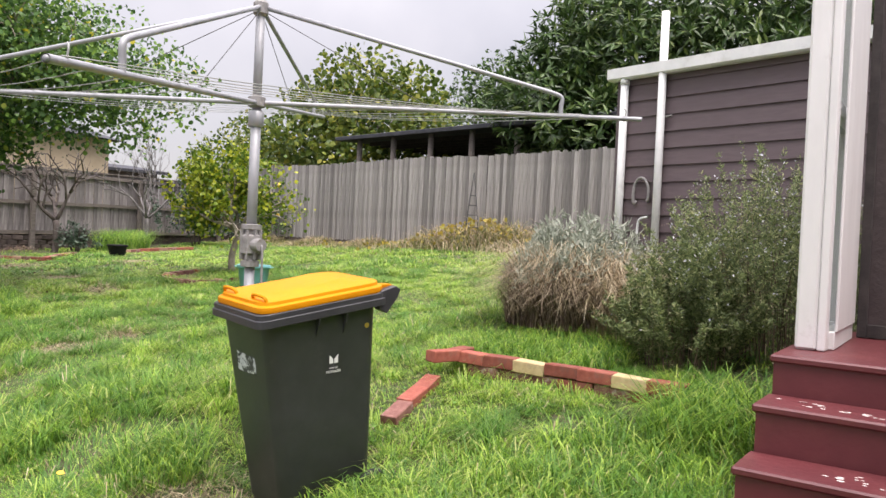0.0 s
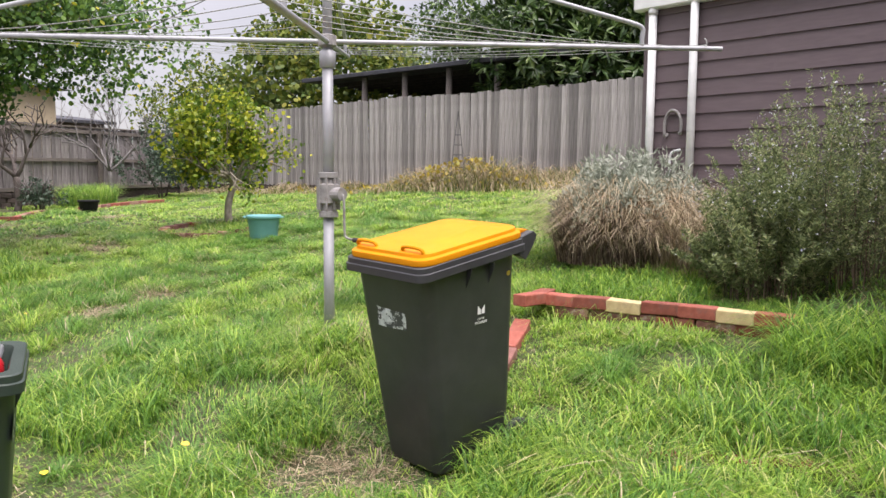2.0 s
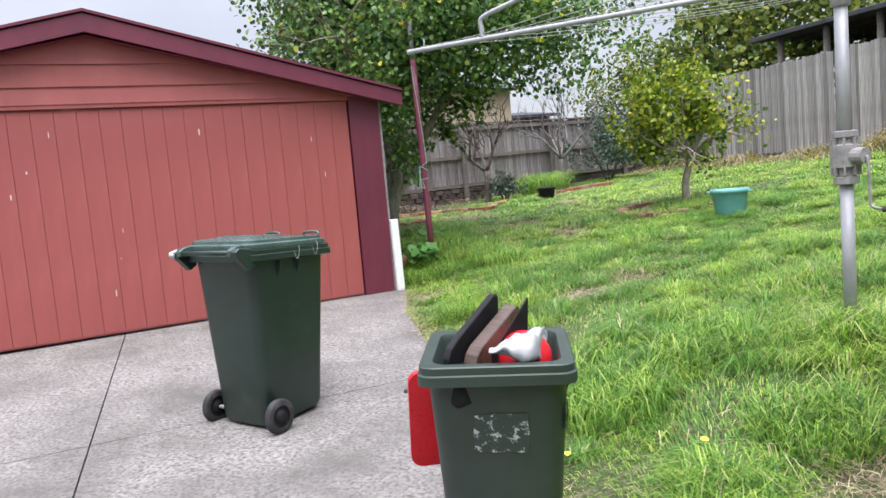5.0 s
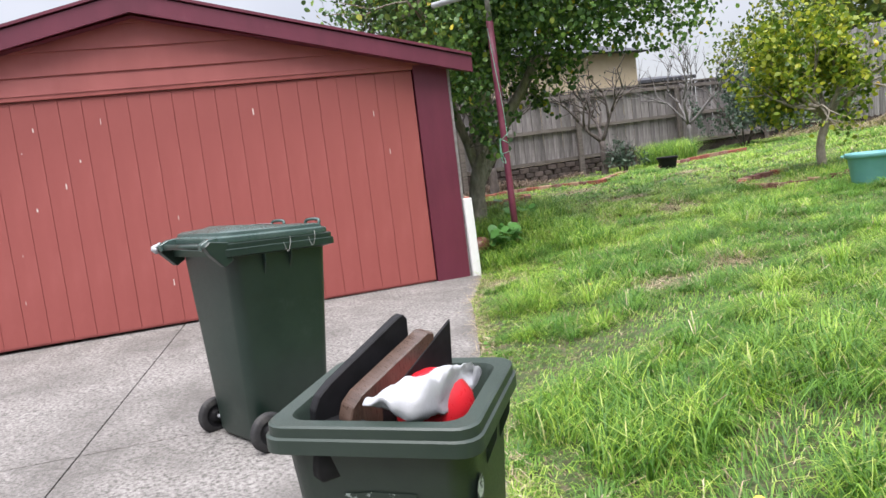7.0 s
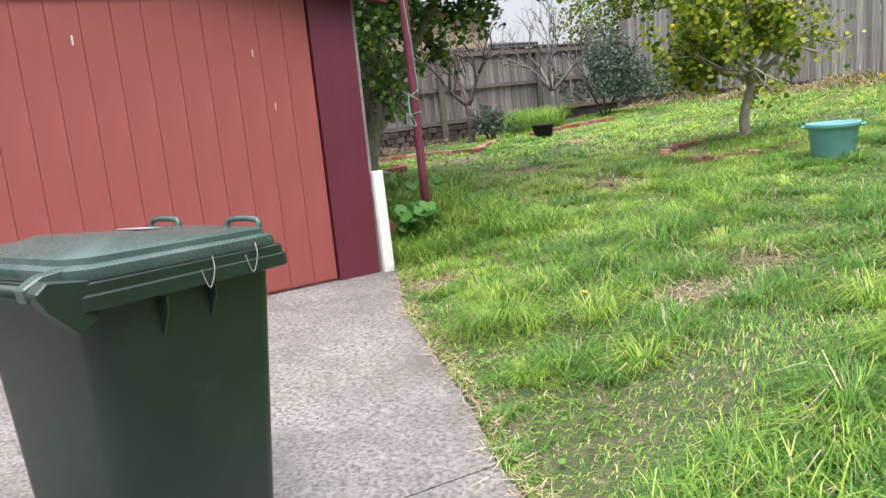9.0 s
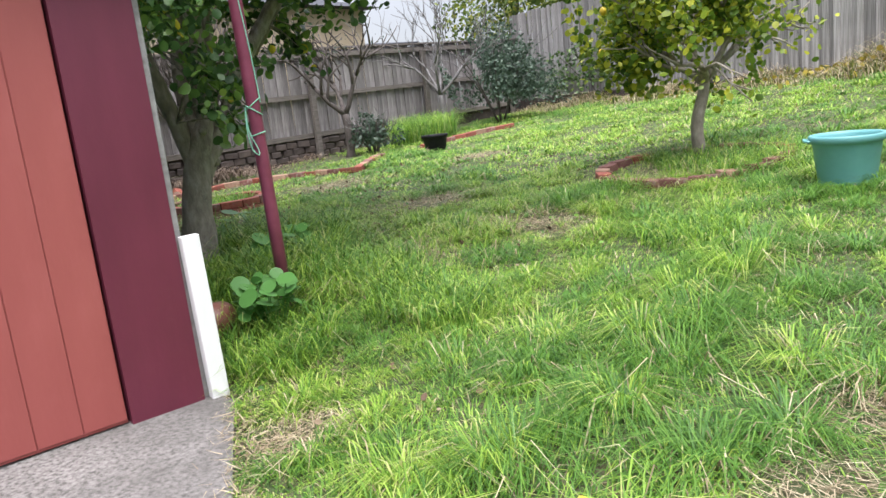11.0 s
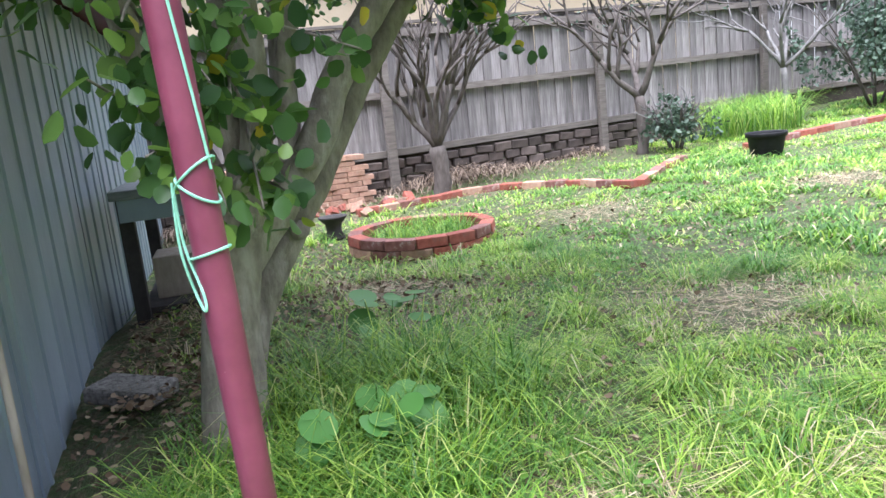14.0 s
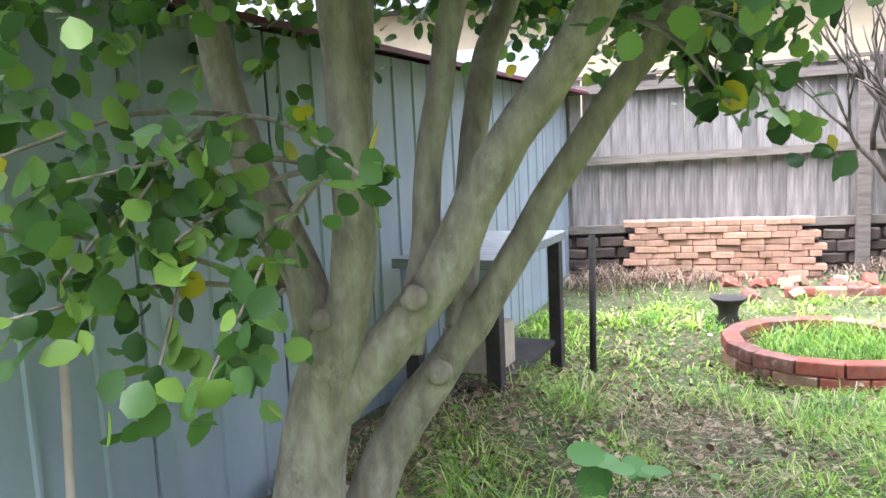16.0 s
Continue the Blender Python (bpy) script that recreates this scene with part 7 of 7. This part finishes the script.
# ---- rosemary, lavender and weeds by the shed ----
def spire_bush(name, x, y, rx, ry, h, spires, label, seed, needle, mat, flowers=0, z=None):
    """A bush of many upright sprigs set with needles."""
    rng = np.random.default_rng(seed)
    t = thing(name, pose(x, y, ground_z(x, y) - 0.03 if z is None else z), label, "shrub")
    a, q = rng.uniform(0, 2 * np.pi, spires), np.sqrt(rng.random(spires))
    bx, by = q * np.cos(a) * rx * 0.55, q * np.sin(a) * ry * 0.55
    tx, ty = bx + np.cos(a) * q * rx * 0.5 + rng.normal(0, 0.06, spires), by + np.sin(a) * q * ry * 0.5 + rng.normal(0, 0.06, spires)
    tz = h * (1 - 0.55 * q ** 2.2) * rng.uniform(0.6, 1.12, spires)
    per = 120
    u = rng.random((spires, per)) ** 0.42
    bend = u ** 1.4
    px = bx[:, None] + (tx - bx)[:, None] * bend
    py = by[:, None] + (ty - by)[:, None] * bend
    pz = 0.05 + tz[:, None] * u
    pos = np.stack([px, py, pz], -1).reshape(-1, 3) + rng.normal(size=(spires * per, 3)) * 0.007
    axis = rng.normal(size=(len(pos), 3)) * (1, 1, 0.4)
    axis[:, 2] += 0.75
    v, f = scatter(LANCE, pos, needle * rng.uniform(0.6, 1.2, len(pos)), axis, rng.normal(size=(len(pos), 3)))
    c = new("foliage", arrays_mesh("foliage", v, f, mat))
    c.parent = t
    keep = rng.random(spires) < 0.6
    sv, sf = blades(rng, bx[keep], by[keep], np.zeros(keep.sum()), tz[keep] * 0.9, np.full(keep.sum(), 0.008), 0.25)
    s = new("stems", arrays_mesh("stems", sv, sf, M_DEADWOOD))
    s.parent = t
    if flowers:
        k = rng.integers(0, spires, flowers)
        pos = np.stack([tx[k], ty[k], tz[k] * rng.uniform(0.82, 1.0, flowers) + 0.05], -1) + rng.normal(size=(flowers, 3)) * 0.018
        v, f = leaves(rng, SMALL, pos, 0.022)
        fl = new("flowers", arrays_mesh("flowers", v, f, M_FLOWER))
        fl.parent = t
    return t


spire_bush("rosemary_bush", 1.75, 7.05, 0.95, 0.85, 1.4, 400, "large upright rosemary bush with pale lilac flowers", 41, 0.034, M_LEAF_ROSE, 1300)
spire_bush("rosemary_bush", 1.15, 6.75, 0.55, 0.5, 0.8, 260, "sprawling side of the rosemary with bare stems", 42, 0.04, M_LEAF_ROSE, 100)


def lavender():
    rng = np.random.default_rng(51)
    x0, y0 = 0.5, 8.1
    t = thing("lavender_bush", pose(x0, y0, ground_z(x0, y0) - 0.03), "overgrown lavender, silver above and dead brown stems below", "shrub")
    n = 7000
    a, q = rng.uniform(0, 2 * np.pi, n), np.sqrt(rng.random(n))
    x, y = 0.62 * q * np.cos(a), 0.6 * q * np.sin(a)
    h = 0.78 * (1 - 0.5 * q ** 2.5) * rng.uniform(0.5, 1.05, n)
    v, f = blades(rng, x, y, np.zeros(n) + 0.02, h, np.full(n, 0.007), 0.75, None)
    c = new("dead_stems", arrays_mesh("dead_stems", v, f, M_DEADWOOD))
    c.parent = t
    n = 5200
    a, q = rng.uniform(0, 2 * np.pi, n), np.sqrt(rng.random(n))
    lobe = 1 + 0.22 * np.sin(3 * a + 1) + 0.12 * np.sin(7 * a)
    pos = np.stack([0.66 * q * lobe * np.cos(a), 0.62 * q * lobe * np.sin(a), 0.92 * (1 - 0.42 * q ** 2.5) * rng.uniform(0.76, 1.08, n) * (0.92 + 0.12 * np.sin(5 * a + 4 * q))], -1)
    axis = rng.normal(size=(n, 3)) * 0.7
    axis[:, 2] += 0.8
    v, f = scatter(LANCE, pos, rng.uniform(0.04, 0.1, n), axis, rng.normal(size=(n, 3)))
    c = new("foliage", arrays_mesh("foliage", v, f, M_LEAF_SILVER))
    c.parent = t
    n = 2600
    a, q = rng.uniform(0, 2 * np.pi, n), rng.random(n) ** 0.35
    v, f = blades(rng, 0.56 * q * np.cos(a), 0.54 * q * np.sin(a), rng.uniform(0.05, 0.5, n), rng.uniform(0.2, 0.45, n), np.full(n, 0.006), 1.7, a)
    c = new("dry_stalk_tangle", arrays_mesh("dry_stalk_tangle", v, f, M_STRAW))
    c.parent = t
    t2 = thing("dry_grass_clump", pose(1.05, 7.6, ground_z(1.05, 7.6) - 0.03), "tangled dry grass between the lavender and the rosemary", "grass clump")
    n = 2600
    a, q = rng.uniform(0, 2 * np.pi, n), np.sqrt(rng.random(n))
    v, f = blades(rng, 0.5 * q * np.cos(a), 0.5 * q * np.sin(a), np.zeros(n), rng.uniform(0.3, 0.75, n), np.full(n, 0.007), 0.9)
    c = new("blades", arrays_mesh("blades", v, f, M_STRAW))
    c.parent = t2


lavender()


FALLEN = [(-0.15, 4.47), (-1.45, 3.99), (-2.92, 4.83), (-2.32, 5.04), (-4.49, 7.48)]


def fence_weeds():
    """Dry vines and yellowing weeds heaped along the foot of the back fence."""
    rng = np.random.default_rng(61)
    n = 15000
    s = rng.uniform(1.0, 15.2, n)
    off = np.abs(rng.normal(0, 0.55, n)) + 0.05
    x, y = -8.75 + 0.79 * s - 0.613 * off, 23.42 - 0.613 * s - 0.79 * off
    hump = 0.16 + 0.42 * np.exp(-((s - 10.2) / 1.5) ** 2) + 0.2 * np.exp(-((s - 12.3) / 1.2) ** 2) + 0.08 * np.sin(3 * s)
    h = np.clip(hump * (1.15 - off * 0.6), 0.05, None) * rng.uniform(0.5, 1.3, n)
    z = land(x, y)
    k = rng.random(n)
    green = k < 0.42
    v, f = blades(rng, x[green], y[green], z[green], h[green], np.full(green.sum(), 0.014), 0.8)
    tagged(new("fence_weeds", arrays_mesh("fence_weeds", v, f, M_LEAF_MID)), "tall green weeds along the foot of the back fence", "weeds", kind="stuff")
    brown = ~green
    v, f = blades(rng, x[brown], y[brown], z[brown], h[brown] * 1.15, np.full(brown.sum(), 0.012), 1.1)
    tagged(new("dry_vines", arrays_mesh("dry_vines", v, f, M_STRAW)), "heaped dry brown vines against the back fence", "vines", kind="stuff")
    m = 650
    s = np.concatenate([rng.normal(10.2, 1.1, m), rng.normal(8.6, 1.6, m // 2), rng.normal(12.6, 0.6, m // 2)])
    off = np.abs(rng.normal(0.2, 0.4, len(s)))
    x, y = -8.75 + 0.79 * s - 0.613 * off, 23.42 - 0.613 * s - 0.79 * off
    z = land(x, y) + rng.random(len(s)) * (0.12 + 0.5 * np.exp(-((s - 10.3) / 1.4) ** 2))
    v, f = leaves(rng, OVAL, np.stack([x, y, z], -1), 0.09)
    tagged(new("yellow_leaves", arrays_mesh("yellow_leaves", v, f, M_YELLOW_LEAF)), "yellowing vine leaves on the weed heap", "leaves", kind="stuff")

    # dead twigs and vine stalks on the bed under the side fence
    n = 3200
    s = rng.uniform(2.4, 8.2, n)
    off = 0.06 + np.abs(rng.normal(0, 0.28, n))
    x, y = -13.4 + 0.316 * s + 0.949 * off, 9.09 + 0.949 * s - 0.316 * off
    v, f = blades(rng, x, y, land(x, y) + rng.uniform(0, 0.06, n), rng.uniform(0.05, 0.26, n) * (0.6 + 0.5 * np.sin(2.3 * s)), np.full(n, 0.008), 1.7)
    tagged(new("dead_twigs", arrays_mesh("dead_twigs", v, f, M_DEADWOOD)), "tangled dead twigs on the soil under the fence", "twigs", kind="stuff")


fence_weeds()


def fallen_leaf(x, y, size, turn):
    """One yellow leaf lying on the grass."""
    v, f = scatter(OVAL, np.array([(0, 0, 0.0)]), np.array([size]), np.array([(math.cos(turn), math.sin(turn), 0.15)]), np.array([(0.2, -0.3, 1.0)]))
    ob = new("fallen_leaf", arrays_mesh("fallen_leaf", v, f, M_LEMON))
    ob.location = (x, y, ground_z(x, y) + 0.05)
    tagged(ob, "bright yellow fallen leaf lying on the grass", "leaf", "yellow leaves on the lawn")


for k, spot in enumerate(FALLEN):
    fallen_leaf(*spot, 0.055 - 0.004 * k, 1.1 * k)


def nasturtium(x, y, r, n, seed, size=0.085):
    rnd, rng = random.Random(seed), np.random.default_rng(seed)
    t = thing("nasturtium_plant", pose(x, y, ground_z(x, y)), "clump of round pale-veined nasturtium leaves in the grass", "plant", "nasturtiums by the garage")
    for i in range(n):
        a, q = rnd.uniform(0, 6.28), r * math.sqrt(rnd.random())
        p = Vector((q * math.cos(a), q * math.sin(a), rnd.uniform(0.1, 0.3)))
        v, f = scatter(ROUND, np.array([p]), size * rnd.uniform(0.6, 1.25), rng.normal(size=(1, 3)) * (1, 1, 0.2), np.array([[rnd.uniform(0, 1.0), rnd.uniform(-1.1, 0), 0.9]]))
        leaf = new("leaf", arrays_mesh("leaf", v, f, M_NASTURTIUM))
        leaf.parent = t
        bm = bmesh.new()
        tube(bm, [(p.x * 0.3, p.y * 0.3, 0), (p.x * 0.8, p.y * 0.8, p.z * 0.7), p - Vector((0, 0, 0.002))], 0.0025, 5)
        part("stalk", bm, M_NASTURTIUM, t)


nasturtium(-6.47, 8.95, 0.2, 46, 71, 0.1)
nasturtium(-6.92, 9.78, 0.22, 24, 72, 0.11)
nasturtium(-7.75, 10.6, 0.25, 12, 73, 0.12)


# ---- big trees beyond the fences ----
def big_tree(x, y, z0, lumps, leaf_n, template, size, mat, label, seed, whorl=0, trunk_r=0.18):
    """Trunk, limbs to each lump of the crown, and leaves over the lumps."""
    rnd, rng = random.Random(seed), np.random.default_rng(seed)
    t = thing("tall_tree", pose(x, y, z0), label, "tree")
    bm = bmesh.new()
    tube(bm, catmull([(0, 0, 0), (0.1, 0, 1.0), (0, 0.1, 2.2)], 3), [trunk_r * (1 - 0.08 * i) for i in range(7)], 10)
    for cx, cy, cz, r in lumps:
        tube(bm, catmull([(0, 0.1, 1.8), (cx * 0.5, cy * 0.5, cz * 0.6 + 0.3), (cx, cy, cz)], 3), [trunk_r * 0.5 * (1 - 0.12 * i) for i in range(7)], 7)
    part("trunk", bm, M_TWIG, t, "", True)
    vol = np.array([l[3] ** 2 for l in lumps])
    ks = rng.choice(len(lumps), leaf_n, p=vol / vol.sum())
    L = np.array(lumps)[ks]
    d = unit(rng.normal(size=(leaf_n, 3)))
    lump = 1 + 0.22 * np.sin(5 * d[:, 0] + 3 * d[:, 2] + ks) * np.cos(4 * d[:, 1] + 2 * ks)
    r = L[:, 3] * rng.random(leaf_n) ** 0.3 * lump
    pos = L[:, :3] + d * r[:, None] * (1, 1, 0.85)
    if whorl:
        base = np.repeat(pos, whorl, 0)
        od = np.repeat(d, whorl, 0)
        axis = rng.normal(size=base.shape) * 0.9 + od * 0.7
        v, f = scatter(template, base, size * rng.uniform(0.7, 1.2, len(base)), axis, od + np.array((0, 0, 0.8)) + rng.normal(size=base.shape) * 0.3)
    else:
        v, f = leaves(rng, template, pos, size, 0.5, 0.4, d * 0.3)
    c = new("crown", arrays_mesh("crown", v, f, mat))
    c.parent = t


# glossy dark tree behind the shed and fence
big_tree(2.9, 18.2, 1.3, [(-2.3, -0.4, 3.3, 1.3), (-0.9, -0.2, 4.2, 1.6), (0.9, -1.0, 4.0, 1.8), (2.6, -2.5, 3.6, 1.7), (-1.2, -1.2, 2.6, 1.1), (0.3, -1.6, 2.6, 1.2), (4.4, -4.0, 3.8, 1.9), (1.0, -0.2, 5.4, 1.6), (3.0, -1.8, 5.2, 1.6), (5.6, -3.5, 5.4, 1.9), (-2.6, 0.4, 2.2, 0.8), (1.8, -3.4, 3.0, 1.2), (-2.0, -0.3, 4.3, 1.1), (-1.3, -0.2, 5.2, 1.0)], 6800, LANCE, 0.27, M_LEAF_DARK, "tall dense tree with long glossy dark leaves behind the fence", 81, 7, 0.25)
# lighter yellow-green trees behind the middle of the fence
big_tree(-4.6, 24.6, 1.3, [(-1.6, -0.6, 3.2, 1.6), (0.2, -0.4, 3.6, 1.8), (1.7, -0.8, 3.0, 1.5), (-0.6, 0.2, 4.9, 1.5), (1.0, 0.4, 4.6, 1.3), (-2.6, 0.0, 2.5, 1.3), (-0.3, -1.4, 2.2, 1.2), (2.9, -1.0, 2.4, 1.0), (-2.0, 0.5, 4.3, 1.1)], 9500, OVAL, 0.17, M_LEAF_MID, "airy yellow-green tree beyond the back fence", 82)
big_tree(-1.0, 29.5, 1.5, [(-0.8, 0, 4.6, 1.8), (1.0, 0, 4.9, 1.7), (0, 0, 5.8, 1.4), (2.3, 0, 4.2, 1.3)], 5200, SMALL, 0.2, M_LEAF_DARK, "dark round-headed tree far behind the fence", 83)
big_tree(-9.6, 26.5, 1.3, [(-0.8, 0, 2.4, 1.2), (0.9, -0.3, 2.5, 1.3), (0.3, 0.3, 3.4, 1.1)], 3600, SMALL, 0.16, M_LEAF_MID, "leafy tree over the fence corner", 84)
